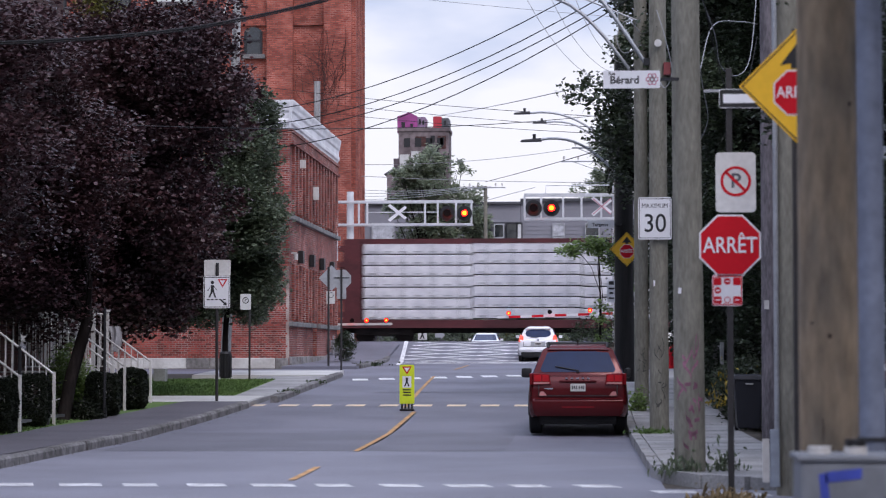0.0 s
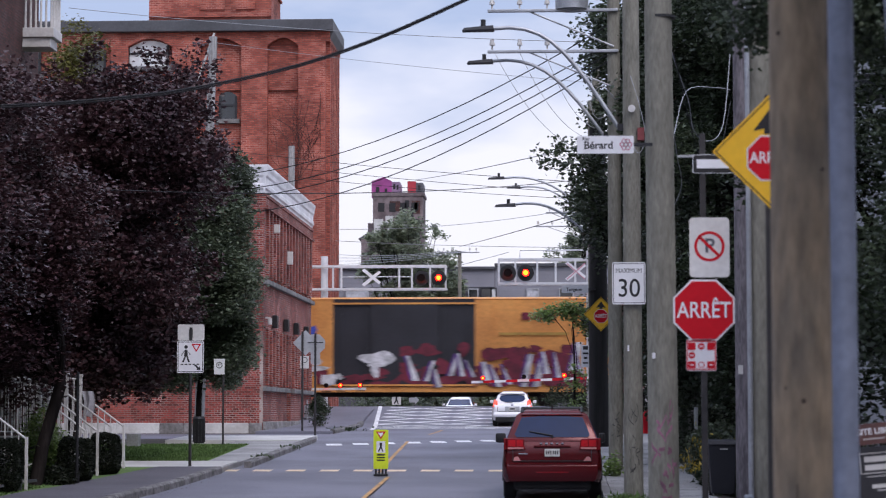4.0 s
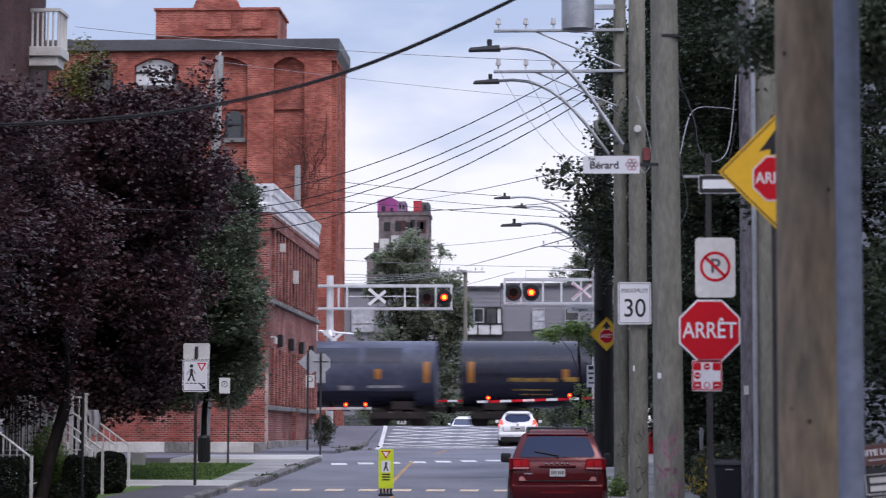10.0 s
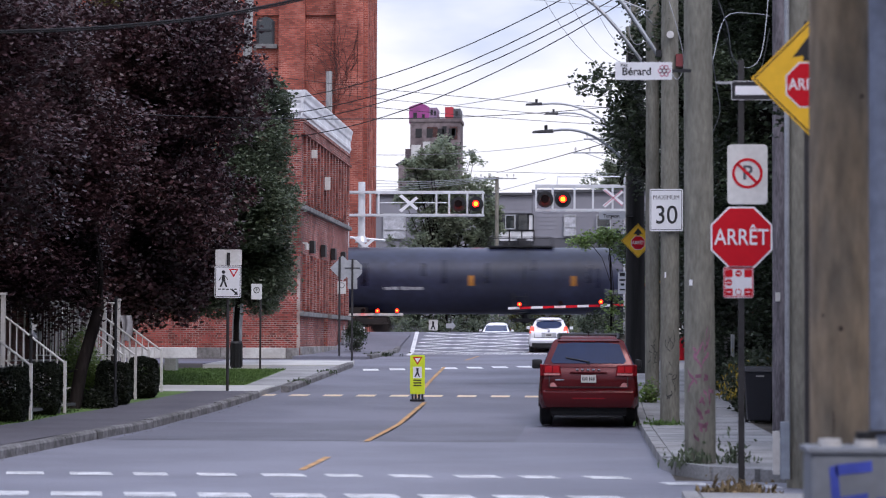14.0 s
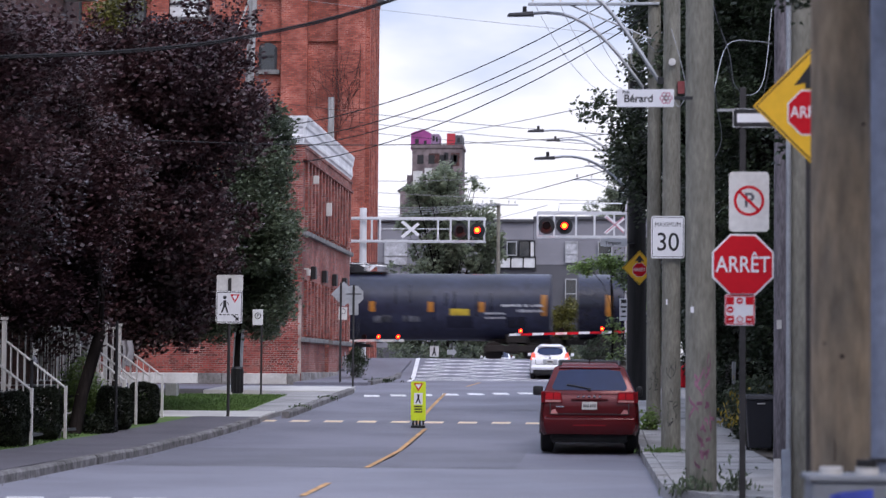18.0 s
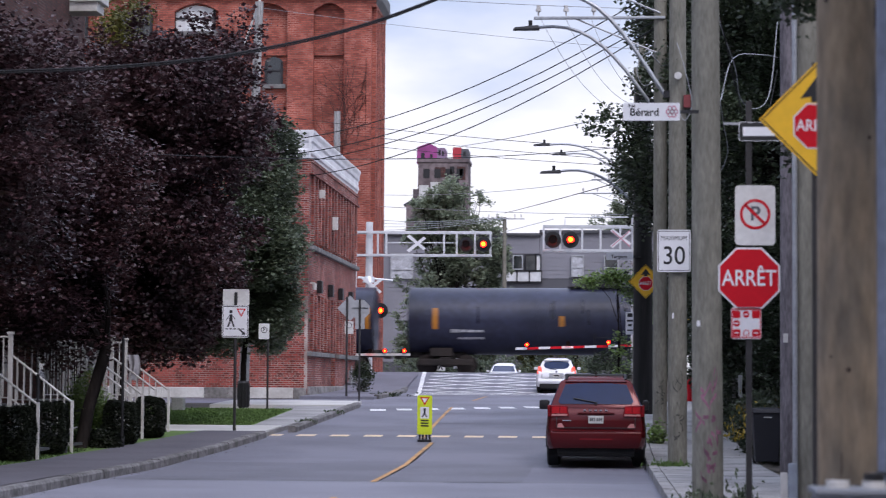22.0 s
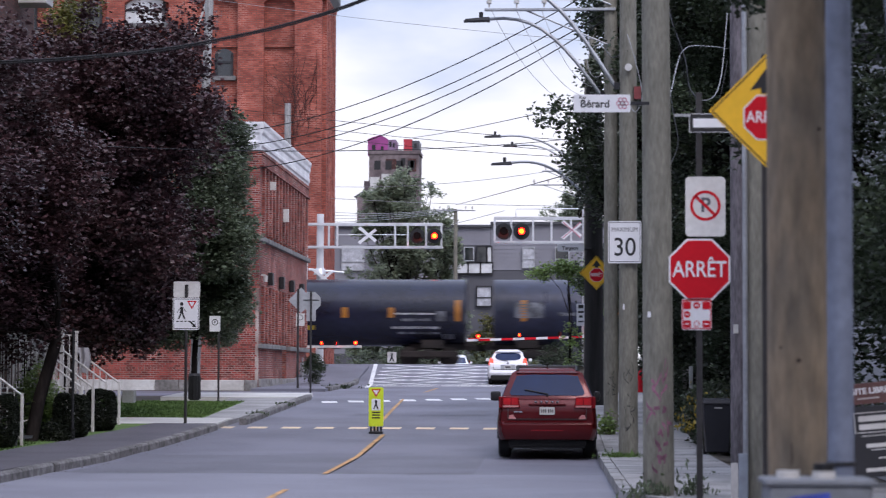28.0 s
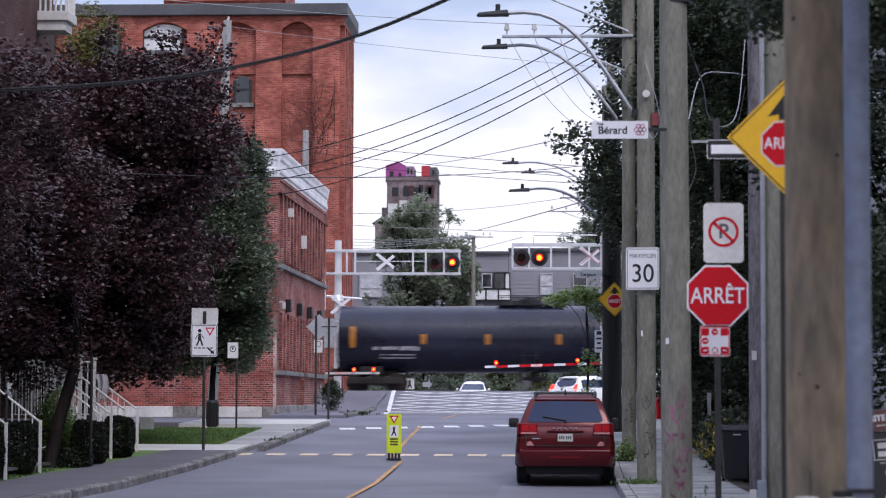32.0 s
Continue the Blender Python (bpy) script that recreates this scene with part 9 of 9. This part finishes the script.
C_FAR = cantilever("signal_cantilever", "silver truss cantilever with white crossbuck and paired lamps", 109.0, -11.05, -11.7, -5.15, 7.62, 8.72, (-10.6, -10.2, -7.42, -6.81, -5.94, -5.2), -8.75, WHITE, ((-6.35, 1), (-5.52, 0)), 8.13)
C_NEAR = cantilever("signal_cantilever", "silver truss cantilever with red-edged crossbuck and paired lamps", 99.3, 1.55, -2.45, 1.9, 7.3, 8.35, (-2.42, -1.7, -0.75, 0.05, 0.9), 0.92, WHITE, ((-2.02, 1), (-1.25, 0)), 7.75)
part("railing", Geo().pipe([(-1.5, -0.3, 8.4), (-1.5, -0.3, 8.75), (1.6, -0.3, 8.75)], 0.03), SILVER, C_NEAR)
part("crossbuck_stripe", Geo().prism([(0.53, 7.49), (0.55, 7.46), (1.32, 8.14), (1.30, 8.17)], -0.466, -0.46, "y"), LOGO_PINK, C_NEAR)
part("crossbuck_stripe", Geo().prism([(0.53, 8.14), (0.55, 8.17), (1.32, 7.49), (1.30, 7.46)], -0.476, -0.47, "y"), LOGO_PINK, C_NEAR)
part("side_frame", Geo().pipe([(-11.7, 0, 5.9), (-11.7, 0, 9.1)], 0.06).pipe([(-12.2, 0, 8.7), (-10.4, 0, 8.7)], 0.05).pipe([(-12.2, 0, 7.6), (-10.4, 0, 7.6)], 0.05).pipe([(-11.6, 0, 6.55), (-9.9, 0, 6.4)], 0.07), SILVER, C_FAR)
lamp_head(C_FAR, -10.45, -0.3, 4.95, 0)
lamp_head(C_FAR, -11.65, -0.3, 4.95, 1)
part("lamp_crossarm", Geo().box(-11.65, -10.45, -0.28, -0.2, 4.9, 5.0), SILVER, C_FAR)
part("mid_rail", Geo().pipe([(-10.2, -0.35, 8.2), (-6.8, -0.35, 8.2)], 0.022), SILVER, C_FAR)
crossbuck(C_FAR, -10.9, -0.30, 6.12, WHITE, 0.50)
part("mast_cap", Geo().tube((-11.05, 0, 6.3), (-11.05, 0, 6.6), 0.32, 0.22, 14), SILVER, C_FAR)


def gate(name, label, y, x0, x1, z0, z1, lamps, striped):
    gt = thing(name, label, "crossing gate", "crossing gates", at=pose(0, y, 0))
    cuts = [0.0]
    while cuts[-1] < 1.0:
        cuts.append(min(1.0, cuts[-1] + 0.5 / abs(x1 - x0)))
    for i, (a, b) in enumerate(zip(cuts[:-1], cuts[1:])):
        m = (SIGN_RED if i % 2 else WHITE) if striped else OFFWHITE
        xa, xb = x0 + (x1 - x0) * a, x0 + (x1 - x0) * b
        za, zb = z0 + (z1 - z0) * a, z0 + (z1 - z0) * b
        part("arm_section", Geo().prism([(xa, za - 0.052), (xb, zb - 0.052), (xb, zb + 0.052), (xa, za + 0.052)], -0.03, 0.03, "y"), m, gt)
    for x, phase in lamps:
        z = z0 + (z1 - z0) * (x - x0) / (x1 - x0) + 0.16
        lm = part("gate_lamp", Geo().tube((x, -0.01, z), (x, -0.06, z), 0.10, n=14), BLACK, gt)
        part("lamp_bracket", Geo().box(x - 0.2, x + 0.2, -0.05, 0.05, z - 0.27, z - 0.235).box(x - 0.03, x + 0.03, -0.03, 0.03, z - 0.09, z - 0.06), DARK_STEEL, lm)
        me = mesh_of("lens", Geo().tube((0, 0, 0), (0, -0.012, 0), 0.085, n=16).tube((0, 0.013, 0), (0, 0.001, 0), 0.10, n=16).tube((0, -0.013, 0), (0, -0.017, 0), 0.042, n=12), [LAMP_RED, LAMP_DARK, LAMP_AMBER])
        for f in me.polygons:
            f.material_index = 1 if f.center.y > 0.0005 else 0 if f.center.y > -0.0125 else 2
        ln = new("lens", me)
        ln.parent = lm
        ln.matrix_basis = pose(x, -0.18, z)
        tagged(ln, "small red gate lens")
        if phase is not None:
            LENSES.append((ln, (x, -0.18, z), phase, 0.12))
    xm = x1 if abs(x1) < 5 else x0
    part("mechanism", Geo().box(xm - 0.3, xm + 0.3, -0.3, 0.3, land(y), land(y) + 1.4), SILVER, gt, bevel=0.03)
    return gt


gate("crossing_gate", "lowered red and white crossing gate with lit lamps", 99.0, -3.62, 1.9, 3.02, 3.2, ((-3.12, None), (-1.34, 1), (0.4, 0)), True)
gate("crossing_gate", "lowered crossing gate seen from its grey back", 99.6, -12.0, -8.25, 2.72, 2.75, ((-10.0, 1), (-9.36, 0), (-8.5, None)), False)


gate("crossing_gate", "lowered red and white gate beyond the tracks", 109.6, -7.43, 1.9, 3.20, 3.30, ((-6.64, None),), True)


# ---- movement ----
def motions():
    times = [0.0, 0.1] + [float(k) for k in range(1, 32)] + [31.9, 32.0]
    for car, mid in TRAIN:
        walk(car, [(t, pose(SPEED * (t - mid) - 8.24, TRACK_Y, RAIL)) for t in times])
    for ln, (x, y, z), phase, lead in LENSES:
        rows, turn = [(0.0, pose(x, y, z, 0, 0, 180.0 * phase))], 180.0 * phase
        for k in range(33):
            for t in (0.27 - lead + 0.9925 * k, 0.77 - lead + 0.9925 * k):
                if t > 31.85:
                    break
                for j in range(4):
                    rows.append((t + 0.0334 * j, pose(x, y, z, 0, 0, turn + 60.0 * j)))
                turn += 180.0
        rows.append((32.0, pose(x, y, z, 0, 0, turn)))
        walk(ln, rows)
    x, y, z = -1.70, 90.8, land(90.8) + 0.02
    turn = [(0.0, 0, 0, 0), (29.3, 0.02, 0, 0), (29.6, 0.05, 0, -0.5), (30.0, 0.12, 0.02, -2), (30.3, 0.18, 0.04, -5), (30.6, 0.29, 0.06, -10), (30.9, 0.38, 0.1, -16), (31.2, 0.58, 0.16, -24), (31.5, 0.78, 0.25, -32), (31.8, 1.14, 0.36, -40), (32.0, 1.40, 0.45, -45)]
    walk(WHITE_CAR, [(t, pose(x + dx, y + dy, z + 0.06 * dy, 2.0 * math.cos(radians(a)), 0, a)) for t, dx, dy, a in turn])


motions()
